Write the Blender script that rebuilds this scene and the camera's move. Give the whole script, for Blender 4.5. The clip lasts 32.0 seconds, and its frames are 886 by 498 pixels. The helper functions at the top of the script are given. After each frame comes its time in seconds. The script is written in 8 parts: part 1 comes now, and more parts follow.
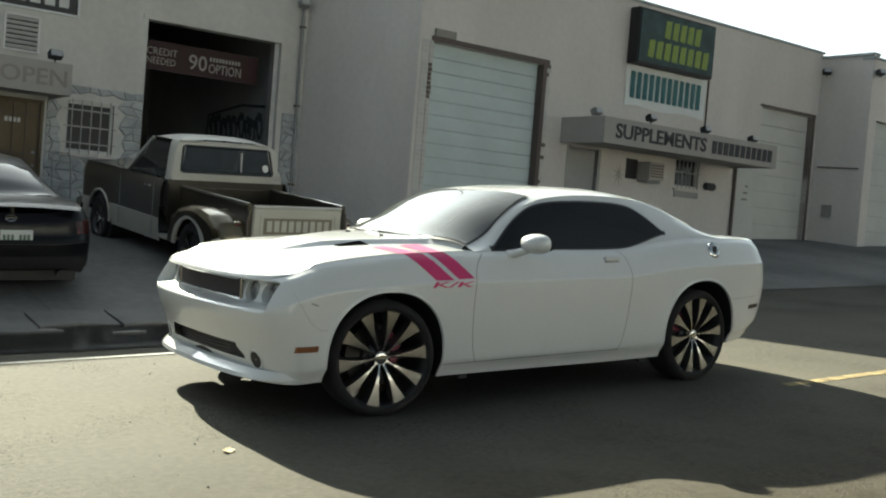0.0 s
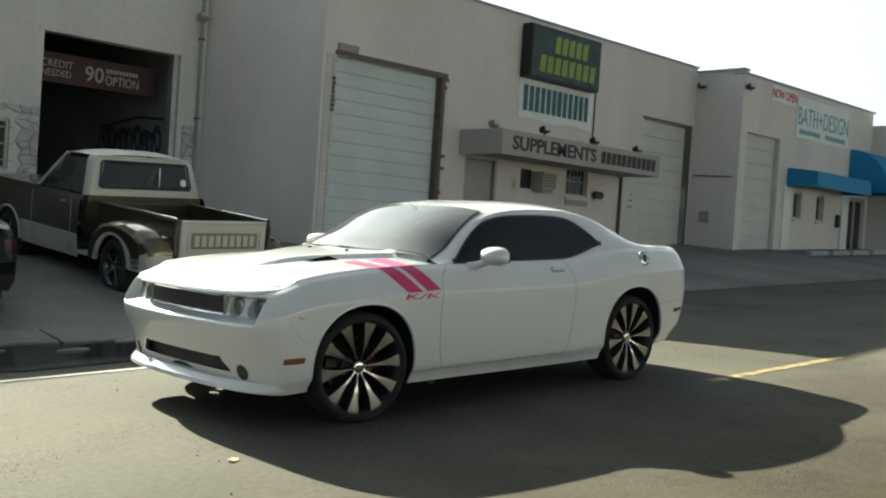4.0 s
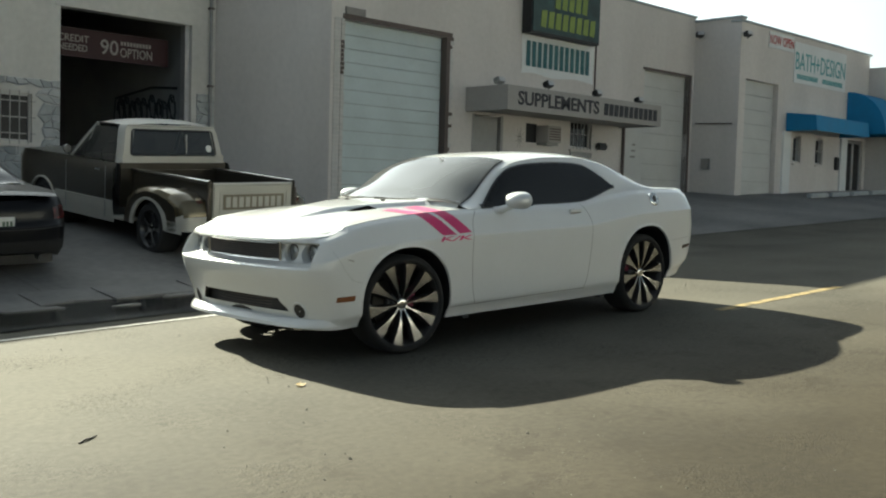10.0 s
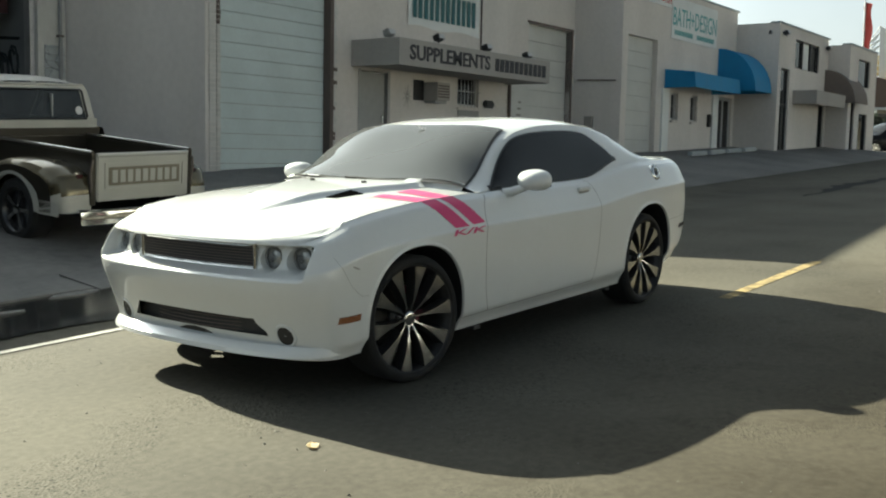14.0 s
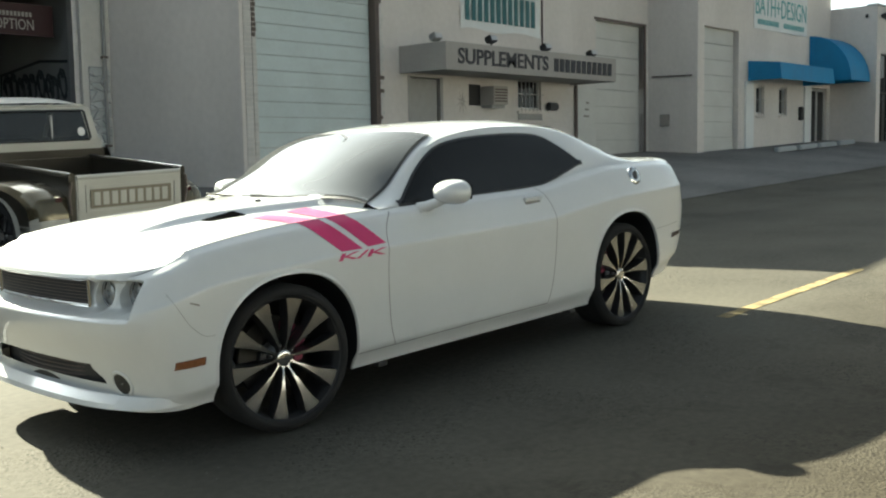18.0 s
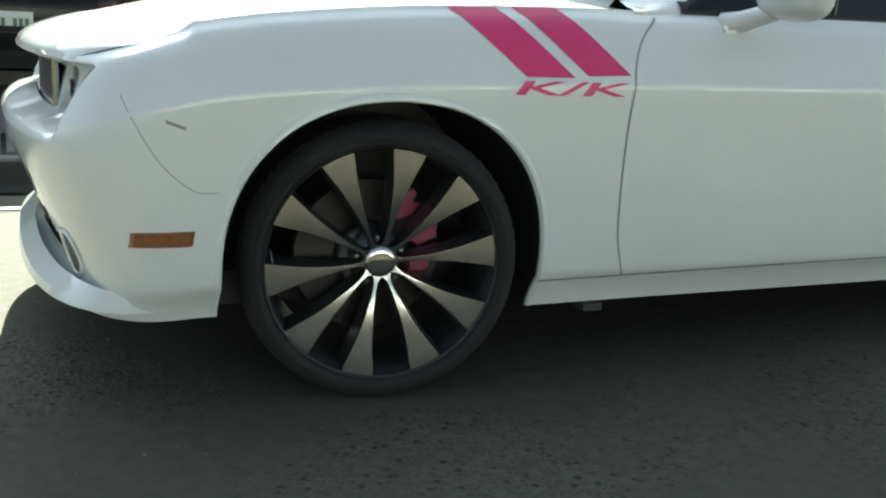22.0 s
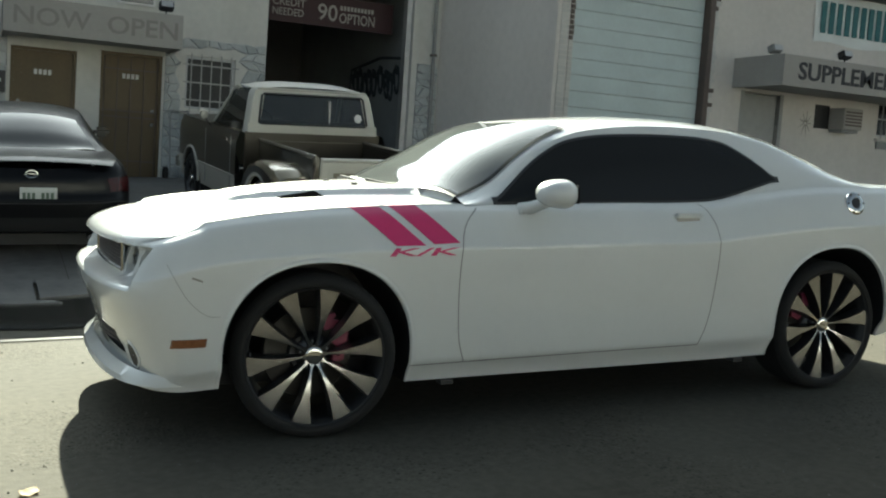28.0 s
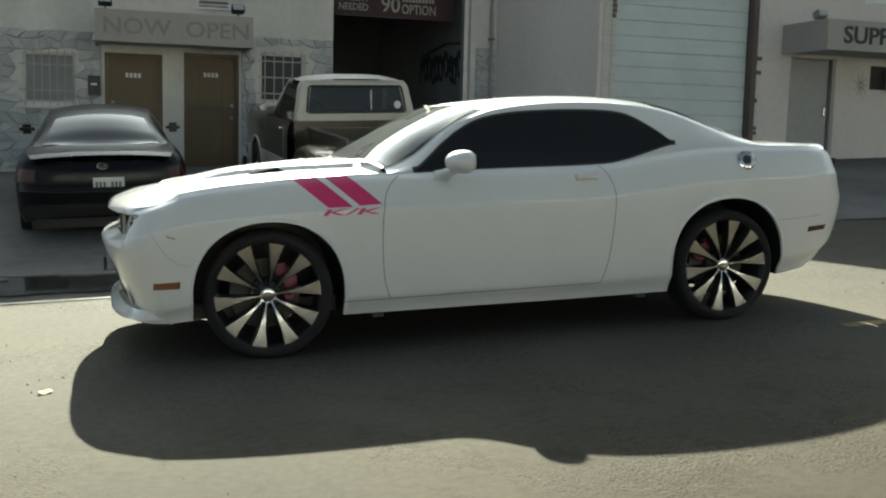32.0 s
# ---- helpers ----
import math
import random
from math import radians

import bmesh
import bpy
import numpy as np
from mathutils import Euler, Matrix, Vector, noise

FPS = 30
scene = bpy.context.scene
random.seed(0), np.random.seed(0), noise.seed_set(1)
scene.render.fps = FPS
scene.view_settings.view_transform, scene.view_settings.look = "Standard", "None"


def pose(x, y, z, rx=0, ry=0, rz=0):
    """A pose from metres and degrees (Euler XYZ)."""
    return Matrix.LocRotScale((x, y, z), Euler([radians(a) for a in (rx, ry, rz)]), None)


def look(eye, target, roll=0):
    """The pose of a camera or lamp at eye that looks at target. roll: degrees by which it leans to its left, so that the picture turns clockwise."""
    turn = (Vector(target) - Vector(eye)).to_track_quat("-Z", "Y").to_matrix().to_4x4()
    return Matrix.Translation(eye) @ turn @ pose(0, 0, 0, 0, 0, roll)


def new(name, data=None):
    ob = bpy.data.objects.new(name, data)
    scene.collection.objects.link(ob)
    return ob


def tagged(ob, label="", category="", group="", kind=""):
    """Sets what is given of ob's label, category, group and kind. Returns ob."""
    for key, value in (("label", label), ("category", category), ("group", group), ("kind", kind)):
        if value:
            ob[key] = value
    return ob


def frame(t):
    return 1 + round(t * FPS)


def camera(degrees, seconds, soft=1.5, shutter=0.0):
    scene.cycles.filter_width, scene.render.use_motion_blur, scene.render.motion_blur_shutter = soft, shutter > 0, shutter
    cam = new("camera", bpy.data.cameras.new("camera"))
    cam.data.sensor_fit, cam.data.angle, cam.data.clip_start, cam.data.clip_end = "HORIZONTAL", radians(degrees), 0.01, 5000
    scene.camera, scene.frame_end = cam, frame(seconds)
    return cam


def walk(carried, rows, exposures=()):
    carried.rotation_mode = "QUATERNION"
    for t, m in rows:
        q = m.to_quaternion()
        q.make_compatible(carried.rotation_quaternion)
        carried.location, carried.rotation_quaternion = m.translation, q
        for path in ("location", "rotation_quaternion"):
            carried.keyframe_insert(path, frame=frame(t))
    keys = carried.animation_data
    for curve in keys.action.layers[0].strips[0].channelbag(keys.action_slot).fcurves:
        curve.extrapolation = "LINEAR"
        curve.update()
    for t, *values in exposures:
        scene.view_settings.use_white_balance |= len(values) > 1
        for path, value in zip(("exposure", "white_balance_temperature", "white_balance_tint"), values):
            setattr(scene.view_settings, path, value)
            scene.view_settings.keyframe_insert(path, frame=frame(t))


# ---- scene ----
cam = camera(47.8, 32.0, soft=2.1)
PATH = [
    (0, (-3.365, -4.987, 1.397), (-2.163, -3.393, 1.28), 2.8),
    (0.5, (-3.35, -4.955, 1.383), (-2.12, -3.383, 1.25), 3.3),
    (1, (-3.33, -4.801, 1.361), (-2.095, -3.24, 1.162), 1.8),
    (1.5, (-3.287, -4.619, 1.389), (-2.052, -3.058, 1.194), 1.8),
    (2, (-3.379, -4.506, 1.387), (-2.089, -2.99, 1.191), 1.7),
    (2.5, (-3.583, -4.488, 1.398), (-2.173, -3.084, 1.202), 1.9),
    (3, (-3.731, -4.585, 1.428), (-2.328, -3.169, 1.264), 2.6),
    (3.5, (-3.901, -4.745, 1.431), (-2.512, -3.311, 1.309), 2.4),
    (5.5, (-4.667, -5.23, 1.419), (-3.228, -3.843, 1.368), 2.0),
    (6, (-4.803, -5.328, 1.402), (-3.353, -3.954, 1.321), 1.2),
    (6.5, (-4.941, -5.277, 1.401), (-3.515, -3.877, 1.315), 0.8),
    (7, (-5.152, -5.255, 1.402), (-3.749, -3.831, 1.32), 0.4),
    (7.5, (-5.204, -5.246, 1.393), (-3.804, -3.82, 1.303), 0.9),
    (8, (-5.169, -5.245, 1.408), (-3.765, -3.825, 1.31), 1.3),
    (8.5, (-5.027, -5.255, 1.408), (-3.613, -3.843, 1.321), 1.5),
    (9, (-4.88, -5.248, 1.386), (-3.462, -3.842, 1.273), 1.2),
    (9.5, (-4.776, -5.259, 1.379), (-3.364, -3.847, 1.269), 0.5),
    (10, (-4.728, -5.227, 1.356), (-3.338, -3.799, 1.186), -0.0),
    (10.5, (-4.636, -5.08, 1.362), (-3.231, -3.673, 1.152), 0.8),
    (11, (-4.587, -4.849, 1.425), (-3.185, -3.432, 1.256), 1.5),
    (11.5, (-4.532, -4.623, 1.398), (-3.154, -3.187, 1.195), 0.9),
    (12, (-4.359, -4.335, 1.415), (-2.907, -2.975, 1.206), -0.2),
    (12.5, (-4.31, -4.115, 1.403), (-2.841, -2.783, 1.139), 2.2),
    (13, (-4.354, -3.842, 1.441), (-2.797, -2.616, 1.172), 2.0),
    (13.5, (-4.373, -3.576, 1.452), (-2.801, -2.371, 1.174), 1.4),
    (14, (-4.274, -3.341, 1.458), (-2.68, -2.162, 1.199), -0.2),
    (14.5, (-4.257, -3.139, 1.48), (-2.623, -2.018, 1.21), 1.1),
    (15, (-4.434, -3.014, 1.516), (-2.753, -1.981, 1.189), 0.7),
    (15.5, (-4.456, -3.046, 1.536), (-2.742, -2.065, 1.22), 1.2),
    (17.5, (-3.235, -3.555, 1.417), (-1.707, -2.293, 1.145), -0.2),
    (18, (-2.898, -3.743, 1.422), (-1.449, -2.385, 1.181), -2.6),
    (18.5, (-2.594, -3.856, 1.412), (-1.189, -2.458, 1.144), -0.3),
    (19, (-2.356, -4.025, 1.378), (-1.114, -2.481, 1.107), -0.9),
    (19.5, (-2.046, -4.071, 1.408), (-1.098, -2.338, 1.095), -1.8),
    (20, (-1.792, -3.919, 1.383), (-0.979, -2.127, 1.025), 0.0),
    (20.5, (-1.548, -3.833, 1.357), (-0.769, -2.044, 0.919), -0.6),
    (21, (-1.312, -3.724, 1.328), (-0.588, -1.906, 0.913), 2.2),
    (21.5, (-1.072, -3.094, 1.055), (-0.322, -1.27, 0.723), 2.0),
    (22, (-0.846, -2.246, 0.989), (-0.057, -0.469, 0.521), 3.3),
    (22.5, (-0.325, -1.917, 0.749), (0.141, -0.011, 0.359), 0.4),
    (23, (-0.117, -1.483, 0.683), (0.267, 0.44, 0.286), -0.2),
    (23.5, (-0.15, -1.058, 0.423), (0.306, 0.887, 0.33), -1.1),
    (24, (-0.083, -0.822, 0.424), (0.333, 1.132, 0.331), -1.2),
    (24.5, (-0.093, -0.823, 0.44), (0.343, 1.127, 0.346), -1.3),
    (25, (-0.105, -0.815, 0.439), (0.327, 1.136, 0.363), -1.0),
    (25.5, (-0.124, -0.814, 0.444), (0.321, 1.136, 0.41), -0.6),
    (26, (-0.17, -0.89, 0.535), (0.237, 1.066, 0.453), 0.2),
    (26.5, (-0.209, -1.365, 0.652), (0.296, 0.57, 0.634), 0.9),
    (28.5, (-1.742, -4.639, 1.348), (-0.818, -2.881, 1.115), 2.4),
    (29, (-2.007, -4.928, 1.292), (-1.028, -3.196, 1.087), 2.6),
    (29.5, (-2.042, -5.122, 1.308), (-1.051, -3.397, 1.1), 1.4),
    (30, (-1.96, -5.313, 1.319), (-1.006, -3.567, 1.117), 0.3),
    (30.5, (-1.795, -5.383, 1.321), (-0.846, -3.633, 1.132), -2.1),
    (31, (-1.558, -5.342, 1.307), (-0.774, -3.516, 1.079), -2.9),
    (31.5, (-1.207, -5.398, 1.275), (-0.48, -3.544, 1.086), -1.7),
    (32, (-0.799, -5.46, 1.272), (-0.173, -3.576, 1.029), -0.8),
]
EXPOSURES = [(0, 2.02, 6350, 0), (8, 2.0, 6350, 0), (15, 2.0, 6350, 0), (17.5, 2.45, 6400, 0), (20, 2.42, 6400, 0), (21.2, 2.45, 6250, 0), (22.1, 2.85, 5900, -4), (23, 2.8, 5850, -4), (24, 2.7, 6300, 0), (25.0, 3.1, 6150, -1), (25.4, 3.15, 6100, -1), (26.1, 3.65, 5700, -3), (26.6, 3.65, 5700, -3), (28.2, 2.05, 6150, -2), (30, 2.2, 6150, -2), (32, 2.05, 6250, -1)]
walk(cam, [(t, look(eye, target, roll)) for t, eye, target, roll in PATH], EXPOSURES)

# ---- light ----
SHADOW = Vector((-0.262, -1.79, -1.0))  # how far a shadow falls per metre of height
world = bpy.data.worlds.new("sky")
scene.world = world
world.use_nodes = True
wn = world.node_tree.nodes
wl = world.node_tree.links
wn.clear()
sky = wn.new("ShaderNodeTexSky")
sky.sky_type, sky.sun_disc = "NISHITA", False
sky.sun_elevation = math.atan(1 / math.hypot(SHADOW.x, SHADOW.y))
sky.sun_rotation = math.atan2(-SHADOW.x, -SHADOW.y)
sky.air_density, sky.dust_density, sky.ozone_density = 1.0, 3.0, 1.0
# thin bright cloud veil over the sky, brightest round the sun
geo = wn.new("ShaderNodeTexCoord")
veil = wn.new("ShaderNodeTexNoise")
veil.inputs["Scale"].default_value, veil.inputs["Detail"].default_value = 2.2, 6
ramp = wn.new("ShaderNodeMapRange")
ramp.inputs["From Min"].default_value, ramp.inputs["From Max"].default_value = 0.3, 0.7
ramp.inputs["To Min"].default_value, ramp.inputs["To Max"].default_value = 0.75, 1.15
dot = wn.new("ShaderNodeVectorMath")
dot.operation = "DOT_PRODUCT"
dot.inputs[1].default_value = (-SHADOW).normalized()
glow = wn.new("ShaderNodeMapRange")
glow.inputs["From Min"].default_value, glow.inputs["From Max"].default_value = -1.0, 1.0
sharp = wn.new("ShaderNodeMath")
sharp.operation = "POWER"
sharp.inputs[1].default_value = 5.0
halo = wn.new("ShaderNodeMath")
halo.operation = "POWER"
halo.inputs[1].default_value = 60.0
level = wn.new("ShaderNodeMath")
level.operation = "MULTIPLY_ADD"
level.inputs[1].default_value, level.inputs[2].default_value = 14.0, 1.6
level2 = wn.new("ShaderNodeMath")
level2.operation = "MULTIPLY_ADD"
level2.inputs[1].default_value = 60.0
times_ = wn.new("ShaderNodeMath")
times_.operation = "MULTIPLY"
tone = wn.new("ShaderNodeMixRGB")
tone.blend_type = "MULTIPLY"
tone.inputs["Fac"].default_value = 1.0
tone.inputs[2].default_value = (0.94, 1.0, 1.05, 1)
mixw = wn.new("ShaderNodeMixRGB")
mixw.inputs["Fac"].default_value = 0.8
up = wn.new("ShaderNodeSeparateXYZ")
haze = wn.new("ShaderNodeMapRange")
haze.inputs["From Min"].default_value, haze.inputs["From Max"].default_value = 0.0, 0.6
haze.inputs["To Min"].default_value, haze.inputs["To Max"].default_value = 1.3, 0.35
veiled = wn.new("ShaderNodeMath")
veiled.operation = "MULTIPLY"
bg = wn.new("ShaderNodeBackground")
bg.inputs["Strength"].default_value = 0.056
outw = wn.new("ShaderNodeOutputWorld")
wl.new(geo.outputs["Generated"], veil.inputs["Vector"])
wl.new(geo.outputs["Generated"], dot.inputs[0])
wl.new(dot.outputs["Value"], glow.inputs["Value"])
wl.new(glow.outputs["Result"], sharp.inputs[0])
wl.new(glow.outputs["Result"], halo.inputs[0])
wl.new(sharp.outputs[0], level.inputs[0])
wl.new(halo.outputs[0], level2.inputs[0])
wl.new(level.outputs[0], level2.inputs[2])
wl.new(geo.outputs["Generated"], up.inputs[0])
wl.new(up.outputs["Z"], haze.inputs["Value"])
wl.new(haze.outputs["Result"], veiled.inputs[0])
wl.new(veil.outputs["Fac"], ramp.inputs["Value"])
wl.new(level2.outputs[0], times_.inputs[0])
wl.new(ramp.outputs["Result"], veiled.inputs[1])
wl.new(veiled.outputs[0], times_.inputs[1])
wl.new(times_.outputs[0], tone.inputs[1])
wl.new(sky.outputs["Color"], mixw.inputs[1])
wl.new(tone.outputs["Color"], mixw.inputs[2])
wl.new(mixw.outputs["Color"], bg.inputs["Color"])
wl.new(bg.outputs["Background"], outw.inputs["Surface"])
sun_data = bpy.data.lights.new("sun", "SUN")
sun_data.energy, sun_data.angle, sun_data.color = 5.0, radians(0.53), (1.0, 0.915, 0.745)
sun = new("sun", sun_data)
sun.matrix_world = look((8, 35, 20), Vector((8, 35, 20)) + SHADOW)

# ---- materials ----
def material(name, base, rough=0.6, metal=0.0, var=0.12, scale=6.0, fine=60.0, bump=0.15, bump_scale=80.0, coat=0.0, spec=0.5, vary=0.0, tint=None, streak=0.0):
    """A surface with two scales of variation in its colour, uneven gloss and fine relief, all at real size."""
    m = bpy.data.materials.new(name)
    m.use_nodes = True
    n, l = m.node_tree.nodes, m.node_tree.links
    p = n["Principled BSDF"]
    p.inputs["Metallic"].default_value = metal
    p.inputs["Coat Weight"].default_value = coat
    p.inputs["Coat Roughness"].default_value = 0.04
    p.inputs["Specular IOR Level"].default_value = spec
    co = n.new("ShaderNodeTexCoord")
    big = n.new("ShaderNodeTexNoise")
    big.inputs["Scale"].default_value, big.inputs["Detail"].default_value = scale, 5
    small = n.new("ShaderNodeTexNoise")
    small.inputs["Scale"].default_value, small.inputs["Detail"].default_value = fine, 3
    source = co.outputs["Object"]
    if streak:
        mp = n.new("ShaderNodeMapping")
        mp.inputs["Scale"].default_value = (1, 1, streak)
        l.new(source, mp.inputs["Vector"])
        l.new(mp.outputs["Vector"], big.inputs["Vector"])
    else:
        l.new(source, big.inputs["Vector"])
    l.new(source, small.inputs["Vector"])
    add = n.new("ShaderNodeMath")
    add.operation = "MULTIPLY_ADD"
    add.inputs[1].default_value = 0.45
    l.new(small.outputs["Fac"], add.inputs[0])
    l.new(big.outputs["Fac"], add.inputs[2])
    span = n.new("ShaderNodeMapRange")
    span.inputs["From Min"].default_value, span.inputs["From Max"].default_value = 0.45, 1.0
    l.new(add.outputs[0], span.inputs["Value"])
    mix = n.new("ShaderNodeMixRGB")
    second = tint or tuple(c * (1 - 2 * var) for c in base)
    mix.inputs[1].default_value = (*second, 1)
    mix.inputs[2].default_value = (*[min(1, c * (1 + 0.5 * var)) for c in base], 1)
    l.new(span.outputs["Result"], mix.inputs["Fac"])
    colour = mix.outputs["Color"]
    if vary:
        info = n.new("ShaderNodeObjectInfo")
        hsv = n.new("ShaderNodeHueSaturation")
        mr = n.new("ShaderNodeMapRange")
        mr.inputs["To Min"].default_value, mr.inputs["To Max"].default_value = 1 - vary, 1 + vary
        l.new(info.outputs["Random"], mr.inputs["Value"])
        l.new(mr.outputs["Result"], hsv.inputs["Value"])
        l.new(colour, hsv.inputs["Color"])
        colour = hsv.outputs["Color"]
    l.new(colour, p.inputs["Base Color"])
    rr = n.new("ShaderNodeMapRange")
    rr.inputs["To Min"].default_value, rr.inputs["To Max"].default_value = max(0.0, rough - 0.12 * rough), min(1, rough + 0.15 * rough)
    l.new(big.outputs["Fac"], rr.inputs["Value"])
    l.new(rr.outputs["Result"], p.inputs["Roughness"])
    if bump:
        grain = n.new("ShaderNodeTexNoise")
        grain.inputs["Scale"].default_value, grain.inputs["Detail"].default_value = bump_scale, 4
        l.new(source, grain.inputs["Vector"])
        b = n.new("ShaderNodeBump")
        b.inputs["Strength"].default_value, b.inputs["Distance"].default_value = bump, 0.01
        l.new(grain.outputs["Fac"], b.inputs["Height"])
        l.new(b.outputs["Normal"], p.inputs["Normal"])
    return m


def glass_dark(name, tone=0.02, clear=0.0):
    """Tinted window film: a dark gloss, with a little of the inside showing."""
    m = bpy.data.materials.new(name)
    m.use_nodes = True
    n, l = m.node_tree.nodes, m.node_tree.links
    p = n["Principled BSDF"]
    p.inputs["Base Color"].default_value = (tone, tone * 1.05, tone * 1.05, 1)
    p.inputs["Roughness"].default_value = 0.03
    p.inputs["IOR"].default_value = 1.5
    p.inputs["Transmission Weight"].default_value = 0.0
    if clear:
        tr = n.new("ShaderNodeBsdfTransparent")
        tr.inputs["Color"].default_value = (0.55, 0.6, 0.58, 1)
        mx = n.new("ShaderNodeMixShader")
        mx.inputs["Fac"].default_value = clear
        l.new(p.outputs["BSDF"], mx.inputs[1])
        l.new(tr.outputs["BSDF"], mx.inputs[2])
        l.new(mx.outputs["Shader"], n["Material Output"].inputs["Surface"])
    return m


M_WHITE = material("white_car_paint", (0.62, 0.635, 0.63), 0.35, var=0.02, scale=3, fine=30, bump=0.0, coat=1.0)
M_WHITE.node_tree.nodes["Principled BSDF"].inputs["Coat Roughness"].default_value = 0.05
M_PINK = material("pink_vinyl", (0.56, 0.035, 0.15), 0.35, var=0.06, bump=0)
M_TINT = glass_dark("tinted_glass", 0.012)
M_TINT.node_tree.nodes["Principled BSDF"].inputs["IOR"].default_value = 1.36
M_SHIELD = glass_dark("windscreen_glass", 0.09, 0.15)
M_RUBBER = material("tyre_rubber", (0.013, 0.013, 0.013), 0.88, var=0.15, scale=20, fine=120, bump=0.2, bump_scale=160)
M_TRIM = material("black_trim", (0.016, 0.016, 0.017), 0.5, var=0.1, bump=0.05)
M_SEAM = material("panel_gap", (0.26, 0.265, 0.265), 0.8, var=0.1, bump=0)
M_RIMBLACK = material("black_wheel_paint", (0.02, 0.02, 0.021), 0.3, var=0.05, bump=0, coat=0.5)
M_MACHINED = material("machined_aluminium", (0.38, 0.38, 0.38), 0.2, metal=1.0, var=0.015, scale=4, fine=30, bump=0.0)
M_CHROME = material("chrome", (0.62, 0.62, 0.61), 0.08, metal=1.0, var=0.02, bump=0)
M_STEELNUT = material("dull_nut_steel", (0.25, 0.25, 0.25), 0.3, metal=0.8, var=0.1, bump=0.05)
M_STEEL = material("brake_steel", (0.027, 0.026, 0.024), 0.42, metal=0.7, var=0.1, bump=0.05)
M_CALIPER = material("magenta_caliper_paint", (0.22, 0.03, 0.07), 0.45, var=0.1, bump=0.05)
M_AMBER = material("amber_lens", (0.21, 0.085, 0.035), 0.2, var=0.1, scale=60, bump=0.1)
M_LAMP = material("headlamp_glass", (0.34, 0.35, 0.35), 0.12, metal=0.5, var=0.2, scale=40, fine=90, bump=0.1, bump_scale=60)
M_REDLAMP = material("red_lens", (0.045, 0.005, 0.006), 0.2, var=0.1, bump=0)
M_DARKLENS = material("smoked_lens", (0.05, 0.02, 0.02), 0.25, var=0.1, bump=0)
M_INSIDE = material("car_interior", (0.10, 0.10, 0.10), 0.7, var=0.1)
M_STUCCO = material("painted_stucco", (0.64, 0.605, 0.57), 0.9, var=0.08, scale=0.7, fine=9, bump=0.35, bump_scale=45, streak=0.25)
M_STUCCO_OLD = material("aged_cream_stucco", (0.63, 0.615, 0.57), 0.9, var=0.10, scale=0.9, fine=9, bump=0.35, bump_scale=45, streak=0.25)
M_BRICKWHITE = material("painted_brick", (0.56, 0.55, 0.53), 0.85, var=0.08, scale=3, fine=30, bump=0.3, vary=0.06)
M_STONE = material("grey_stone_cladding", (0.46, 0.475, 0.47), 0.85, var=0.12, scale=5, fine=30, bump=0.6, bump_scale=18, vary=0.14)
M_MORTAR = material("pale_mortar", (0.52, 0.54, 0.54), 0.9, var=0.1)
M_ROLL = material("rolling_door_paint", (0.53, 0.605, 0.61), 0.55, var=0.07, scale=1.5, fine=20, bump=0.08)
M_ROLLGREY = material("grey_door_paint", (0.54, 0.545, 0.52), 0.6, var=0.07, scale=1.5, fine=20, bump=0.08)
M_DARKSTEEL = material("rusty_steel", (0.09, 0.075, 0.07), 0.7, var=0.25, scale=14, fine=70, bump=0.2, tint=(0.12, 0.09, 0.075))
M_COPING = material("parapet_metal", (0.36, 0.39, 0.40), 0.5, var=0.1)
M_BEIGE = material("beige_awning_board", (0.37, 0.35, 0.325), 0.75, var=0.07, scale=1.2, fine=16, bump=0.12, streak=0.3)
M_GREYDOOR = material("grey_painted_door", (0.33, 0.33, 0.32), 0.6, var=0.06)
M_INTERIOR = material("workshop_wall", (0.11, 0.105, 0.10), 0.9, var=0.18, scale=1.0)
M_PALEPANEL = material("pale_interior_panel", (0.32, 0.33, 0.33), 0.85, var=0.12, scale=1.2)
M_BLACK = material("black_paint", (0.015, 0.015, 0.016), 0.45, var=0.1, bump=0.05)
M_GREENSIGN = material("dark_green_sign_face", (0.035, 0.085, 0.085), 0.5, var=0.45, scale=2.2, bump=0)
M_YELLOWGREEN = material("yellow_green_lettering", (0.24, 0.32, 0.06), 0.5, var=0.1, bump=0)
M_BANNER = material("white_vinyl_banner", (0.72, 0.74, 0.73), 0.6, var=0.05, scale=2, bump=0.05, bump_scale=6)
M_TEAL = material("teal_lettering", (0.03, 0.13, 0.14), 0.6, var=0.08, bump=0)
M_TEALPALE = material("pale_teal_lettering", (0.10, 0.36, 0.36), 0.6, var=0.08, bump=0)
M_REDINK = material("red_lettering", (0.45, 0.05, 0.04), 0.6, var=0.1, bump=0)
M_LETTER = material("dark_grey_lettering", (0.035, 0.035, 0.04), 0.6, var=0.1, bump=0)
M_FADED = material("faded_lettering", (0.27, 0.255, 0.235), 0.75, var=0.08, bump=0)
M_WHITEINK = material("white_lettering", (0.70, 0.68, 0.66), 0.6, var=0.08, bump=0)
M_VOID = material("slot_shade_black", (0.006, 0.006, 0.006), 1.0, var=0.1, bump=0, spec=0.0)
M_BANNERRED = material("dark_red_banner", (0.035, 0.008, 0.010), 0.6, var=0.1)
M_GRAFFITI = material("graffiti_paint", (0.03, 0.04, 0.045), 0.6, var=0.2)
M_BLUE = material("blue_awning_canvas", (0.005, 0.20, 0.42), 0.6, var=0.08, scale=3, bump=0.1)
M_BROWNCANVAS = material("brown_awning_canvas", (0.17, 0.14, 0.12), 0.75, var=0.08)
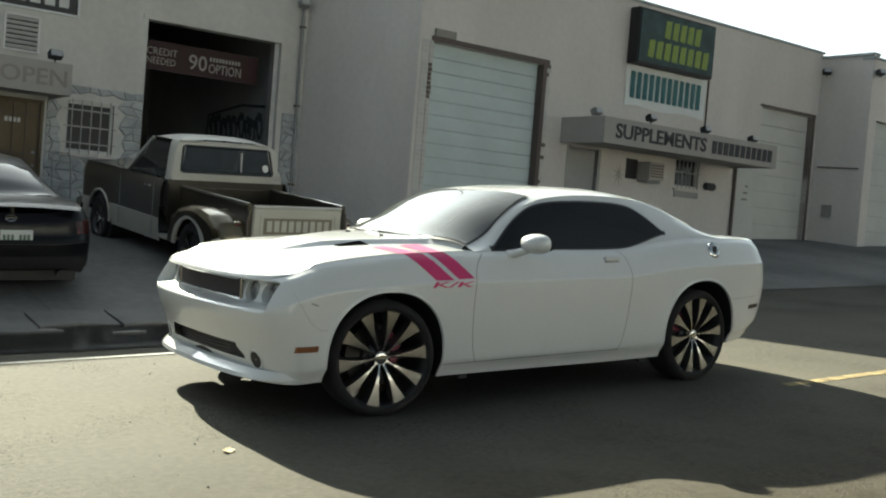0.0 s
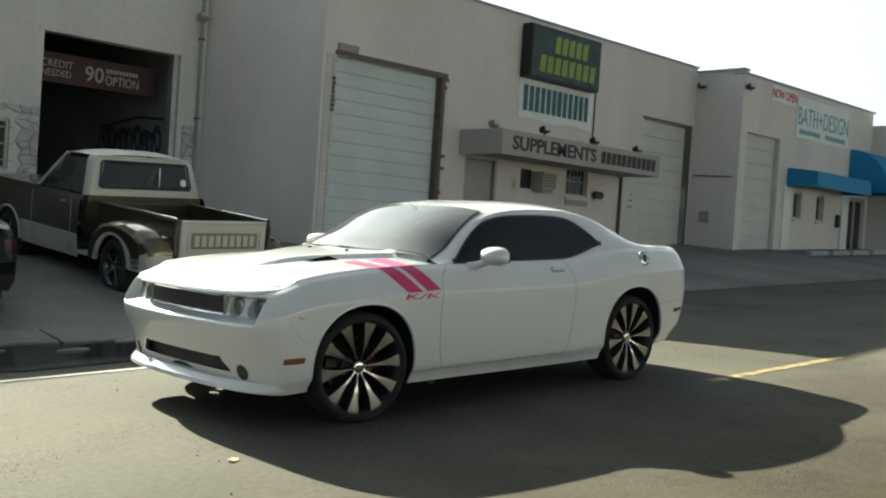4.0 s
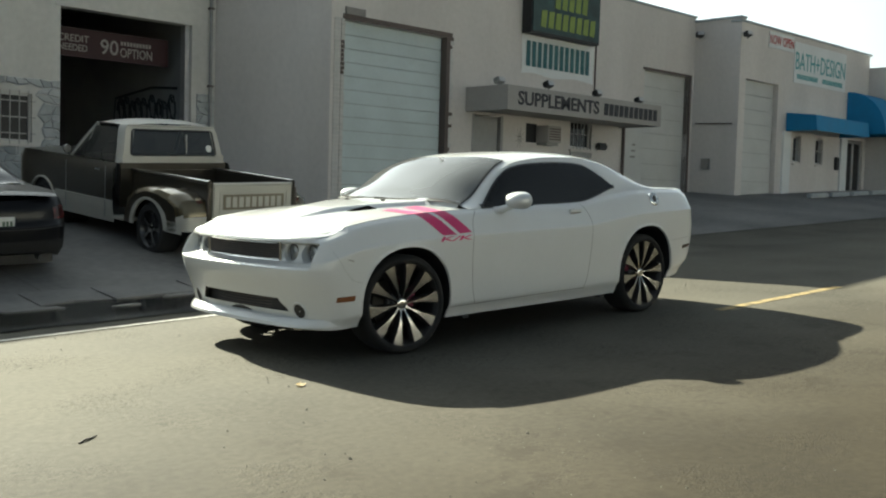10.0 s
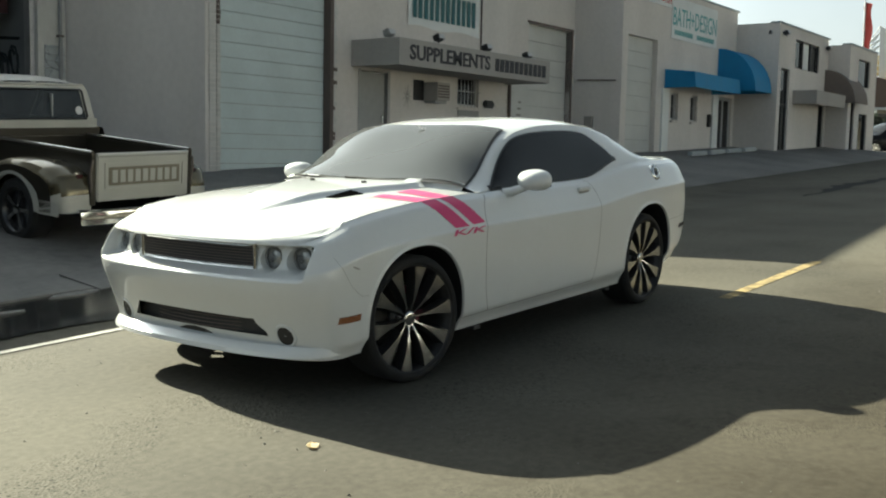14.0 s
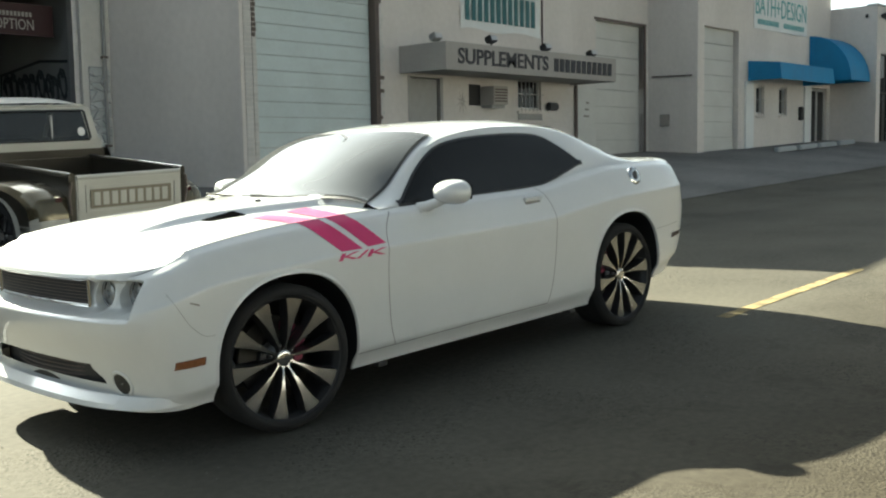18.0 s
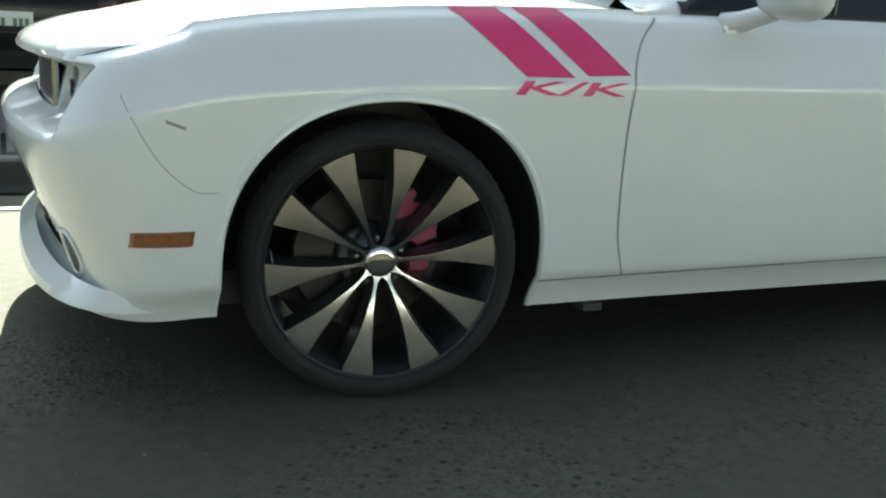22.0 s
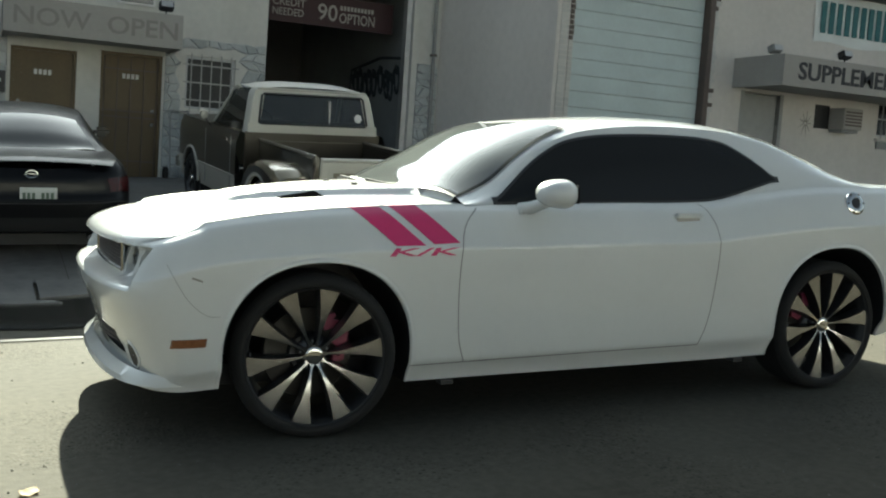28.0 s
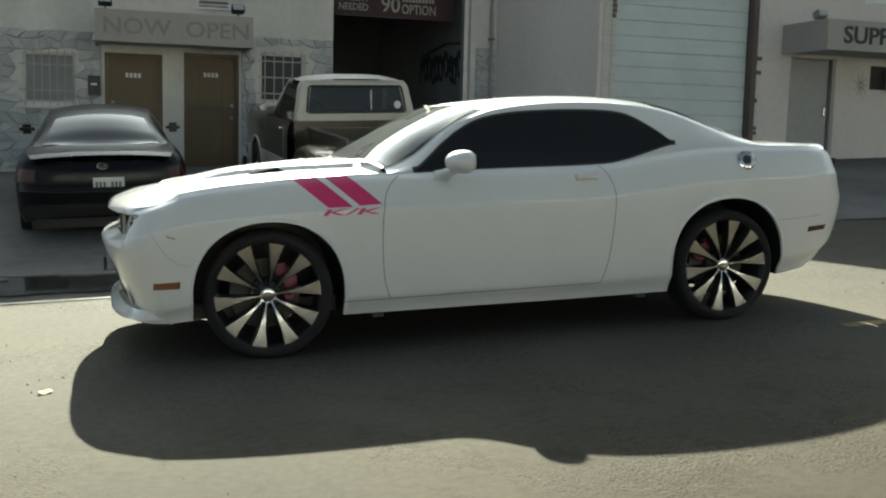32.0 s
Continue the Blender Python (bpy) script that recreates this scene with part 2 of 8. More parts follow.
M_WOODDOOR = material("brown_wood_door", (0.115, 0.078, 0.032), 0.5, var=0.15, scale=2, fine=20, bump=0.15, streak=0.1)
M_IRON = material("grey_iron", (0.30, 0.30, 0.29), 0.6, var=0.12, fine=50, bump=0.1)
M_BARS = material("pale_painted_bars", (0.42, 0.415, 0.395), 0.6, var=0.12, fine=50, bump=0.1)
M_DARKGLASS = glass_dark("dark_window", 0.02)
M_ALUM = material("aluminium_frame", (0.5, 0.5, 0.5), 0.4, metal=0.6, var=0.1)
M_CREAM = material("cream_truck_paint", (0.45, 0.435, 0.385), 0.4, var=0.06, scale=3, bump=0.02, coat=0.25)
M_BRONZE = material("dark_bronze_truck_paint", (0.042, 0.036, 0.026), 0.3, metal=0.35, var=0.12, scale=3, bump=0, coat=0.5)
M_GOLDGLINT = material("gold_glint_truck_paint", (0.13, 0.105, 0.058), 0.26, metal=0.6, var=0.15, scale=3, bump=0, coat=0.5)
M_BEDWOOD = material("dark_bed_boards", (0.035, 0.03, 0.025), 0.6, var=0.2, scale=4, fine=40)
M_TRUCKGLASS = glass_dark("truck_glass", 0.03, 0.25)
M_TAN = material("tan_truck_paint", (0.19, 0.165, 0.12), 0.45, var=0.1, scale=3, bump=0.02)
M_BLACKCAR = material("black_car_paint", (0.004, 0.004, 0.005), 0.3, var=0.03, bump=0, coat=0.08, spec=0.18)
M_GREYCAR = material("grey_car_paint", (0.10, 0.105, 0.11), 0.25, metal=0.4, var=0.03, bump=0, coat=0.8)
M_SILVERCAR = material("silver_car_paint", (0.12, 0.125, 0.125), 0.3, metal=0.5, var=0.03, bump=0, coat=0.6)
M_PLATE = material("plate_white", (0.55, 0.57, 0.55), 0.5, var=0.06, bump=0)
M_PLATEINK = material("plate_ink", (0.10, 0.14, 0.10), 0.6, var=0.1, bump=0)
M_CONCRETE = material("stained_concrete", (0.165, 0.160, 0.150), 0.85, var=0.28, scale=0.55, fine=9, bump=0.35, bump_scale=60)
M_YELLOW = material("yellow_road_paint", (0.36, 0.27, 0.11), 0.85, var=0.45, scale=7, fine=60, bump=0.3)
M_WHITELINE = material("worn_white_road_paint", (0.50, 0.49, 0.45), 0.8, var=0.25, scale=6, fine=60, bump=0.3)
M_PUDDLE = material("wet_gutter", (0.024, 0.024, 0.023), 0.14, var=0.2, scale=1.5, bump=0.04, bump_scale=12)
M_WETDIRT = material("wet_dirt", (0.012, 0.012, 0.012), 0.75, var=0.3, scale=3, fine=20, spec=0.1)
M_GRIT = material("loose_grit", (0.13, 0.125, 0.11), 0.9, var=0.3, scale=30)
M_GUTTER = material("pale_gutter_concrete", (0.155, 0.151, 0.143), 0.8, var=0.22, scale=2.0, fine=18, bump=0.4, bump_scale=40)
M_LITTER = material("cream_paper", (0.80, 0.68, 0.44), 0.7, var=0.06, scale=40)
M_STICK = material("dark_stick", (0.03, 0.025, 0.02), 0.8)
M_LEAF = material("dark_foliage", (0.035, 0.055, 0.022), 0.6, var=0.3, scale=3, vary=0.2)
M_BARK = material("grey_bark", (0.12, 0.10, 0.08), 0.9, var=0.2)
M_FARWALL = material("far_building_paint", (0.33, 0.30, 0.25), 0.9, var=0.1, scale=0.4)
M_FARBROWN = material("far_brown_roof", (0.085, 0.06, 0.05), 0.9, var=0.15, scale=0.5)
M_OCHRE = material("ochre_panel", (0.36, 0.27, 0.11), 0.8, var=0.1)
M_RED = material("red_billboard_face", (0.62, 0.03, 0.03), 0.5, var=0.05, bump=0)
M_CORROSION = material("roof_metal_grey", (0.30, 0.31, 0.31), 0.6, var=0.12)


def asphalt():
    m = material("sun_bleached_asphalt", (0.104, 0.097, 0.078), 0.92, var=0.26, scale=0.45, fine=22, bump=0.0, spec=0.13)
    n, l = m.node_tree.nodes, m.node_tree.links
    p = n["Principled BSDF"]
    old = p.inputs["Base Color"].links[0].from_socket
    co = n.new("ShaderNodeTexCoord")
    stones = n.new("ShaderNodeTexVoronoi")
    stones.inputs["Scale"].default_value = 70
    l.new(co.outputs["Object"], stones.inputs["Vector"])
    patch = n.new("ShaderNodeTexNoise")
    patch.inputs["Scale"].default_value, patch.inputs["Detail"].default_value = 1.1, 6
    l.new(co.outputs["Object"], patch.inputs["Vector"])
    pr = n.new("ShaderNodeMapRange")
    pr.inputs["From Min"].default_value, pr.inputs["From Max"].default_value = 0.48, 0.62
    l.new(patch.outputs["Fac"], pr.inputs["Value"])
    mul = n.new("ShaderNodeMixRGB")
    mul.blend_type = "MULTIPLY"
    sr = n.new("ShaderNodeMapRange")
    sr.inputs["From Min"].default_value, sr.inputs["From Max"].default_value = 0.0, 0.6
    sr.inputs["To Min"].default_value, sr.inputs["To Max"].default_value = 0.45, 1.15
    l.new(stones.outputs["Distance"], sr.inputs["Value"])
    fac = n.new("ShaderNodeMath")
    fac.operation = "MULTIPLY"
    fac.inputs[1].default_value = 0.75
    l.new(pr.outputs["Result"], fac.inputs[0])
    l.new(fac.outputs[0], mul.inputs["Fac"])
    l.new(old, mul.inputs[1])
    l.new(sr.outputs["Result"], mul.inputs[2])
    # older, darker asphalt along the near side of the street, with a ragged seam
    place = n.new("ShaderNodeSeparateXYZ")
    l.new(co.outputs["Object"], place.inputs[0])
    rag = n.new("ShaderNodeTexNoise")
    rag.inputs["Scale"].default_value, rag.inputs["Detail"].default_value = 0.8, 5
    l.new(co.outputs["Object"], rag.inputs["Vector"])
    shift = n.new("ShaderNodeMath")
    shift.operation = "MULTIPLY_ADD"
    shift.inputs[1].default_value = 1.6
    l.new(rag.outputs["Fac"], shift.inputs[0])
    l.new(place.outputs["Y"], shift.inputs[2])
    lane = n.new("ShaderNodeMapRange")
    lane.inputs["From Min"].default_value, lane.inputs["From Max"].default_value = -2.2, 0.5
    l.new(shift.outputs[0], lane.inputs["Value"])
    two = n.new("ShaderNodeMixRGB")
    two.blend_type = "MULTIPLY"
    two.inputs[2].default_value = (0.47, 0.42, 0.335, 1)
    inv = n.new("ShaderNodeMath")
    inv.operation = "SUBTRACT"
    inv.inputs[0].default_value = 1.0
    l.new(lane.outputs["Result"], inv.inputs[1])
    l.new(inv.outputs[0], two.inputs["Fac"])
    l.new(mul.outputs["Color"], two.inputs[1])
    # small dark pits between the worn stones, thick in the old lane
    pits = n.new("ShaderNodeTexVoronoi")
    pits.inputs["Scale"].default_value = 26
    l.new(co.outputs["Object"], pits.inputs["Vector"])
    pm = n.new("ShaderNodeMapRange")
    pm.inputs["From Min"].default_value, pm.inputs["From Max"].default_value = 0.16, 0.27
    pm.inputs["To Min"].default_value, pm.inputs["To Max"].default_value = 1.0, 0.0
    l.new(pits.outputs["Distance"], pm.inputs["Value"])
    pf = n.new("ShaderNodeMath")
    pf.operation = "MULTIPLY"
    l.new(pm.outputs["Result"], pf.inputs[0])
    l.new(pr.outputs["Result"], pf.inputs[1])
    pf2 = n.new("ShaderNodeMath")
    pf2.operation = "MULTIPLY"
    pf2.inputs[1].default_value = 0.9
    l.new(pf.outputs[0], pf2.inputs[0])
    dark = n.new("ShaderNodeMixRGB")
    dark.blend_type = "MULTIPLY"
    dark.inputs[2].default_value = (0.35, 0.35, 0.36, 1)
    l.new(pf2.outputs[0], dark.inputs["Fac"])
    l.new(two.outputs["Color"], dark.inputs[1])
    # crumbs of brown dirt gathered in ragged drifts on the old lane
    drift = n.new("ShaderNodeTexNoise")
    drift.inputs["Scale"].default_value, drift.inputs["Detail"].default_value, drift.inputs["Roughness"].default_value = 2.6, 10, 0.78
    l.new(co.outputs["Object"], drift.inputs["Vector"])
    dm = n.new("ShaderNodeMapRange")
    dm.inputs["From Min"].default_value, dm.inputs["From Max"].default_value = 0.53, 0.60
    dm.inputs["To Max"].default_value = 0.75
    l.new(drift.outputs["Fac"], dm.inputs["Value"])
    df = n.new("ShaderNodeMath")
    df.operation = "MULTIPLY"
    l.new(dm.outputs["Result"], df.inputs[0])
    l.new(inv.outputs[0], df.inputs[1])
    soil = n.new("ShaderNodeMixRGB")
    soil.inputs[2].default_value = (0.030, 0.025, 0.017, 1)
    l.new(df.outputs[0], soil.inputs["Fac"])
    l.new(dark.outputs["Color"], soil.inputs[1])
    l.new(soil.outputs["Color"], p.inputs["Base Color"])
    h = n.new("ShaderNodeMath")
    h.operation = "MULTIPLY"
    l.new(stones.outputs["Distance"], h.inputs[0])
    l.new(pr.outputs["Result"], h.inputs[1])
    fine = n.new("ShaderNodeTexNoise")
    fine.inputs["Scale"].default_value = 90
    l.new(co.outputs["Object"], fine.inputs["Vector"])
    both = n.new("ShaderNodeMath")
    both.operation = "MULTIPLY_ADD"
    both.inputs[1].default_value = 0.25
    l.new(fine.outputs["Fac"], both.inputs[0])
    l.new(h.outputs[0], both.inputs[2])
    b = n.new("ShaderNodeBump")
    b.inputs["Strength"].default_value, b.inputs["Distance"].default_value = 0.5, 0.009
    l.new(both.outputs[0], b.inputs["Height"])
    l.new(b.outputs["Normal"], p.inputs["Normal"])
    return m


M_ASPHALT = asphalt()

# ---- mesh helpers ----
def part(name, bm, mat, parent=None, label="", smooth=False):
    """Links a bmesh as one mesh object under a thing or a part."""
    me = bpy.data.meshes.new(name)
    bmesh.ops.recalc_face_normals(bm, faces=bm.faces[:])
    bm.to_mesh(me)
    bm.free()
    me.materials.append(mat)
    if smooth:
        for f in me.polygons:
            f.use_smooth = True
        me.set_sharp_from_angle(angle=radians(38))
    ob = new(name, me)
    ob.parent = parent
    if label:
        ob["label"] = label
    return ob


def thing(name, label, category, m=None, group="", kind=""):
    ob = new(name)
    ob.empty_display_size = 0.2
    if m is not None:
        ob.matrix_world = m
    return tagged(ob, label, category, group, kind)


def solo(ob, label, category, group="", kind=""):
    return tagged(ob, label, category, group, kind)


def bm_box(x0, y0, z0, x1, y1, z1, bevel=0.0, bm=None):
    bm = bm or bmesh.new()
    made = bmesh.ops.create_cube(bm, size=1.0, matrix=Matrix.LocRotScale(((x0 + x1) / 2, (y0 + y1) / 2, (z0 + z1) / 2), None, (abs(x1 - x0), abs(y1 - y0), abs(z1 - z0))))
    if bevel:
        vs = set(made["verts"])
        bmesh.ops.bevel(bm, geom=[e for e in bm.edges if e.verts[0] in vs], offset=bevel, segments=2, affect="EDGES")
    return bm


def bm_cyl(r0, r1, depth, seg=24, m=None, bm=None, caps=True):
    """A cylinder or cone along z, from -depth/2 to depth/2, put at m."""
    bm = bm or bmesh.new()
    bmesh.ops.create_cone(bm, cap_ends=caps, segments=seg, radius1=r0, radius2=r1, depth=depth, matrix=m or Matrix())
    return bm


def bm_grid(rows, bm=None, close=False):
    """Quads between rows of points."""
    bm = bm or bmesh.new()
    vs = [[bm.verts.new(p) for p in row] for row in rows]
    for a, b in zip(vs, vs[1:]):
        n = len(a)
        for i in range(n if close else n - 1):
            j = (i + 1) % n
            q = []
            for v in (a[i], a[j], b[j], b[i]):
                if v not in q:
                    q.append(v)
            if len(q) > 2:
                bm.faces.new(q)
    return bm


def bm_tube(points, r, seg=8, bm=None):
    """A round bar along points."""
    bm = bm or bmesh.new()
    pts = [Vector(p) for p in points]
    rings = []
    up = Vector((0, 0, 1))
    for i, p in enumerate(pts):
        d = (pts[min(i + 1, len(pts) - 1)] - pts[max(i - 1, 0)]).normalized()
        side = d.cross(up if abs(d.z) < 0.9 else Vector((1, 0, 0))).normalized()
        top = side.cross(d)
        rr = r[i] if isinstance(r, (list, tuple)) else r
        rings.append([p + rr * (math.cos(2 * math.pi * k / seg) * side + math.sin(2 * math.pi * k / seg) * top) for k in range(seg)])
    bm_grid(rings, bm, close=True)
    bm.verts.ensure_lookup_table()
    n = len(bm.verts)
    bm.faces.new([bm.verts[n - len(pts) * seg + k] for k in range(seg)])
    bm.faces.new([bm.verts[n - seg + k] for k in range(seg)])
    return bm


def bm_spin(profile, seg=48, bm=None, a0=0.0, a1=360.0):
    """A body of revolution about the y axis from (radius, y) points."""
    bm = bm or bmesh.new()
    full = abs(a1 - a0 - 360) < 1e-6
    n = seg if full else seg + 1
    rows = []
    for k in range(n):
        a = radians(a0 + (a1 - a0) * k / seg)
        rows.append([(r * math.cos(a), y, r * math.sin(a)) for r, y in profile])
    if full:
        rows.append(rows[0])
    bm_grid(rows, bm)
    bmesh.ops.remove_doubles(bm, verts=bm.verts[:], dist=1e-5)
    return bm


def bm_plate(outline, depth, bm=None):
    """A flat plate in the x-z plane, its front at y = 0 and its back at depth."""
    bm = bm or bmesh.new()
    f = [bm.verts.new((x, 0, z)) for x, z in outline]
    b = [bm.verts.new((x, depth, z)) for x, z in outline]
    bm.faces.new(f)
    bm.faces.new(b[::-1])
    n = len(f)
    for i in range(n):
        bm.faces.new((f[i], b[i], b[(i + 1) % n], f[(i + 1) % n]))
    return bm


def curve_through(table, x):
    """Smooth value at x from a table of (x, value)."""
    if x <= table[0][0]:
        return table[0][1]
    for i in range(len(table) - 1):
        (xa, a), (xb, b) = table[i], table[i + 1]
        if x <= xb:
            pa = table[i - 1] if i else (xa - (xb - xa), a)
            pb = table[i + 2] if i + 2 < len(table) else (xb + (xb - xa), b)
            ma = (b - pa[1]) / (xb - pa[0])
            mb = (pb[1] - a) / (pb[0] - xa)
            h, u = xb - xa, (x - xa) / (xb - xa)
            return (2 * u**3 - 3 * u**2 + 1) * a + (u**3 - 2 * u**2 + u) * h * ma + (3 * u**2 - 2 * u**3) * b + (u**3 - u**2) * h * mb
    return table[-1][1]


def lettering(name, text, height, mat, m, parent, width=0.0, depth=0.006, shear=0.0, label="", bold=0.0):
    """Raised letters in the built-in font, standing in the x-z plane and read from -y."""
    cu = bpy.data.curves.new(name, "FONT")
    cu.body, cu.size, cu.extrude, cu.shear = text, 1.0, 0.5, shear
    cu.align_x, cu.align_y = "CENTER", "CENTER"
    cu.resolution_u = 3
    cu.offset = bold
    tmp = bpy.data.objects.new(name, cu)
    me = bpy.data.meshes.new_from_object(tmp)
    bpy.data.objects.remove(tmp)
    xs = [v.co.x for v in me.vertices]
    ys = [v.co.y for v in me.vertices]
    w, h = max(xs) - min(xs), max(ys) - min(ys)
    cx, cy = (max(xs) + min(xs)) / 2, (max(ys) + min(ys)) / 2
    sz = height / h
    sx = width / w if width else sz
    for v in me.vertices:
        v.co = Vector(((v.co.x - cx) * sx, -v.co.z * depth, (v.co.y - cy) * sz))
    bm = bmesh.new()
    bm.from_mesh(me)
    bpy.data.meshes.remove(me)
    left, made = set(bm.faces), []
    while left:
        seed = left.pop()
        island, todo = {seed}, [seed]
        while todo:
            for e in todo.pop().edges:
                for f in e.link_faces:
                    if f in left:
                        left.discard(f)
                        island.add(f)
                        todo.append(f)
        one = bmesh.new()
        twin = {}
        for f in island:
            vs = []
            for v in f.verts:
                if v not in twin:
                    twin[v] = one.verts.new(v.co)
                vs.append(twin[v])
            one.faces.new(vs)
        made.append(one)
    bm.free()
    out = []
    for one in sorted(made, key=lambda b: min(v.co.x for v in b.verts)):
        ob = part("letter", one, mat, parent, label)
        ob.matrix_local = m
        out.append(ob)
    return out


def bars(name, x0, z0, x1, z1, count, mat, parent, y, gap=0.35, depth=0.006, label=""):
    """Writing that is not lettered: plain upright bars."""
    step = (x1 - x0) / count
    for i in range(count):
        part(name, bm_box(x0 + i * step, y - depth, z0, x0 + (i + 1 - gap) * step, y, z1), mat, parent, label)

# ---- ground ----
def ground_z(x, y):
    """Flat road, a shallow gutter, then a forecourt that climbs to the buildings."""
    down = max(0.0, min(1.0, (x - 33) / 13))
    down = down * down * (3 - 2 * down)
    return -0.22 * down + (1 - down) * curve_through([(-60, 0.0), (2.6, 0.0), (3.4, -0.035), (4.4, -0.02), (4.75, 0.03), (6.0, 0.2), (8.0, 0.42), (10.0, 0.54), (13.0, 0.6), (400, 0.6)], y)


def strip(name, xs, ys, mat, label, kind="structure", category="", lift=0.0, parent=None, rough=0.0):
    rows = []
    for y in ys:
        rows.append([(x, y, ground_z(x, y) + lift + (rough * noise.noise(Vector((x * 0.8, y * 0.8, 3.1))) if rough else 0)) for x in xs])
    ob = part(name, bm_grid(rows), mat, parent, smooth=True)
    return tagged(ob, label, category or name, kind=kind)


def steps(a, b, n):
    return [a + (b - a) * i / n for i in range(n + 1)]


far = [-1200, -400, -120, -60]
ground = strip("ground", far + steps(-40, 70, 110) + [100, 200, 600, 1500], [-1200, -300, -80, -30] + steps(-20, 4.6, 40) + steps(4.75, 16, 30) + [40, 120, 500, 1500], M_ASPHALT, "sun-bleached grey asphalt street with patches of bare gravel", category="road")
# forecourt slabs of stained concrete, laid in bays with dark joints
fore = thing("forecourt", "stained grey concrete forecourt climbing to the workshops", "pavement", kind="structure")
xs_f = [-14, -9.5, -5.0, -0.6, 3.7, 8.1, 12.4, 16.8, 21.2, 25.5, 30, 34.5, 39, 43.5, 48]
ys_f = [4.78, 8.9, 13.2]
for a, b in zip(xs_f, xs_f[1:]):
    for c, d in zip(ys_f, ys_f[1:]):
        rows = [[(x, y, ground_z(x, y) + 0.012 + 0.006 * noise.noise(Vector((x, y, 0)))) for x in steps(a + 0.003, b - 0.003, 6)] for y in steps(c + 0.003, d - 0.003, 6)]
        part("concrete_slab", bm_grid(rows), M_CONCRETE, fore, smooth=True)
# worn edge of the forecourt along the gutter, broken into lumps
edge = thing("gutter_edge", "cracked pale concrete gutter edge with broken lumps", "kerb", kind="structure")
rng = random.Random(4)
x = -13.0
while x < 7:
    w = rng.uniform(0.7, 1.9)
    y0, y1 = 4.3 + rng.uniform(-0.14, 0.14), 4.82
    o = [(x + 0.01, y0 + rng.uniform(-0.05, 0.05)), (x + w * 0.5, y0 + rng.uniform(-0.08, 0.06)), (x + w - 0.02, y0 + rng.uniform(-0.05, 0.05)), (x + w - 0.02, y1), (x + 0.01, y1)]
    bm = bmesh.new()
    top = [bm.verts.new((px, py, ground_z(px, py) + 0.02 + rng.uniform(0, 0.012))) for px, py in o]
    low = [bm.verts.new((px, py - 0.01, ground_z(px, py) - 0.05)) for px, py in o]
    bm.faces.new(top)
    for i in range(5):
        bm.faces.new((top[i], low[i], low[(i + 1) % 5], top[(i + 1) % 5]))
    part("concrete_lump", bm, M_GUTTER, edge)
    x += w
# dark wet band in the gutter
rows = []
for x in steps(-14, 4.2, 120):
    y0 = 3.0 + 0.16 * noise.noise(Vector((x * 1.3, 0.4, 2.0))) + 0.05 * noise.noise(Vector((x * 6, 1.4, 2.0)))
    y1 = 4.34 + 0.14 * noise.noise(Vector((x * 1.1, 5.4, 2.0))) + 0.06 * noise.noise(Vector((x * 5, 3.4, 2.0)))
    pinch = min(1.0, (4.2 - x) / 2.0)
    mid = 3.6
    rows.append([(x, mid + (y - mid) * pinch, ground_z(x, mid + (y - mid) * pinch) + 0.012) for y in steps(y0, y1, 8)])
tagged(part("gutter_water", bm_grid(rows), M_PUDDLE, smooth=True), "dark shallow standing water along the gutter", "water", kind="structure")
# flat broken pieces of concrete standing out of the water
rng = random.Random(21)
for x, y, w, d in ((-1.9, 4.05, 0.45, 0.13), (-1.0, 4.12, 0.6, 0.16), (-3.2, 4.1, 0.7, 0.18), (-4.6, 4.0, 0.5, 0.14), (0.6, 4.15, 0.5, 0.15), (-0.2, 3.85, 0.28, 0.09), (-6.0, 4.1, 0.8, 0.2)):
    bm = bmesh.new()
    ring = []
    for k in range(11):
        a = 2 * math.pi * k / 11
        ring.append((x + w / 2 * math.cos(a) * rng.uniform(0.8, 1.15), y + d / 2 * math.sin(a) * rng.uniform(0.7, 1.2)))
    top = [bm.verts.new((px, py, ground_z(px, py) + 0.026)) for px, py in ring]
    foot = [bm.verts.new((x + (px - x) * 1.06, y + (py - y) * 1.06, ground_z(px, py) - 0.01)) for px, py in ring]
    bm.faces.new(top)
    for k in range(11):
        bm.faces.new((foot[k], foot[(k + 1) % 11], top[(k + 1) % 11], top[k]))
    tagged(part("concrete_piece", bm, M_GUTTER), "flat broken piece of pale concrete in the gutter", "rubble", group="broken concrete along the gutter")
rows = []
for x in steps(14.6, 22.5, 60):
    y0 = 2.2 + 0.14 * noise.noise(Vector((x * 1.1, 0.4, 9.0))) + 0.05 * noise.noise(Vector((x * 5, 1.4, 9.0)))
    wide = 0.06 + 0.5 * max(0.0, math.sin(math.pi * (x - 14.6) / 7.9)) * (0.6 + 0.6 * noise.noise(Vector((x * 1.7, 8.4, 2.0))))
    rows.append([(x, y, ground_z(x, y) + 0.006) for y in steps(y0, y0 + wide, 3)])
tagged(part("gutter_dirt", bm_grid(rows), M_WETDIRT, smooth=True), "dark wet dirt in a broken seam of the street", "dirt", kind="structure")
strip("road_line", steps(-14, 4.5, 40), [2.54, 2.605], M_WHITELINE, "worn white edge line painted along the street", category="road marking", lift=0.004)
for x0 in (3.5, 11.9, 20.3, 28.7, 37):
    strip("road_line", steps(x0, x0 + (2.55 if x0 > 0 else 2.5), 5), [-0.47, -0.37], M_YELLOW, "yellow dashed centre line painted on the street", category="road marking", lift=0.004)
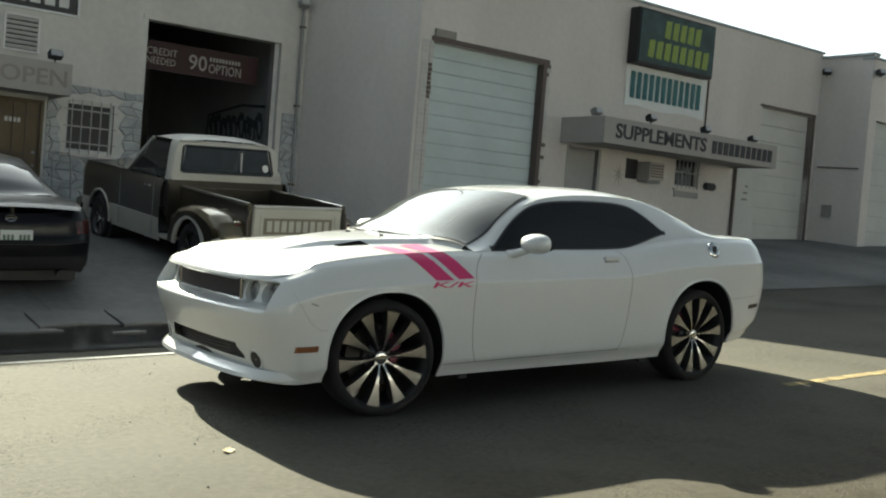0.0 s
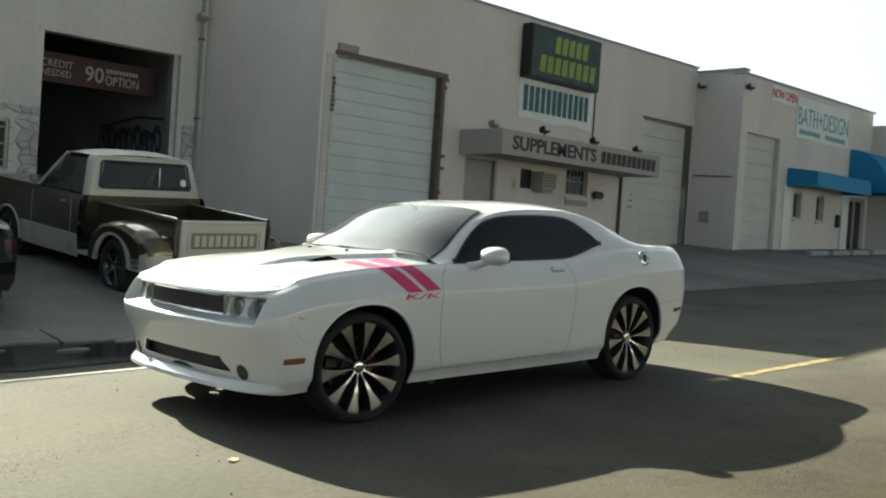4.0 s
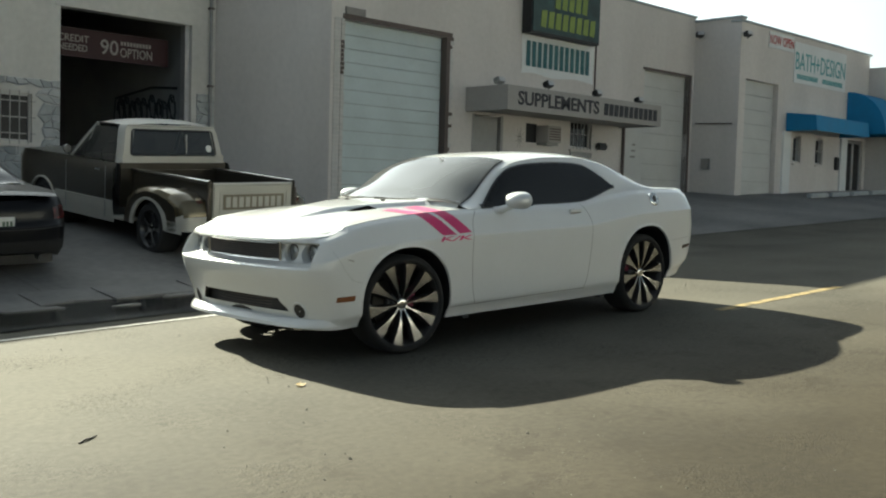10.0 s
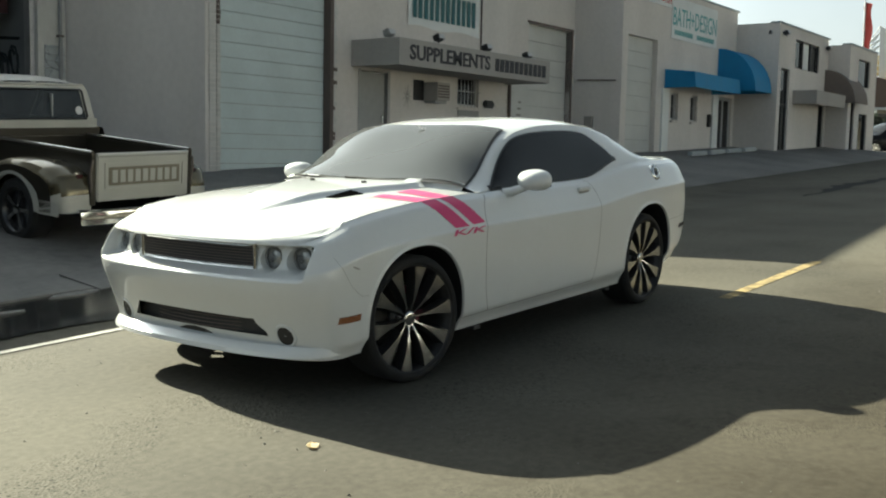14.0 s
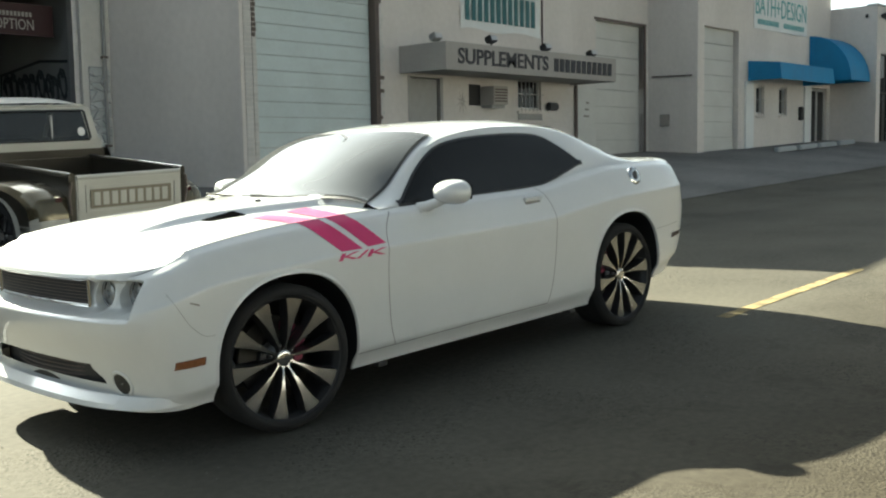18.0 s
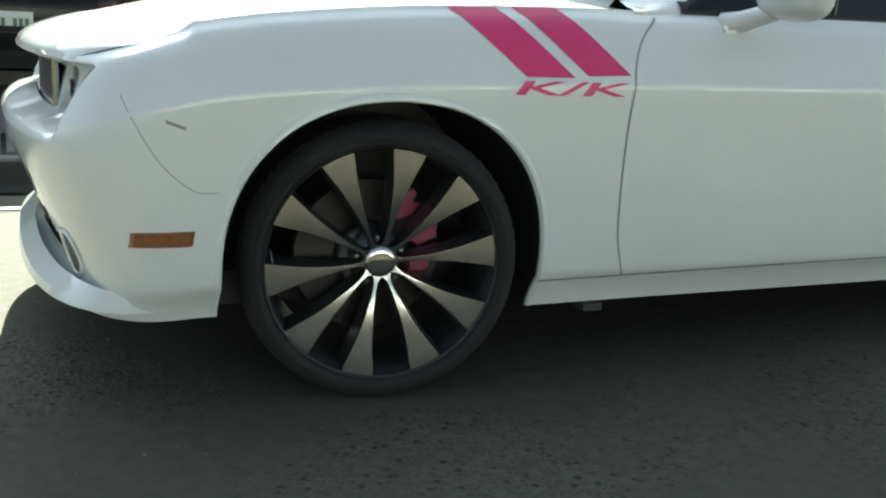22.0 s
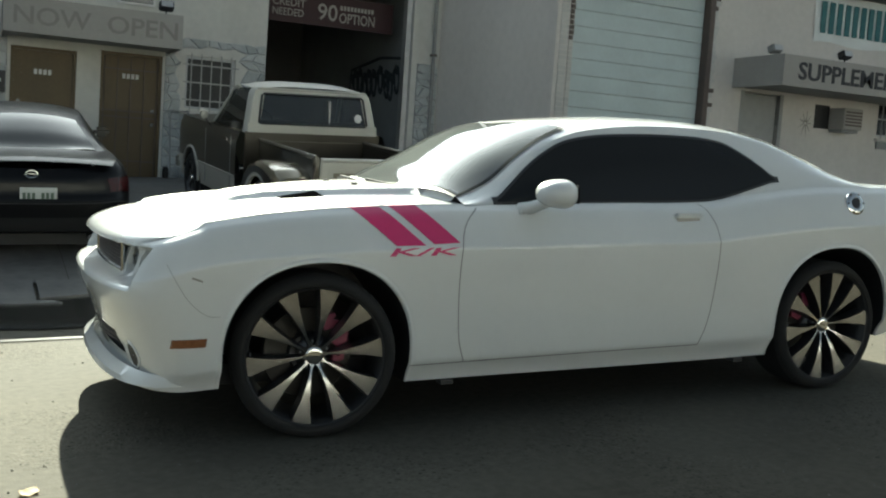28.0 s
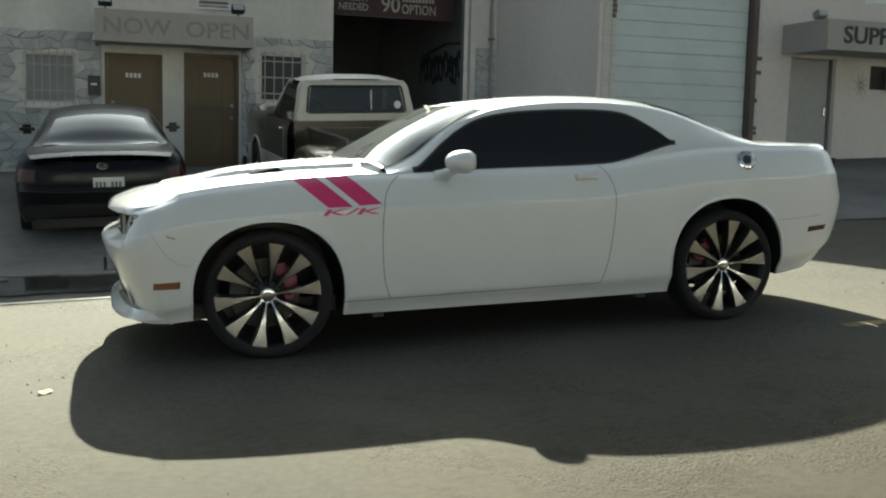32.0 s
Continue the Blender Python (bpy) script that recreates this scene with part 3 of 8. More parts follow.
# gravel and small stones scattered over the bare street
bm = bmesh.new()
rng = random.Random(9)
verts, faces = [], []
for i in range(2600):
    while True:
        px, py = rng.uniform(-7, 6), rng.uniform(-4.6, 2.4)
        if noise.noise(Vector((px * 0.5, py * 0.5, 7.7))) > rng.uniform(-0.25, 0.45):
            break
    r = rng.uniform(0.003, 0.009) * (1.6 if rng.random() < 0.06 else 1)
    k = len(verts)
    a = rng.uniform(0, 6.28)
    for j in range(4):
        verts.append((px + r * math.cos(a + j * 1.57) * rng.uniform(0.7, 1.2), py + r * math.sin(a + j * 1.57) * rng.uniform(0.7, 1.2), -0.001))
    verts.append((px, py, r * rng.uniform(0.6, 1.1)))
    faces += [(k + j, k + (j + 1) % 4, k + 4) for j in range(4)]
me = bpy.data.meshes.new("gravel")
me.from_pydata(verts, [], faces)
me.materials.append(M_GRIT)
tagged(new("gravel", me), "loose grey grit scattered on the street", "gravel", kind="stuff")
# a folded scrap of paper and a dark stick lying on the street
def paper(u, v):
    return (0.034 * u + 0.006 * v, 0.027 * v * (1 - 0.2 * u * u), 0.006 + 0.005 * u * u + 0.008 * max(0.0, v - 0.4) + 0.002 * math.sin(4 * u + v))


top_rows = [[paper(u, v) for u in steps(-1, 1, 10)] for v in steps(-1, 1, 8)]
bm = bm_grid(top_rows)
bmesh.ops.solidify(bm, geom=bm.faces[:], thickness=0.0015)
lit = solo(part("paper_scrap", bm, M_LITTER), "crumpled cream paper scrap lying on the asphalt", "litter")
lit.matrix_world = pose(-1.15, -0.30, 0.001, 0, 0, 25)
bm = bm_tube([(-0.09, -0.035, 0.008), (-0.03, 0.0, 0.012), (0.03, 0.012, 0.01), (0.1, 0.05, 0.007)], [0.005, 0.008, 0.007, 0.003], 6)
st = solo(part("stick", bm, M_STICK), "short dark twig lying on the asphalt", "litter")
st.matrix_world = pose(-2.62, -0.56, 0.0, 0, 0, 8) @ Matrix.Scale(0.72, 4)

# ---- workshops: a row of units, each stepping nearer to the street ----
TILT = Matrix.Rotation(math.asin(0.04), 4, "Y")
YA, YB, YC, YD, YE = 13.3, 10.24, 8.81, 7.4, 6.62


def wall_mesh(x0, x1, z0, z1, y, thick, holes):
    """A wall facing -y with rectangular holes (x0, z0, x1, z1)."""
    cuts_x = sorted({x0, x1, *[h[0] for h in holes], *[h[2] for h in holes]})
    cuts_z = sorted({z0, z1, *[h[1] for h in holes], *[h[3] for h in holes]})
    bm = bmesh.new()
    inside = lambda a, b: any(h[0] <= a <= h[2] and h[1] <= b <= h[3] for h in holes)
    solid = {}
    for i in range(len(cuts_x) - 1):
        for j in range(len(cuts_z) - 1):
            solid[i, j] = not inside((cuts_x[i] + cuts_x[i + 1]) / 2, (cuts_z[j] + cuts_z[j + 1]) / 2)
    pool = {}

    def v(i, j, back):
        if (i, j, back) not in pool:
            pool[i, j, back] = bm.verts.new((cuts_x[i], y + thick * back, cuts_z[j]))
        return pool[i, j, back]

    for (i, j), full in solid.items():
        if not full:
            continue
        bm.faces.new((v(i, j, 0), v(i + 1, j, 0), v(i + 1, j + 1, 0), v(i, j + 1, 0)))
        bm.faces.new((v(i, j, 1), v(i, j + 1, 1), v(i + 1, j + 1, 1), v(i + 1, j, 1)))
        for (di, dj), (a, b) in {(-1, 0): ((0, 0), (0, 1)), (1, 0): ((1, 0), (1, 1)), (0, -1): ((0, 0), (1, 0)), (0, 1): ((0, 1), (1, 1))}.items():
            if not solid.get((i + di, j + dj), False):
                bm.faces.new((v(i + a[0], j + a[1], 0), v(i + a[0], j + a[1], 1), v(i + b[0], j + b[1], 1), v(i + b[0], j + b[1], 0)))
    return bm


def wall(name, x0, x1, z1, y, holes, mat, label, thick=0.25, z0=-0.6):
    ob = part(name, wall_mesh(x0, x1, z0, z1, y, thick, holes), mat)
    ob.matrix_world = TILT
    return tagged(ob, label, "wall", kind="structure")


def block(name, box, mat, parent=None, label="", bevel=0.0):
    ob = part(name, bm_box(*box, bevel=bevel), mat, parent, label)
    return ob


def set_in(name, label, category, kind="", group="", at=(0, 0, 0)):
    """A thing that belongs to the row of workshops and stands true with it."""
    return thing(name, label, category, TILT @ Matrix.Translation(at), group, kind)


# unit A: cream front with stone cladding, a wide open bay and two brown doors
BAY = (3.2, 0.0, 5.93, 4.42)
wall("wall_1", -16, 6.5, 5.95, YA, [BAY, (-0.87, 0.0, 0.11, 2.62), (0.48, 0.0, 1.46, 2.68), (-2.21, 1.7, -1.33, 2.58), (1.84, 1.86, 2.68, 2.74)], M_STUCCO_OLD, "weathered cream stucco wall with an open workshop bay")
# the side wall that steps forward to unit B
bm = bm_grid([[(6.5, YA, -0.6), (6.5, YA, 6.22)], [(7.17, YB, -0.6), (7.17, YB, 6.22)], [(7.42, YB, -0.6), (7.42, YB, 6.22)], [(6.75, YA + 0.3, -0.6), (6.75, YA + 0.3, 6.22)], [(6.5, YA, -0.6), (6.5, YA, 6.22)]])
tagged(part("wall_2", bm, M_STUCCO), "plain grey stucco side wall with dirt near its foot", "wall", kind="structure").matrix_world = TILT
wall("wall_3", 7.42, 20.0, 6.22, YB, [(7.5, -0.6, 10.37, 4.46), (11.2, 0.2, 12.05, 2.9), (14.58, 2.34, 15.42, 3.0), (17.62, -0.6, 19.8, 4.56)], M_STUCCO, "warm grey stucco workshop front with rolling doors")
bm = bm_box(20.0, YC, -0.6, 20.22, YB - 0.002, 6.1)
tagged(part("wall_4", bm, M_STUCCO), "grey stucco side wall stepping toward the street", "wall", kind="structure").matrix_world = TILT
wall("wall_5", 20.22, 28.3, 6.0, YC, [(20.34, -0.6, 22.2, 4.5), (26.9, 0.8, 28.1, 3.2), (23.25, 2.35, 23.7, 3.1), (24.7, 2.35, 25.15, 3.1)], M_STUCCO, "grey stucco shop front with a rolling door and banners")
tagged(part("wall_6", bm_box(28.3, YD, -0.6, 28.5, YC - 0.002, 5.62), M_STUCCO), "grey stucco side wall stepping toward the street", "wall", kind="structure").matrix_world = TILT
wall("wall_7", 28.5, 33.8, 5.6, YD, [(28.62, 0.8, 29.5, 4.2), (30.0, 4.3, 32.7, 5.25), (32.9, 0.9, 33.6, 3.2)], M_STUCCO, "grey stucco shop front with dark upper windows")
tagged(part("wall_8", bm_box(33.8, YE, -0.6, 34.0, YD - 0.002, 5.4), M_STUCCO), "grey stucco side wall stepping toward the street", "wall", kind="structure").matrix_world = TILT
wall("wall_9", 34.0, 37.5, 5.4, YE, [(34.25, 0.9, 34.75, 4.0), (35.0, 4.0, 36.7, 5.0), (35.4, 0.9, 36.6, 3.0)], M_STUCCO, "grey stucco shop front with dark openings")
# roofs, closing the units
for n, (x0, x1, y, z) in enumerate(((-16, 6.6, YA + 0.25, 5.6), (7.3, 20.1, YB + 0.25, 5.9), (20.1, 28.4, YC + 0.25, 5.7), (28.4, 33.9, YD + 0.25, 5.3), (33.9, 37.5, YE + 0.25, 5.1))):
    ob = tagged(part("roof_%d" % (n + 1), bm_box(x0, y, z, x1, 32, z + 0.2), M_COPING), "flat grey workshop roof behind the parapet", "roof", kind="structure")
    ob.matrix_world = TILT
for n, (x0, x1, y, z) in enumerate(((-16, 6.5, YA, 5.95), (7.12, 20.05, YB, 6.22), (19.95, 28.4, YC, 6.1 - 0.1), (28.25, 33.9, YD, 5.6), (33.75, 37.6, YE, 5.4))):
    ob = tagged(part("trim_%d" % (n + 1), bm_box(x0, y - 0.04, z, x1, y + 0.3, z + 0.06, 0.01), M_COPING), "thin grey metal parapet cap", "parapet", kind="structure")
    ob.matrix_world = TILT
ob = tagged(part("trim_6", bm_box(19.95, YC - 0.02, 6.1, 20.25, YB, 6.16), M_COPING), "thin grey metal parapet cap", "parapet", kind="structure")
ob.matrix_world = TILT
# back and end walls, closing the row
for n, box in enumerate(((-16, 31.8, -0.6, 37.6, 32, 6.0), (-16.25, YA, -0.6, -16, 32, 5.95), (37.5, YE, -0.6, 37.7, 32, 5.4))):
    tagged(part("wall_1%d" % n, bm_box(*box), M_STUCCO), "plain closing wall of the workshop row", "wall", kind="structure").matrix_world = TILT

# inside the open bay
inside = set_in("workshop_interior", "dim workshop interior behind the open bay", "room", kind="structure")
block("floor", (-0.5, YA + 0.252, 0.3, 6.3, 21, 0.62), M_CONCRETE, inside)
block("side_wall", (6.08, YA + 0.252, 0.6, 6.28, 21, 5.5), M_PALEPANEL, inside, "pale side wall with painted scrawls")
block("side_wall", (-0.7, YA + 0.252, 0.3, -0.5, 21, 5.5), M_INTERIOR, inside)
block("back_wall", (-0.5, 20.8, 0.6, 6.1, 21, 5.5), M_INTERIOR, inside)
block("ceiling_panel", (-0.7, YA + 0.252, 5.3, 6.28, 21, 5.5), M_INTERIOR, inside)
ban = set_in("hanging_banner", "dark red sales banner hanging inside the workshop", "banner", at=(0, 14.0, 0))
block("cloth", (3.4, 0.0, 3.60, 5.8, 0.012, 4.16), M_BANNERRED, ban)
lettering("lettering", "90", 0.30, M_BEIGE, pose(4.5, -0.004, 3.86), ban, width=0.38, depth=0.004, bold=0.008)
lettering("lettering", "OPTION", 0.19, M_BEIGE, pose(5.08, -0.004, 3.79), ban, width=0.70, depth=0.004, bold=0.008)
bars("small_writing", 4.74, 3.93, 5.42, 4.01, 10, M_BEIGE, ban, -0.001, 0.3, 0.003)
lettering("lettering", "CREDIT", 0.14, M_BEIGE, pose(3.76, -0.004, 3.96), ban, width=0.62, depth=0.004, bold=0.005)
lettering("lettering", "NEEDED", 0.13, M_BEIGE, pose(3.75, -0.004, 3.78), ban, width=0.58, depth=0.004, bold=0.005)
# scrawls on the inner side wall
scr = set_in("graffiti", "dark painted scrawl on the pale inner wall", "graffiti", at=(6.075, 0, 0))
rng = random.Random(12)
for k in range(9):
    yc, zc = 14.3 + 0.30 * k + rng.uniform(-0.08, 0.08), 2.75 + rng.uniform(-0.12, 0.12)
    pts = []
    for j in range(14):
        a = j * 0.62
        pts.append((-0.004, yc + 0.17 * math.cos(a) * (1 - j * 0.03), zc + 0.30 * math.sin(a * 1.1) * (1 - j * 0.02)))
    part("stroke", bm_tube(pts, 0.032, 5), M_GRAFFITI, scr)
part("stroke", bm_tube([(-0.004, 14.1, 3.2), (-0.004, 15.2, 3.28), (-0.004, 16.9, 3.12), (-0.004, 17.0, 2.5)], 0.03, 5), M_GRAFFITI, scr)
# shelf and machines in the dark of the bay
shelf = set_in("workbench", "dark workbench standing at the back of the bay", "workbench", at=(3.8, 19.6, 0.62))
block("top", (-0.9, -0.4, 0.85, 0.9, 0.4, 0.92), M_DARKSTEEL, shelf)
for sx in (-0.85, 0.79):
    for sy in (-0.36, 0.30):
        block("leg", (sx, sy, 0, sx + 0.06, sy + 0.06, 0.85), M_DARKSTEEL, shelf)
# frame of the bay opening
fr = set_in("door_frame_1", "pale painted frame of the open bay", "door frame", kind="structure")
block("jamb", (5.93, YA - 0.03, -0.4, 6.05, YA + 0.02, 4.42), M_STUCCO_OLD, fr)
block("jamb", (5.83, YA + 0.06, -0.4, 5.928, YA + 0.25, 4.42), M_ALUM, fr)
block("lintel", (3.1, YA - 0.03, 4.422, 6.05, YA + 0.02, 4.50), M_STUCCO_OLD, fr)


# stone cladding on the lower wall of unit A: irregular flat stones, proud of the mortar
def stones_on(name, x0, x1, z0, z1, seed, holes, y=YA):
    th = set_in(name, "irregular grey stone cladding with pale raised joints", "stone cladding", kind="structure")
    r = random.Random(seed)
    nx, nz = max(2, round((x1 - x0) / 0.22)), max(2, round((z1 - z0) / 0.155))
    node = {}
    for i in range(-1, nx + 2):
        for j in range(-1, nz + 2):
            px = x0 + (x1 - x0) * (i + (0.5 if j % 2 else 0.0) + r.uniform(-0.34, 0.34)) / nx
            pz = z0 + (z1 - z0) * (j + r.uniform(-0.34, 0.34)) / nz
            node[i, j] = (px, pz)
    clamp = lambda p: (min(max(p[0], x0), x1), min(max(p[1], z0), z1))
    for i in range(-1, nx + 1):
        for j in range(-1, nz + 1):
            q = [node[i, j], node[i + 1, j], node[i + 1, j + 1], node[i, j + 1]]
            o = []
            for k in range(4):
                a, b = q[k], q[(k + 1) % 4]
                o.append(clamp(a))
                o.append(clamp(((a[0] + b[0]) / 2 + r.uniform(-0.02, 0.02), (a[1] + b[1]) / 2 + r.uniform(-0.02, 0.02))))
            cx, cz = sum(p[0] for p in o) / 8, sum(p[1] for p in o) / 8
            if max(p[0] for p in o) - min(p[0] for p in o) < 0.06 or max(p[1] for p in o) - min(p[1] for p in o) < 0.05:
                continue
            if any(hx0 - 0.05 < cx < hx1 + 0.05 and hz0 - 0.05 < cz < hz1 + 0.05 for hx0, hz0, hx1, hz1 in holes):
                continue
            d0 = 0.016 + r.uniform(0, 0.018)
            bm = bmesh.new()
            back = [bm.verts.new((cx + (px - cx) * 0.985, y - 0.001, cz + (pz - cz) * 0.98)) for px, pz in o]
            front = [bm.verts.new((cx + (px - cx) * 0.80, y - d0 + r.uniform(-0.008, 0.006), cz + (pz - cz) * 0.76)) for px, pz in o]
            bm.faces.new(front)
            for k in range(8):
                bm.faces.new((front[k], back[k], back[(k + 1) % 8], front[(k + 1) % 8]))
            part("stone", bm, M_STONE, th, smooth=True)


stones_on("wall_cladding_1", 1.5, 3.2, 0.55, 3.03, 2, [(1.78, 1.8, 2.74, 2.8)])
stones_on("wall_cladding_2", 6.06, 6.48, 0.55, 3.05, 3, [])
stones_on("wall_cladding_3", -4.2, -0.92, 0.55, 2.95, 5, [(-2.27, 1.64, -1.27, 2.64)])


def barred_window(name, x0, z0, x1, z1, y, nbar, ncross, label, pane=M_DARKGLASS):
    w = set_in(name, label, "window", kind="structure")
    block("pane", (x0, y + 0.12, z0, x1, y + 0.13, z1), pane, w)
    for a, b, c, d in ((x0, z0, x0 + 0.04, z1), (x1 - 0.04, z0, x1, z1), (x0, z0, x1, z0 + 0.04), (x0, z1 - 0.04, x1, z1)):
        block("window_frame", (a, y + 0.06, b, c, y + 0.118, d), M_ALUM, w)
    for i in range(nbar):
        xb = x0 + (i + 0.5) * (x1 - x0) / nbar
        part("bar", bm_tube([(xb, y - 0.05, z0 - 0.04), (xb, y - 0.05, z1 + 0.04)], 0.011, 6), M_BARS, w)
    for i in range(ncross):
        zb = z0 + (i + 0.5) * (z1 - z0) / ncross
        part("cross_bar", bm_box(x0 - 0.05, y - 0.045, zb - 0.012, x1 + 0.05, y - 0.035, zb + 0.012), M_BARS, w)
    block("window_sill", (x0 - 0.05, y - 0.07, z0 - 0.09, x1 + 0.05, y + 0.05, z0 - 0.045), M_STUCCO, w)
    return w


barred_window("window_1", 1.84, 1.86, 2.68, 2.74, YA, 5, 3, "small dark window behind pale painted iron bars", M_BLACK)
barred_window("window_2", -2.21, 1.7, -1.33, 2.58, YA, 7, 2, "small window with drawn blind behind pale painted iron bars", M_PALEPANEL)


def brown_door(name, x0, x1, z1, lockside, label):
    d = set_in(name, label, "door", kind="structure")
    z0 = 0.58
    block("door_leaf", (x0 + 0.05, YA + 0.08, z0, x1 - 0.05, YA + 0.125, z1 - 0.05), M_WOODDOOR, d)
    for pz in (0.25, 0.95):
        pt = block("panel", (x0 + 0.17, YA + 0.066, z0 + pz, x1 - 0.17, YA + 0.079, z0 + pz + (0.55 if pz < 0.5 else 0.85)), M_WOODDOOR, d, bevel=0.004)
    for a, b, c, e in ((x0, z0, x0 + 0.048, z1), (x1 - 0.048, z0, x1, z1), (x0 + 0.048, z1 - 0.048, x1 - 0.048, z1)):
        block("frame", (a, YA + 0.03, b, c, YA + 0.16, e), M_WOODDOOR, d)
    xk = x0 + 0.13 if lockside < 0 else x1 - 0.13
    part("door_knob", bm_cyl(0.03, 0.025, 0.06, 14, pose(xk, YA + 0.05, z0 + 0.95, 90)), M_STEELNUT, d, smooth=True)
    part("deadbolt", bm_cyl(0.028, 0.028, 0.03, 14, pose(xk, YA + 0.063, z0 + 1.18, 90)), M_STEELNUT, d, smooth=True)
    bars("number_plate", (x0 + x1) / 2 - 0.14, z1 - 0.42, (x0 + x1) / 2 + 0.14, z1 - 0.34, 4, M_WHITEINK, d, YA + 0.063, 0.3, 0.006)


brown_door("door_1", -0.87, 0.11, 2.62, -1, "brown panelled wooden door with brass lock")
brown_door("door_2", 0.48, 1.46, 2.68, 1, "brown panelled wooden door behind a folding iron gate")
gate = set_in("folding_gate", "thin folding iron security gate before the brown door", "gate")
for i in range(5):
    xg = 0.54 + 0.21 * i
    part("gate_bar", bm_tube([(xg, YA + 0.02, 0.6), (xg, YA + 0.02, 2.6)], 0.008, 6), M_DARKSTEEL, gate)
for zz in (0.9, 1.62, 1.72, 2.4):
    part("gate_rail", bm_box(0.52, YA + 0.012, zz, 1.40, YA + 0.028, zz + 0.02), M_DARKSTEEL, gate)
mb = set_in("letter_box", "black wall letter box with a white label", "letter box", at=(-1.05, YA, 0))
block("box", (-0.1, -0.13, 1.86, 0.11, -0.001, 2.2), M_BLACK, mb, bevel=0.01)
block("label_plate", (-0.05, -0.136, 2.03, 0.05, -0.131, 2.07), M_WHITEINK, mb)

# NOW OPEN board canopy over the brown doors
can = set_in("board_canopy", "boxed beige board canopy with faded raised letters", "canopy", at=(0, 0, 0))
block("front_board", (-1.02, 12.15, 2.72, 1.56, 12.19, 3.24), M_BEIGE, can)
block("side_board", (-1.02, 12.192, 2.72, -0.98, YA - 0.002, 3.24), M_BEIGE, can)
block("side_board", (1.52, 12.192, 2.72, 1.56, YA - 0.002, 3.24), M_BEIGE, can)
block("soffit", (-0.978, 12.192, 2.76, 1.518, YA - 0.002, 2.80), M_BEIGE, can)
block("top_board", (-0.978, 12.192, 3.17, 1.518, YA - 0.002, 3.2), M_BEIGE, can)
lettering("lettering", "NOW  OPEN", 0.27, M_FADED, pose(0.3, 12.146, 2.98), can, width=2.36, depth=0.008, bold=0.014)


def flood_lamp(x, y, z, ry=0, mat=M_BLACK, label="small black floodlight on a bracket", face=-20):
    f = set_in("floodlight", label, "lamp", group="wall floodlights", at=(x, y, z))
    part("housing", bm_box(-0.11, -0.10, -0.06, 0.11, 0.06, 0.07, 0.018), mat, f)
    part("lens", bm_box(-0.09, -0.112, -0.045, 0.09, -0.102, 0.05), M_ALUM, f)
    part("bracket", bm_tube([(0, 0.0, -0.06), (0, 0.02, -0.12)], 0.014, 6), mat, f)
    f.matrix_world = TILT @ pose(x, y, z, face, 0, ry)
    return f


flood_lamp(-0.85, 12.35, 3.37)
flood_lamp(1.32, 12.35, 3.37)
vent = set_in("wall_vent", "white louvred wall vent", "vent", at=(1.0, YA, 3.78))
block("backing", (-0.26, -0.02, -0.28, 0.26, -0.002, 0.28), M_BLACK, vent)
for a, b, c, d in ((-0.3, -0.32, 0.3, -0.28), (-0.3, 0.28, 0.3, 0.32), (-0.3, -0.28, -0.26, 0.28), (0.26, -0.28, 0.3, 0.28)):
    block("frame", (a, -0.05, b, c, -0.002, d), M_WHITEINK, vent)
for i in range(7):
    s = part("slat", bm_box(-0.258, -0.03, -0.005, 0.258, 0.03, 0.005), M_WHITEINK, vent)
    s.matrix_local = pose(0, -0.05, -0.24 + 0.08 * i, -40)
sg = set_in("phone_sign", "black and white wall sign with unreadable writing", "sign", at=(0.6, YA, 4.5))
block("panel", (-1.3, -0.04, -0.26, 1.3, -0.002, 0.3), M_BLACK, sg)
block("white_border", (-1.3, -0.05, -0.30, 1.3, -0.002, -0.262), M_BANNER, sg)
block("white_border", (1.302, -0.05, -0.30, 1.34, -0.002, 0.3), M_BANNER, sg)
bars("writing", -1.2, -0.17, 1.22, 0.14, 10, M_WHITEINK, sg, -0.041, 0.3)
# rain pipe in the corner, with a lamp head above
pipe = set_in("rain_pipe", "grey rain pipe running down the wall corner", "pipe")
part("pipe_length", bm_tube([(6.36, YA - 0.06, 0.5), (6.36, YA - 0.06, 5.9)], 0.035, 10), M_IRON, pipe, smooth=True)
for zz in (1.6, 3.2, 4.8):
    part("clip", bm_box(6.31, YA - 0.105, zz, 6.41, YA - 0.001, zz + 0.04), M_DARKSTEEL, pipe)
flood_lamp(6.3, YA - 0.14, 5.25, label="grey dome floodlight on the wall", mat=M_IRON)
hose = set_in("hand_truck", "grey steel hand truck leaning on the stone wall", "hand truck", at=(1.75, YA - 0.25, 0.6))
for sx in (-0.16, 0.16):
    part("upright", bm_tube([(sx, -0.12, 0.12), (sx, 0.06, 1.1), (sx * 0.7, 0.08, 1.22)], 0.016, 6), M_IRON, hose)
for zz in (0.3, 0.6, 0.9, 1.2):
    part("rung", bm_tube([(-0.16, -0.1 + 0.15 * zz, zz), (0.16, -0.1 + 0.15 * zz, zz)], 0.012, 6), M_IRON, hose)
part("toe_plate", bm_box(-0.2, -0.36, 0.0, 0.2, -0.1, 0.012), M_IRON, hose)
for sx in (-0.22, 0.22):
    part("wheel", bm_cyl(0.13, 0.13, 0.06, 18, pose(sx, -0.05, 0.13, 0, 90)), M_RUBBER, hose)


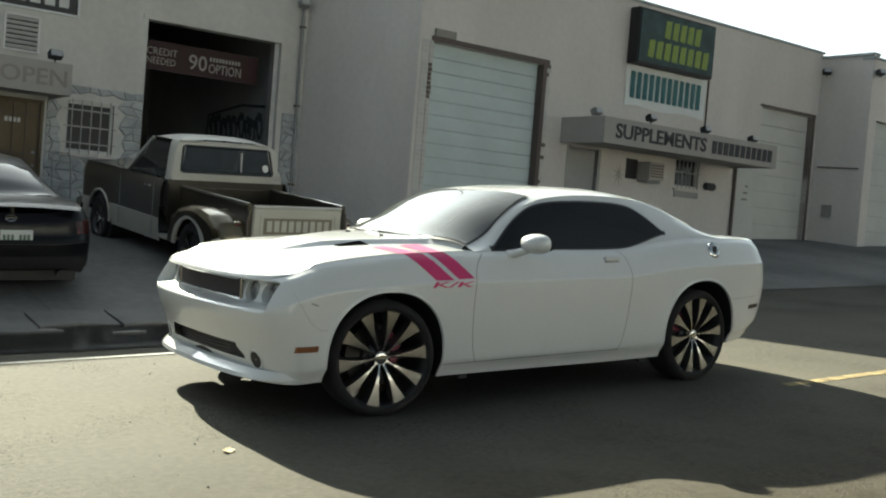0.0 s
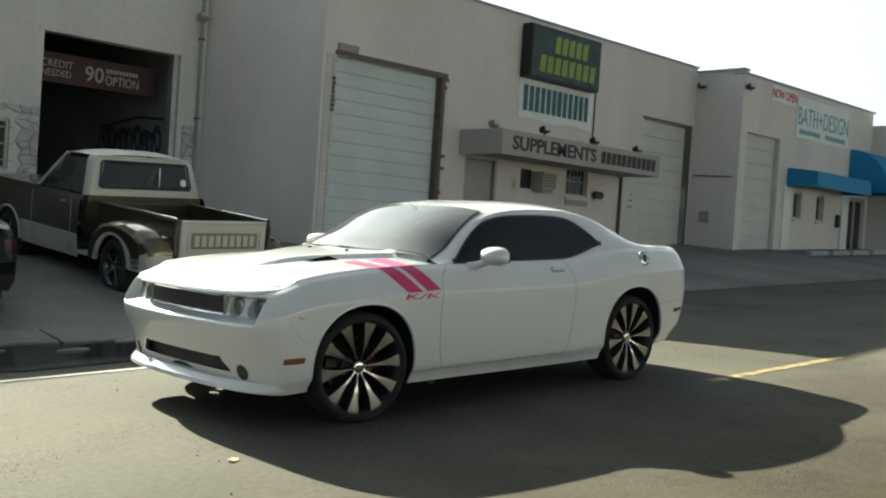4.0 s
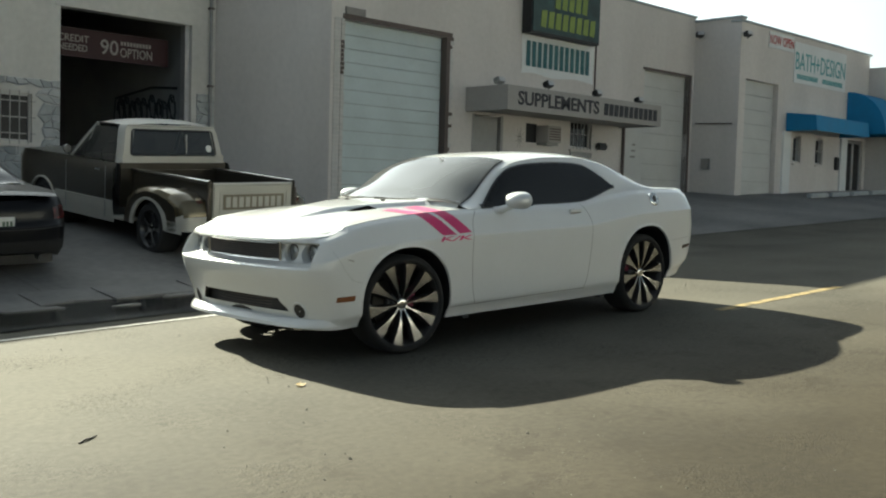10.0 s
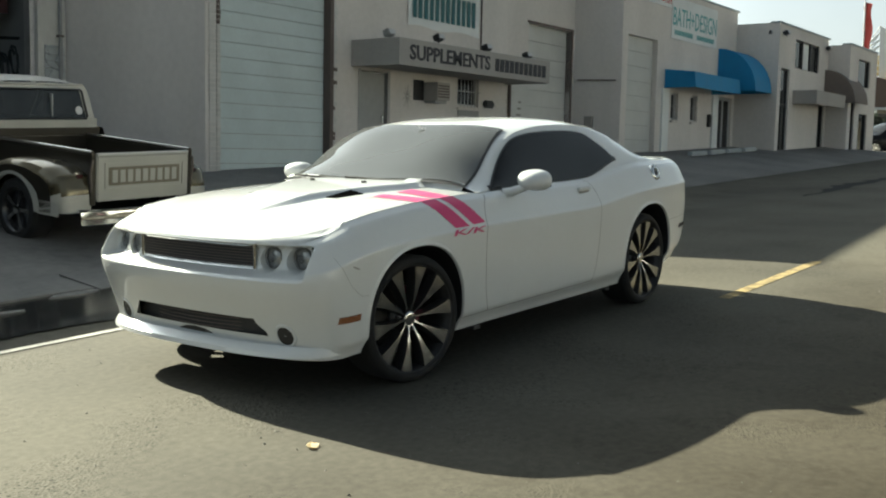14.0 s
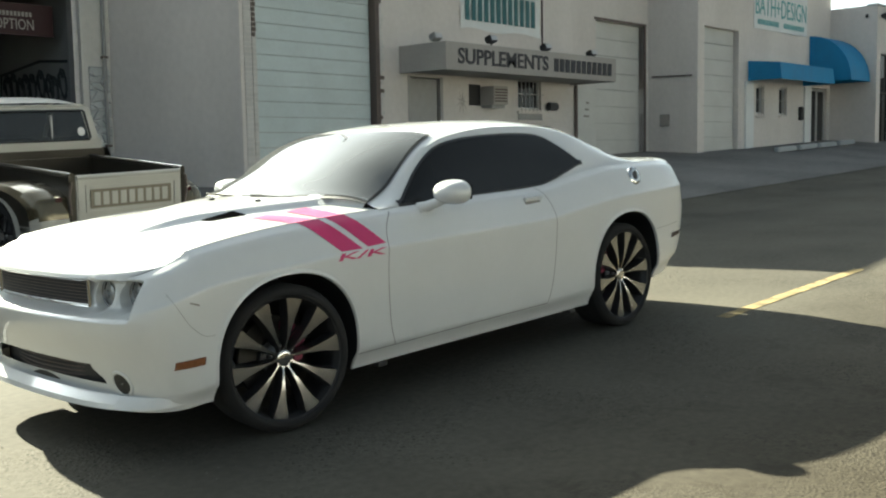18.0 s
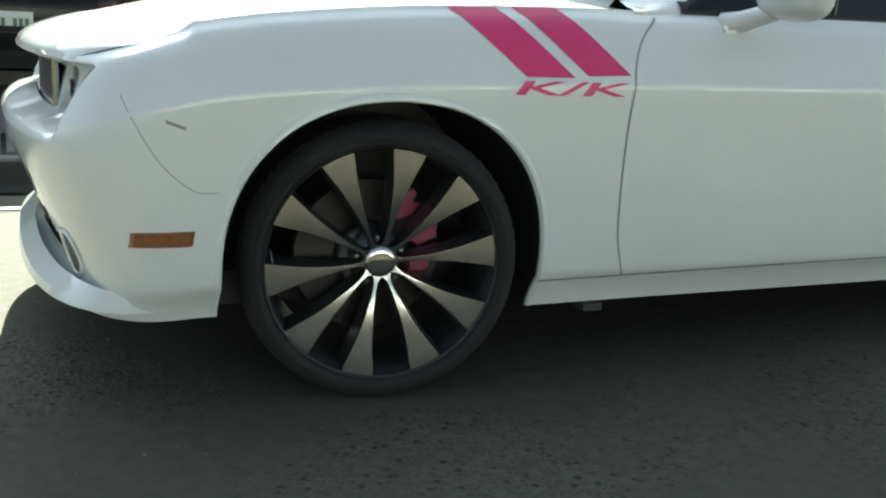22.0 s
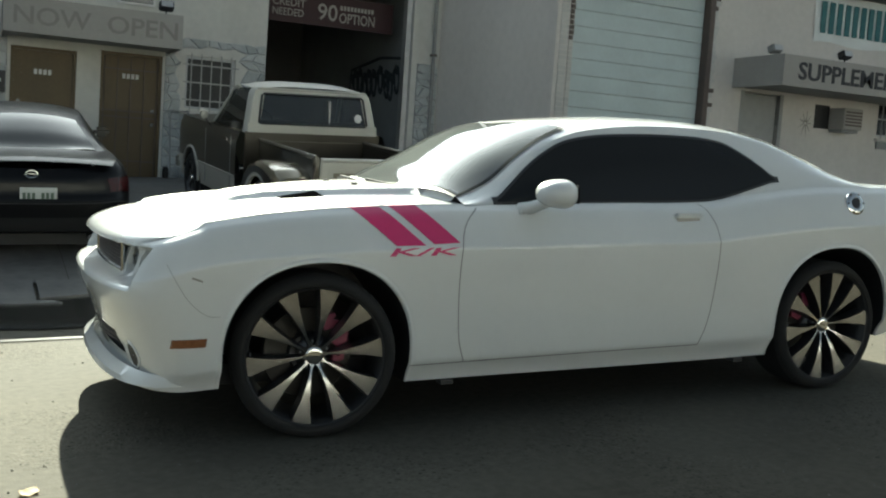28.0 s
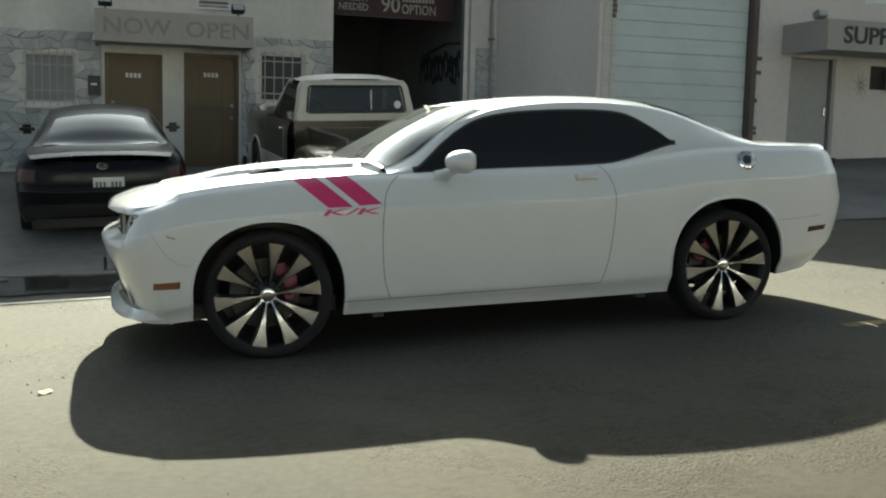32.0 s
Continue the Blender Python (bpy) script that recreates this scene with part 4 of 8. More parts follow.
def rolling_door(name, x0, x1, z0, z1, y, n, mat, label, reveal=0.14):
    d = set_in(name, label, "garage door", kind="structure")
    h = (z1 - z0) / n
    for i in range(n):
        bm = bm_box(x0 + 0.02, y + reveal, z0 + i * h + 0.005, x1 - 0.02, y + reveal + 0.04, z0 + (i + 1) * h - 0.005, 0.006)
        part("panel", bm, mat, d)
    block("backing", (x0 + 0.02, y + reveal + 0.042, z0, x1 - 0.02, y + reveal + 0.06, z1), M_IRON, d)
    return d


rolling_door("garage_door_1", 7.5, 10.27, 0.72, 4.46, YB, 14, M_ROLL, "pale blue-white sectional garage door, shut")
fr = set_in("door_frame_2", "rusty dark steel door frame", "door frame", kind="structure")
block("jamb", (10.27, YB - 0.02, 0.6, 10.37, YB + 0.2, 4.46), M_DARKSTEEL, fr)
block("lintel", (7.45, YB - 0.03, 4.462, 10.42, YB + 0.0, 4.56), M_DARKSTEEL, fr)
block("broken_block", (7.5, YB - 0.05, 4.562, 7.98, YB - 0.002, 4.70), M_FADED, fr)
# broken brick edge left of the garage door, and the painted brick pier
pier = set_in("brick_pier", "white painted brick edge beside the garage door", "brick pier", kind="structure")
rng = random.Random(21)
for i in range(46):
    zz = 0.62 + i * 0.084
    if 3.32 < zz < 4.05:
        w = rng.uniform(0.0, 0.05)
        mat_b = M_DARKSTEEL
    else:
        w = rng.uniform(0.10, 0.17)
        mat_b = M_BRICKWHITE
    for (a, b) in ((7.24, 7.40), (7.408, 7.5 + 0.0)):
        part("brick", bm_box(a, YB - 0.016 - rng.uniform(0, 0.008), zz, b - rng.uniform(0, 0.02), YB - 0.001, zz + 0.072, 0.003), mat_b if a > 7.4 else M_BRICKWHITE, pier)
for i in range(46):
    zz = 0.62 + i * 0.084
    part("brick", bm_box(10.376, YB - 0.012 - rng.uniform(0, 0.006), zz, 10.45 + rng.uniform(-0.03, 0.04), YB - 0.001, zz + 0.072), M_BRICKWHITE if rng.random() < 0.8 else M_DARKSTEEL, pier)

# big sign and banner over the supplement shop
sg = set_in("light_box_sign", "dark green box sign with yellow-green shapes for lettering", "sign", at=(0, 9.94, 0))
block("box", (12.66, 0.022, 4.86, 15.24, 0.298, 6.06), M_BLACK, sg, bevel=0.01)
block("face", (12.71, 0.0, 4.91, 15.19, 0.02, 6.01), M_GREENSIGN, sg)
rng = random.Random(5)
for row, (za, zb, xa, xb, n) in enumerate(((5.50, 5.90, 13.48, 14.74, 5), (5.02, 5.42, 12.98, 15.06, 8))):
    step = (xb - xa) / n
    for i in range(n):
        o = [(xa + i * step, za + 0.02), (xa + (i + 0.72) * step, za), (xa + (i + 0.86) * step, zb), (xa + (i + 0.14) * step, zb - 0.02)]
        p = part("letter_shape", bm_plate(o, 0.008), M_YELLOWGREEN, sg)
        p.location = (0, -0.009, 0)
bn = set_in("banner", "white vinyl banner with dark teal bars for digits", "banner", at=(0, YB, 0))
bm = bm_grid([[(12.68 + 2.7 * i / 12, -0.02 - 0.012 * math.sin(i * 1.3 + j), 3.96 + 0.9 * j / 6 + (0.03 * math.sin(i * 0.9) if j == 0 else 0)) for i in range(13)] for j in range(7)])
part("cloth", bm, M_BANNER, bn, smooth=True)
bars("digit", 12.82, 4.14, 15.24, 4.72, 12, M_TEAL, bn, -0.036, 0.34)
pipe = set_in("cable_pipe", "thin dark cable pipe beside the banner", "pipe")
part("pipe_length", bm_tube([(15.46, YB - 0.02, 3.5), (15.46, YB - 0.02, 4.9)], 0.02, 6), M_DARKSTEEL, pipe)

# board canopy of the supplement shop
can = set_in("board_canopy", "long boxed beige board canopy with dark raised letters", "canopy")
block("front_board", (10.9, 9.0, 2.94, 16.6, 9.05, 3.46), M_BEIGE, can)
block("side_board", (10.9, 9.052, 2.94, 10.95, YB - 0.002, 3.46), M_BEIGE, can)
block("side_board", (16.55, 9.052, 2.94, 16.6, YB - 0.002, 3.46), M_BEIGE, can)
block("soffit", (10.952, 9.052, 2.97, 16.548, YB - 0.002, 3.01), M_BEIGE, can)
block("top_board", (10.952, 9.052, 3.39, 16.548, YB - 0.002, 3.42), M_BEIGE, can)
lettering("lettering", "SUPPLEMENTS", 0.30, M_LETTER, pose(12.64, 8.994, 3.21), can, width=2.82, depth=0.012, bold=0.020)
rng = random.Random(3)
for i in range(11):
    xa = 14.25 + i * 0.2
    p = part("letter_shape", bm_plate([(xa, 3.06), (xa + 0.145, 3.06), (xa + 0.155, 3.33), (xa + 0.01, 3.33)], 0.012), M_LETTER, can)
    p.location = (0, 8.985, 0)
for x, z in ((10.98, 3.55), (12.6, 3.62), (14.4, 3.58), (16.1, 3.56)):
    flood_lamp(x, 9.35, z, mat=M_IRON if x < 11 else M_BLACK)

# shop front under the canopy
d = set_in("door_3", "plain grey painted metal door", "door", kind="structure")
block("door_leaf", (11.22, YB + 0.07, 0.9, 12.03, YB + 0.11, 2.88), M_GREYDOOR, d)
block("frame", (12.05, YB - 0.01, 0.9, 12.13, YB + 0.12, 2.92), M_GREYDOOR, d)
block("frame", (11.12, YB - 0.01, 0.9, 11.2, YB + 0.12, 2.92), M_GREYDOOR, d)
block("door_handle", (11.93, YB + 0.03, 1.85, 11.97, YB + 0.069, 2.0), M_CHROME, d)
ac = set_in("air_conditioner", "beige window air conditioner jutting from the wall", "air conditioner", at=(13.35, YB, 2.58))
block("case", (-0.05, -0.38, -0.19, 0.42, -0.002, 0.20), M_BEIGE, ac, bevel=0.012)
block("dark_opening", (-0.42, -0.012, -0.2, -0.06, -0.001, 0.24), M_BLACK, ac)
for i in range(5):
    block("grille_bar", (-0.02, -0.388, -0.13 + 0.06 * i, 0.39, -0.381, -0.1 + 0.06 * i), M_DARKSTEEL, ac)
block("bracket", (-0.02, -0.3, -0.25, 0.4, -0.002, -0.195), M_IRON, ac)
dec = set_in("wall_poster", "small dark leaf-shaped poster on the wall", "poster", at=(12.72, YB - 0.004, 2.45))
for i in range(9):
    a = radians(40 * i)
    o = [(0.03 * math.cos(a - 0.4), 0.03 * math.sin(a - 0.4)), (0.19 * math.cos(a), 0.26 * math.sin(a)), (0.03 * math.cos(a + 0.4), 0.03 * math.sin(a + 0.4))]
    part("ray", bm_plate(o, 0.003), M_FADED, dec)
barred_window("window_3", 14.58, 2.34, 15.42, 3.0, YB, 6, 1, "dark barred shop window")
block("lower_grille", (14.58, YB - 0.03, 2.1, 15.42, YB - 0.002, 2.24), M_IRON, bpy.data.objects["window_3"])
mb = set_in("letter_box", "black oval wall letter box", "letter box", at=(15.78, YB, 2.42))
block("box", (-0.2, -0.12, -0.09, 0.2, -0.001, 0.09), M_BLACK, mb, bevel=0.04)
pipe = set_in("cable_pipe", "dark pipe at the canopy's end", "pipe")
part("pipe_length", bm_tube([(16.72, YB - 0.05, 1.1), (16.72, YB - 0.05, 3.4)], 0.04, 8), M_DARKSTEEL, pipe)
pan = set_in("wall_panel", "pale painted wall panel with faded stencil", "panel", at=(17.15, YB, 0))
block("board", (-0.38, -0.03, 1.1, 0.42, -0.002, 3.0), M_ROLLGREY, pan)
for i in range(3):
    block("stencil_mark", (-0.1 + 0.05 * i, -0.036, 2.2 + 0.16 * i, 0.12, -0.031, 2.25 + 0.16 * i), M_FADED, pan)
rolling_door("garage_door_2", 17.62, 19.8, 1.25, 4.56, YB, 8, M_ROLLGREY, "pale grey sectional garage door, shut")
fr = set_in("door_frame_3", "grey steel door frame", "door frame", kind="structure")
block("jamb", (19.8, YB - 0.02, 1.2, 19.88, YB + 0.2, 4.56), M_DARKSTEEL, fr)
block("lintel", (17.55, YB - 0.02, 4.562, 19.9, YB, 4.62), M_DARKSTEEL, fr)
rail = set_in("wall_rail", "thin dark rail on the side wall", "rail")
part("rail_bar", bm_tube([(19.96, 8.95, 3.25), (19.96, 10.1, 3.28)], 0.02, 6), M_DARKSTEEL, rail)
block("wall_box", (19.93, 9.6, 2.0, 19.998, 9.85, 2.3), M_FADED, set_in("fuse_box", "small grey box on the side wall", "fuse box"))
flood_lamp(19.85, 10.0, 5.72, ry=-40)
flood_lamp(20.1, YC - 0.12, 5.65, ry=-10)

# unit C: bath shop with blue awnings
rolling_door("garage_door_3", 20.34, 22.2, 1.3, 4.5, YC, 8, M_ROLLGREY, "pale grey sectional garage door, shut")
bn = set_in("banner", "small red and white opening banner on the parapet", "banner", at=(0, YC, 0))
block("cloth", (21.5, -0.02, 5.5, 23.0, -0.004, 5.94), M_BANNER, bn)
lettering("lettering", "NOW OPEN", 0.26, M_REDINK, pose(22.25, -0.024, 5.73), bn, width=1.42, depth=0.006, bold=0.012)
bn = set_in("banner", "large white banner with pale teal letters", "banner", at=(0, YC, 0))
block("cloth", (23.05, -0.02, 4.66, 26.5, -0.004, 5.84), M_BANNER, bn)
lettering("lettering", "BATH+DESIGN", 0.52, M_TEALPALE, pose(24.78, -0.024, 5.3), bn, width=3.3, depth=0.006)
bars("small_writing", 23.25, 4.78, 24.6, 4.92, 12, M_TEALPALE, bn, -0.021, 0.3)
bars("small_writing", 24.9, 4.78, 26.3, 4.92, 12, M_TEALPALE, bn, -0.021, 0.3)
aw = set_in("awning", "flat-fronted bright blue canvas awning", "awning", at=(0, 0, 0))
bm = bm_grid([[(x, YC - 0.002, 3.75), (x, YC - 0.9, 3.66), (x, YC - 0.95, 3.22)] for x in steps(22.75, 26.3, 8)])
part("canvas", bm, M_BLUE, aw)
for x in (22.75, 26.3):
    bm = bmesh.new()
    bm.faces.new([bm.verts.new(p) for p in ((x, YC - 0.002, 3.75), (x, YC - 0.9, 3.66), (x, YC - 0.95, 3.22), (x, YC - 0.002, 3.22))])
    part("end_canvas", bm, M_BLUE, aw)
part("rod", bm_tube([(22.75, YC - 0.93, 3.23), (26.3, YC - 0.93, 3.23)], 0.015, 6), M_ALUM, aw)
aw = set_in("awning", "bright blue quarter-barrel canvas awning", "awning")
arc = [(YC - 0.002 - 1.25 * math.sin(a), 3.35 + 1.35 * math.cos(a)) for a in [radians(10 * k) for k in range(10)]]
part("canvas", bm_grid([[(x, y, z) for y, z in arc] for x in steps(26.75, 28.25, 5)]), M_BLUE, aw, smooth=True)
for x in (26.75, 28.25):
    bm = bmesh.new()
    bm.faces.new([bm.verts.new((x, y, z)) for y, z in arc] + [bm.verts.new((x, YC - 0.002, 3.35))])
    part("end_canvas", bm, M_BLUE, aw)
for x in (23.25, 24.7):
    barred_window("window_%d" % (4 if x < 24 else 5), x, 2.35, x + 0.45, 3.1, YC, 3, 1, "narrow dark shop window")
d = set_in("door_4", "glazed aluminium double shop door", "door", kind="structure")
for i in range(2):
    xa = 26.92 + 0.58 * i
    block("pane", (xa + 0.05, YC + 0.1, 1.05, xa + 0.53, YC + 0.11, 3.1), M_DARKGLASS, d)
    for a, b, c, e in ((xa, 0.95, xa + 0.05, 3.18), (xa + 0.53, 0.95, xa + 0.58, 3.18), (xa + 0.05, 0.95, xa + 0.53, 1.05), (xa + 0.05, 3.1, xa + 0.53, 3.18)):
        block("frame", (a, YC + 0.07, b, c, YC + 0.13, e), M_ALUM, d)
pl = set_in("wall_pilaster", "white painted pilasters beside the shop door", "pilaster", kind="structure")
for a, b in ((22.55, 23.0), (26.35, 26.8)):
    block("post", (a, YC - 0.06, 0.8, b, YC - 0.002, 3.2), M_BANNER, pl)
for i in range(4):
    s = tagged(part("wheel_stop", bm_box(21.9 + 1.35 * i, 7.5, 0.40, 23.0 + 1.35 * i, 7.66, 0.53, 0.03), M_COPING), "pale concrete wheel stop on the forecourt", "wheel stop", group="wheel stops")
mb = set_in("letter_box", "black wall letter box beside the shop door", "letter box", at=(26.1, YC, 2.4))
block("box", (-0.1, -0.1, -0.2, 0.1, -0.001, 0.2), M_BLACK, mb, bevel=0.02)
flood_lamp(28.4, YC - 1.1, 5.3, ry=-30)

# unit D and E farther along
w = set_in("door_5", "tall dark glazed door in an aluminium frame", "door", kind="structure")
block("pane", (28.66, YD + 0.1, 0.9, 29.46, YD + 0.11, 4.16), M_DARKGLASS, w)
for a, b, c, e in ((28.62, 0.8, 28.68, 4.2), (29.44, 0.8, 29.5, 4.2), (28.68, 3.0, 29.44, 3.06), (29.03, 0.8, 29.08, 3.0)):
    block("frame", (a, YD + 0.07, b, c, YD + 0.099, e), M_BLACK, w)
w = set_in("window_6", "row of dark upper windows in black frames", "window", kind="structure")
for i in range(3):
    block("pane", (30.05 + 0.9 * i, YD + 0.1, 4.35, 30.85 + 0.9 * i, YD + 0.11, 5.2), M_DARKGLASS if i != 1 else M_BANNER, w)
    block("window_frame", (30.86 + 0.9 * i, YD + 0.04, 4.3, 30.94 + 0.9 * i, YD + 0.099, 5.25), M_BLACK, w)
aw = set_in("awning", "beige flat-fronted board awning", "awning")
block("front_board", (29.9, YD - 0.8, 3.1, 33.4, YD - 0.76, 3.55), M_BEIGE, aw)
block("top_board", (29.9, YD - 0.758, 3.5, 33.4, YD - 0.002, 3.55), M_BEIGE, aw)
block("side_board", (29.9, YD - 0.758, 3.1, 29.94, YD - 0.002, 3.498), M_BEIGE, aw)
aw = set_in("awning", "brown quarter-barrel canvas awning", "awning")
arc = [(YD - 0.002 - 1.1 * math.sin(a), 3.3 + 1.2 * math.cos(a)) for a in [radians(10 * k) for k in range(10)]]
part("canvas", bm_grid([[(x, y, z) for y, z in arc] for x in steps(33.5, 35.3, 5)]), M_BROWNCANVAS, aw, smooth=True)
bm = bmesh.new()
bm.faces.new([bm.verts.new((33.5, y, z)) for y, z in arc] + [bm.verts.new((33.5, YD - 0.002, 3.3))])
part("end_canvas", bm, M_BROWNCANVAS, aw)
for n, (a, b, c, d2, y) in enumerate(((32.9, 0.9, 33.6, 3.2, YD), (34.25, 0.9, 34.75, 4.0, YE), (35.0, 4.0, 36.7, 5.0, YE), (35.4, 0.9, 36.6, 3.0, YE))):
    w = set_in("window_%d" % (7 + n), "dark glazed opening in the shop front", "window", kind="structure")
    block("pane", (a, y + 0.1, b, c, y + 0.11, d2), M_DARKGLASS, w)
    block("window_frame", (a, y + 0.05, b, a + 0.07, y + 0.099, d2), M_BLACK, w)
    block("window_frame", (c - 0.07, y + 0.05, b, c, y + 0.099, d2), M_BLACK, w)
flood_lamp(28.6, YD - 0.1, 5.3)
flood_lamp(33.4, YD - 0.1, 5.25)
# roof vents peeking over the parapet
for x, y, h in ((16.3, 11.2, 0.30), (18.1, 11.4, 0.22), (13.9, 11.6, 0.2)):
    v = set_in("roof_vent", "small grey roof vent pipe with a cap", "roof vent", group="roof vents", at=(x, y, 6.1))
    part("stack", bm_cyl(0.06, 0.06, h, 12, pose(0, 0, h / 2)), M_COPING, v)
    part("cap", bm_cyl(0.14, 0.09, 0.09, 12, pose(0, 0, h + 0.05)), M_COPING, v)

# ---- the white two-door coupe ----
CY = 0.955  # the car's middle line
XF, XR = -0.855, 4.06
HUB = 0.357
CREST = [(-0.93, 0.826), (-0.74, 0.834), (-0.64, 0.866), (-0.55, 0.90), (-0.42, 0.934), (-0.2, 0.966), (0.1, 0.992), (0.5, 1.008), (0.9, 1.013), (1.5, 1.02), (2.1, 1.03), (2.4, 1.07), (2.8, 1.115), (3.1, 1.12), (3.5, 1.115), (3.8, 1.10), (4.0, 1.07)]
LOW = [(-0.93, 0.235), (-0.6, 0.232), (-0.4, 0.24), (-0.25, 0.235), (0.3, 0.215), (0.45, 0.215), (2.5, 0.215), (3.3, 0.27), (3.6, 0.31), (3.85, 0.38), (4.0, 0.44)]
WIDE = [(-0.93, 0.94), (-0.4, 0.97), (0.0, 0.982), (0.5, 0.98), (1.0, 0.973), (1.7, 0.97), (2.3, 0.977), (2.8, 0.993), (3.1, 0.99), (3.5, 0.96), (4.0, 0.905)]
# how far the side stands in from its widest, from the foot (0) to the crest (1)
TUCK = [(0.0, 0.075), (0.08, 0.045), (0.12, 0.02), (0.3, 0.008), (0.55, 0.002), (0.74, 0.0), (0.765, 0.0015), (0.785, 0.010), (0.9, 0.052), (0.96, 0.085), (1.0, 0.13)]
# the nose's and the tail's reach at the middle line, by height
NOSE = [(0.19, -0.731), (0.24, -0.787), (0.3, -0.751), (0.45, -0.795), (0.58, -0.848), (0.64, -0.861), (0.672, -0.859), (0.75, -0.838), (0.815, -0.818), (0.845, -0.81), (0.88, -0.77), (0.95, -0.68)]
# how deep the lamp panel lies behind that line, by height, and how it ends beside the outer lamps
PANEL = [(0.0, 0.0), (0.648, 0.0), (0.662, 0.012), (0.676, 0.07), (0.688, 0.10), (0.70, 0.106), (0.79, 0.098), (0.806, 0.09), (0.815, 0.045), (0.822, 0.006), (0.828, 0.0), (1.0, 0.0)]
TAIL = [(0.19, 3.66), (0.38, 3.90), (0.55, 4.02), (0.75, 4.08), (0.85, 4.05), (0.98, 4.02), (1.07, 4.01), (1.12, 3.97)]


def straight(table, x):
    """Value at x on the straight lines between the rows of a table."""
    for (xa, a), (xb, b) in zip(table, table[1:]):
        if x <= xb:
            return a + (b - a) * (x - xa) / (xb - xa)
    return table[-1][1]


def crest(x):
    return curve_through(CREST, x)


def low(x):
    return curve_through(LOW, x)


def side_s(x, z):
    """Half width of the body's side at a place along it and a height."""
    v = (z - low(x)) / (crest(x) - low(x))
    return curve_through(WIDE, x) - curve_through(TUCK, max(0.0, min(1.0, v)))


def side_y(x, z):
    return CY - side_s(x, z)


def contour(q, v):
    """A point of the lower body: q from the nose's middle (0) along the side to the tail's middle (1), v from foot to crest."""
    n = 4.6
    if q < 0.26:
        th = q / 0.26 * math.pi / 2
        cx = math.cos(th) ** (2 / n)
        sfac = math.sin(th) ** (2 / n)
        xa = XF + 0.33 * (1 - cx) + 0.075 * sfac**2
    elif q > 0.80:
        th = (1 - q) / 0.20 * math.pi / 2
        cx = math.cos(th) ** (2 / 3.2)
        xa = XR - 0.5 * (1 - cx)
        sfac = math.sin(th) ** (2 / 3.2)
    else:
        xa = XF + 0.405 + (q - 0.26) / 0.54 * (XR - 0.5 - XF - 0.405)
        cx, sfac = 0.0, 1.0
    z = low(xa) + (crest(xa) - low(xa)) * v
    s = side_s(xa, z) * sfac
    x = xa
    if q < 0.26:
        k = max(0.0, min(1.0, (0.832 - s) / 0.04))
        x = xa + (curve_through(NOSE, z) - XF) * (cx**0.6) + straight(PANEL, z) * k * k * (3 - 2 * k)
    elif q > 0.80:
        x = xa + (curve_through(TAIL, z) - XR) * cx
    return x, s, z


def nose_xa(q):
    th = q / 0.26 * math.pi / 2
    return XF + 0.33 * (1 - math.cos(th) ** (2 / 4.6)) + 0.075 * math.sin(th) ** (4 / 4.6)


def skin_s(x, z):
    """Half width of the body's skin, round the nose's corner too."""
    if x > XF + 0.41:
        return side_s(x, z)
    best = (9.0, 0.0)
    for q in steps(0.10, 0.26, 160):
        xa = nose_xa(q)
        px, ps_, pz = contour(q, (z - low(xa)) / (crest(xa) - low(xa)))
        best = min(best, (abs(px - x), ps_))
    return best[1]


challenger = thing("coupe_car", "glossy white two-door muscle coupe with pink wing stripes", "car", pose(0, 0, 0))
ARCH_F, ARCH_R = (0.011, 0.365, 0.416, 0.403), (2.938, 0.375, 0.412, 0.42)
GAPQ = 0.84


def arch_f(x, z, arch):
    """Under 1 inside a wheel opening: round above, upright below the axle."""
    ax, az, a, b = arch
    if z < az:
        return abs(x - ax) / a
    return (abs((x - ax) / a) ** 2.2 + ((z - az) / b) ** 2.2) ** (1 / 2.2)


LAMPS, LAMP_Z, LAMP_R = (0.556, 0.716), 0.748, 0.064
INTAKE = (0.342, 0.432)


def intake_end(z):
    return 0.46 + (INTAKE[1] - z) * 1.1


def in_intake(x, s, z):
    return x < -0.6 and INTAKE[0] < z < INTAKE[1] and s < intake_end(z)


qs = [0.26 * (i / 90) for i in range(90)] + steps(0.26, 0.80, 120) + [0.80 + 0.20 * (i / 26) for i in range(1, 27)]
vs_ = steps(0, 0.12, 4) + steps(0.12, 0.66, 22)[1:] + steps(0.66, 1.0, 52)[1:]


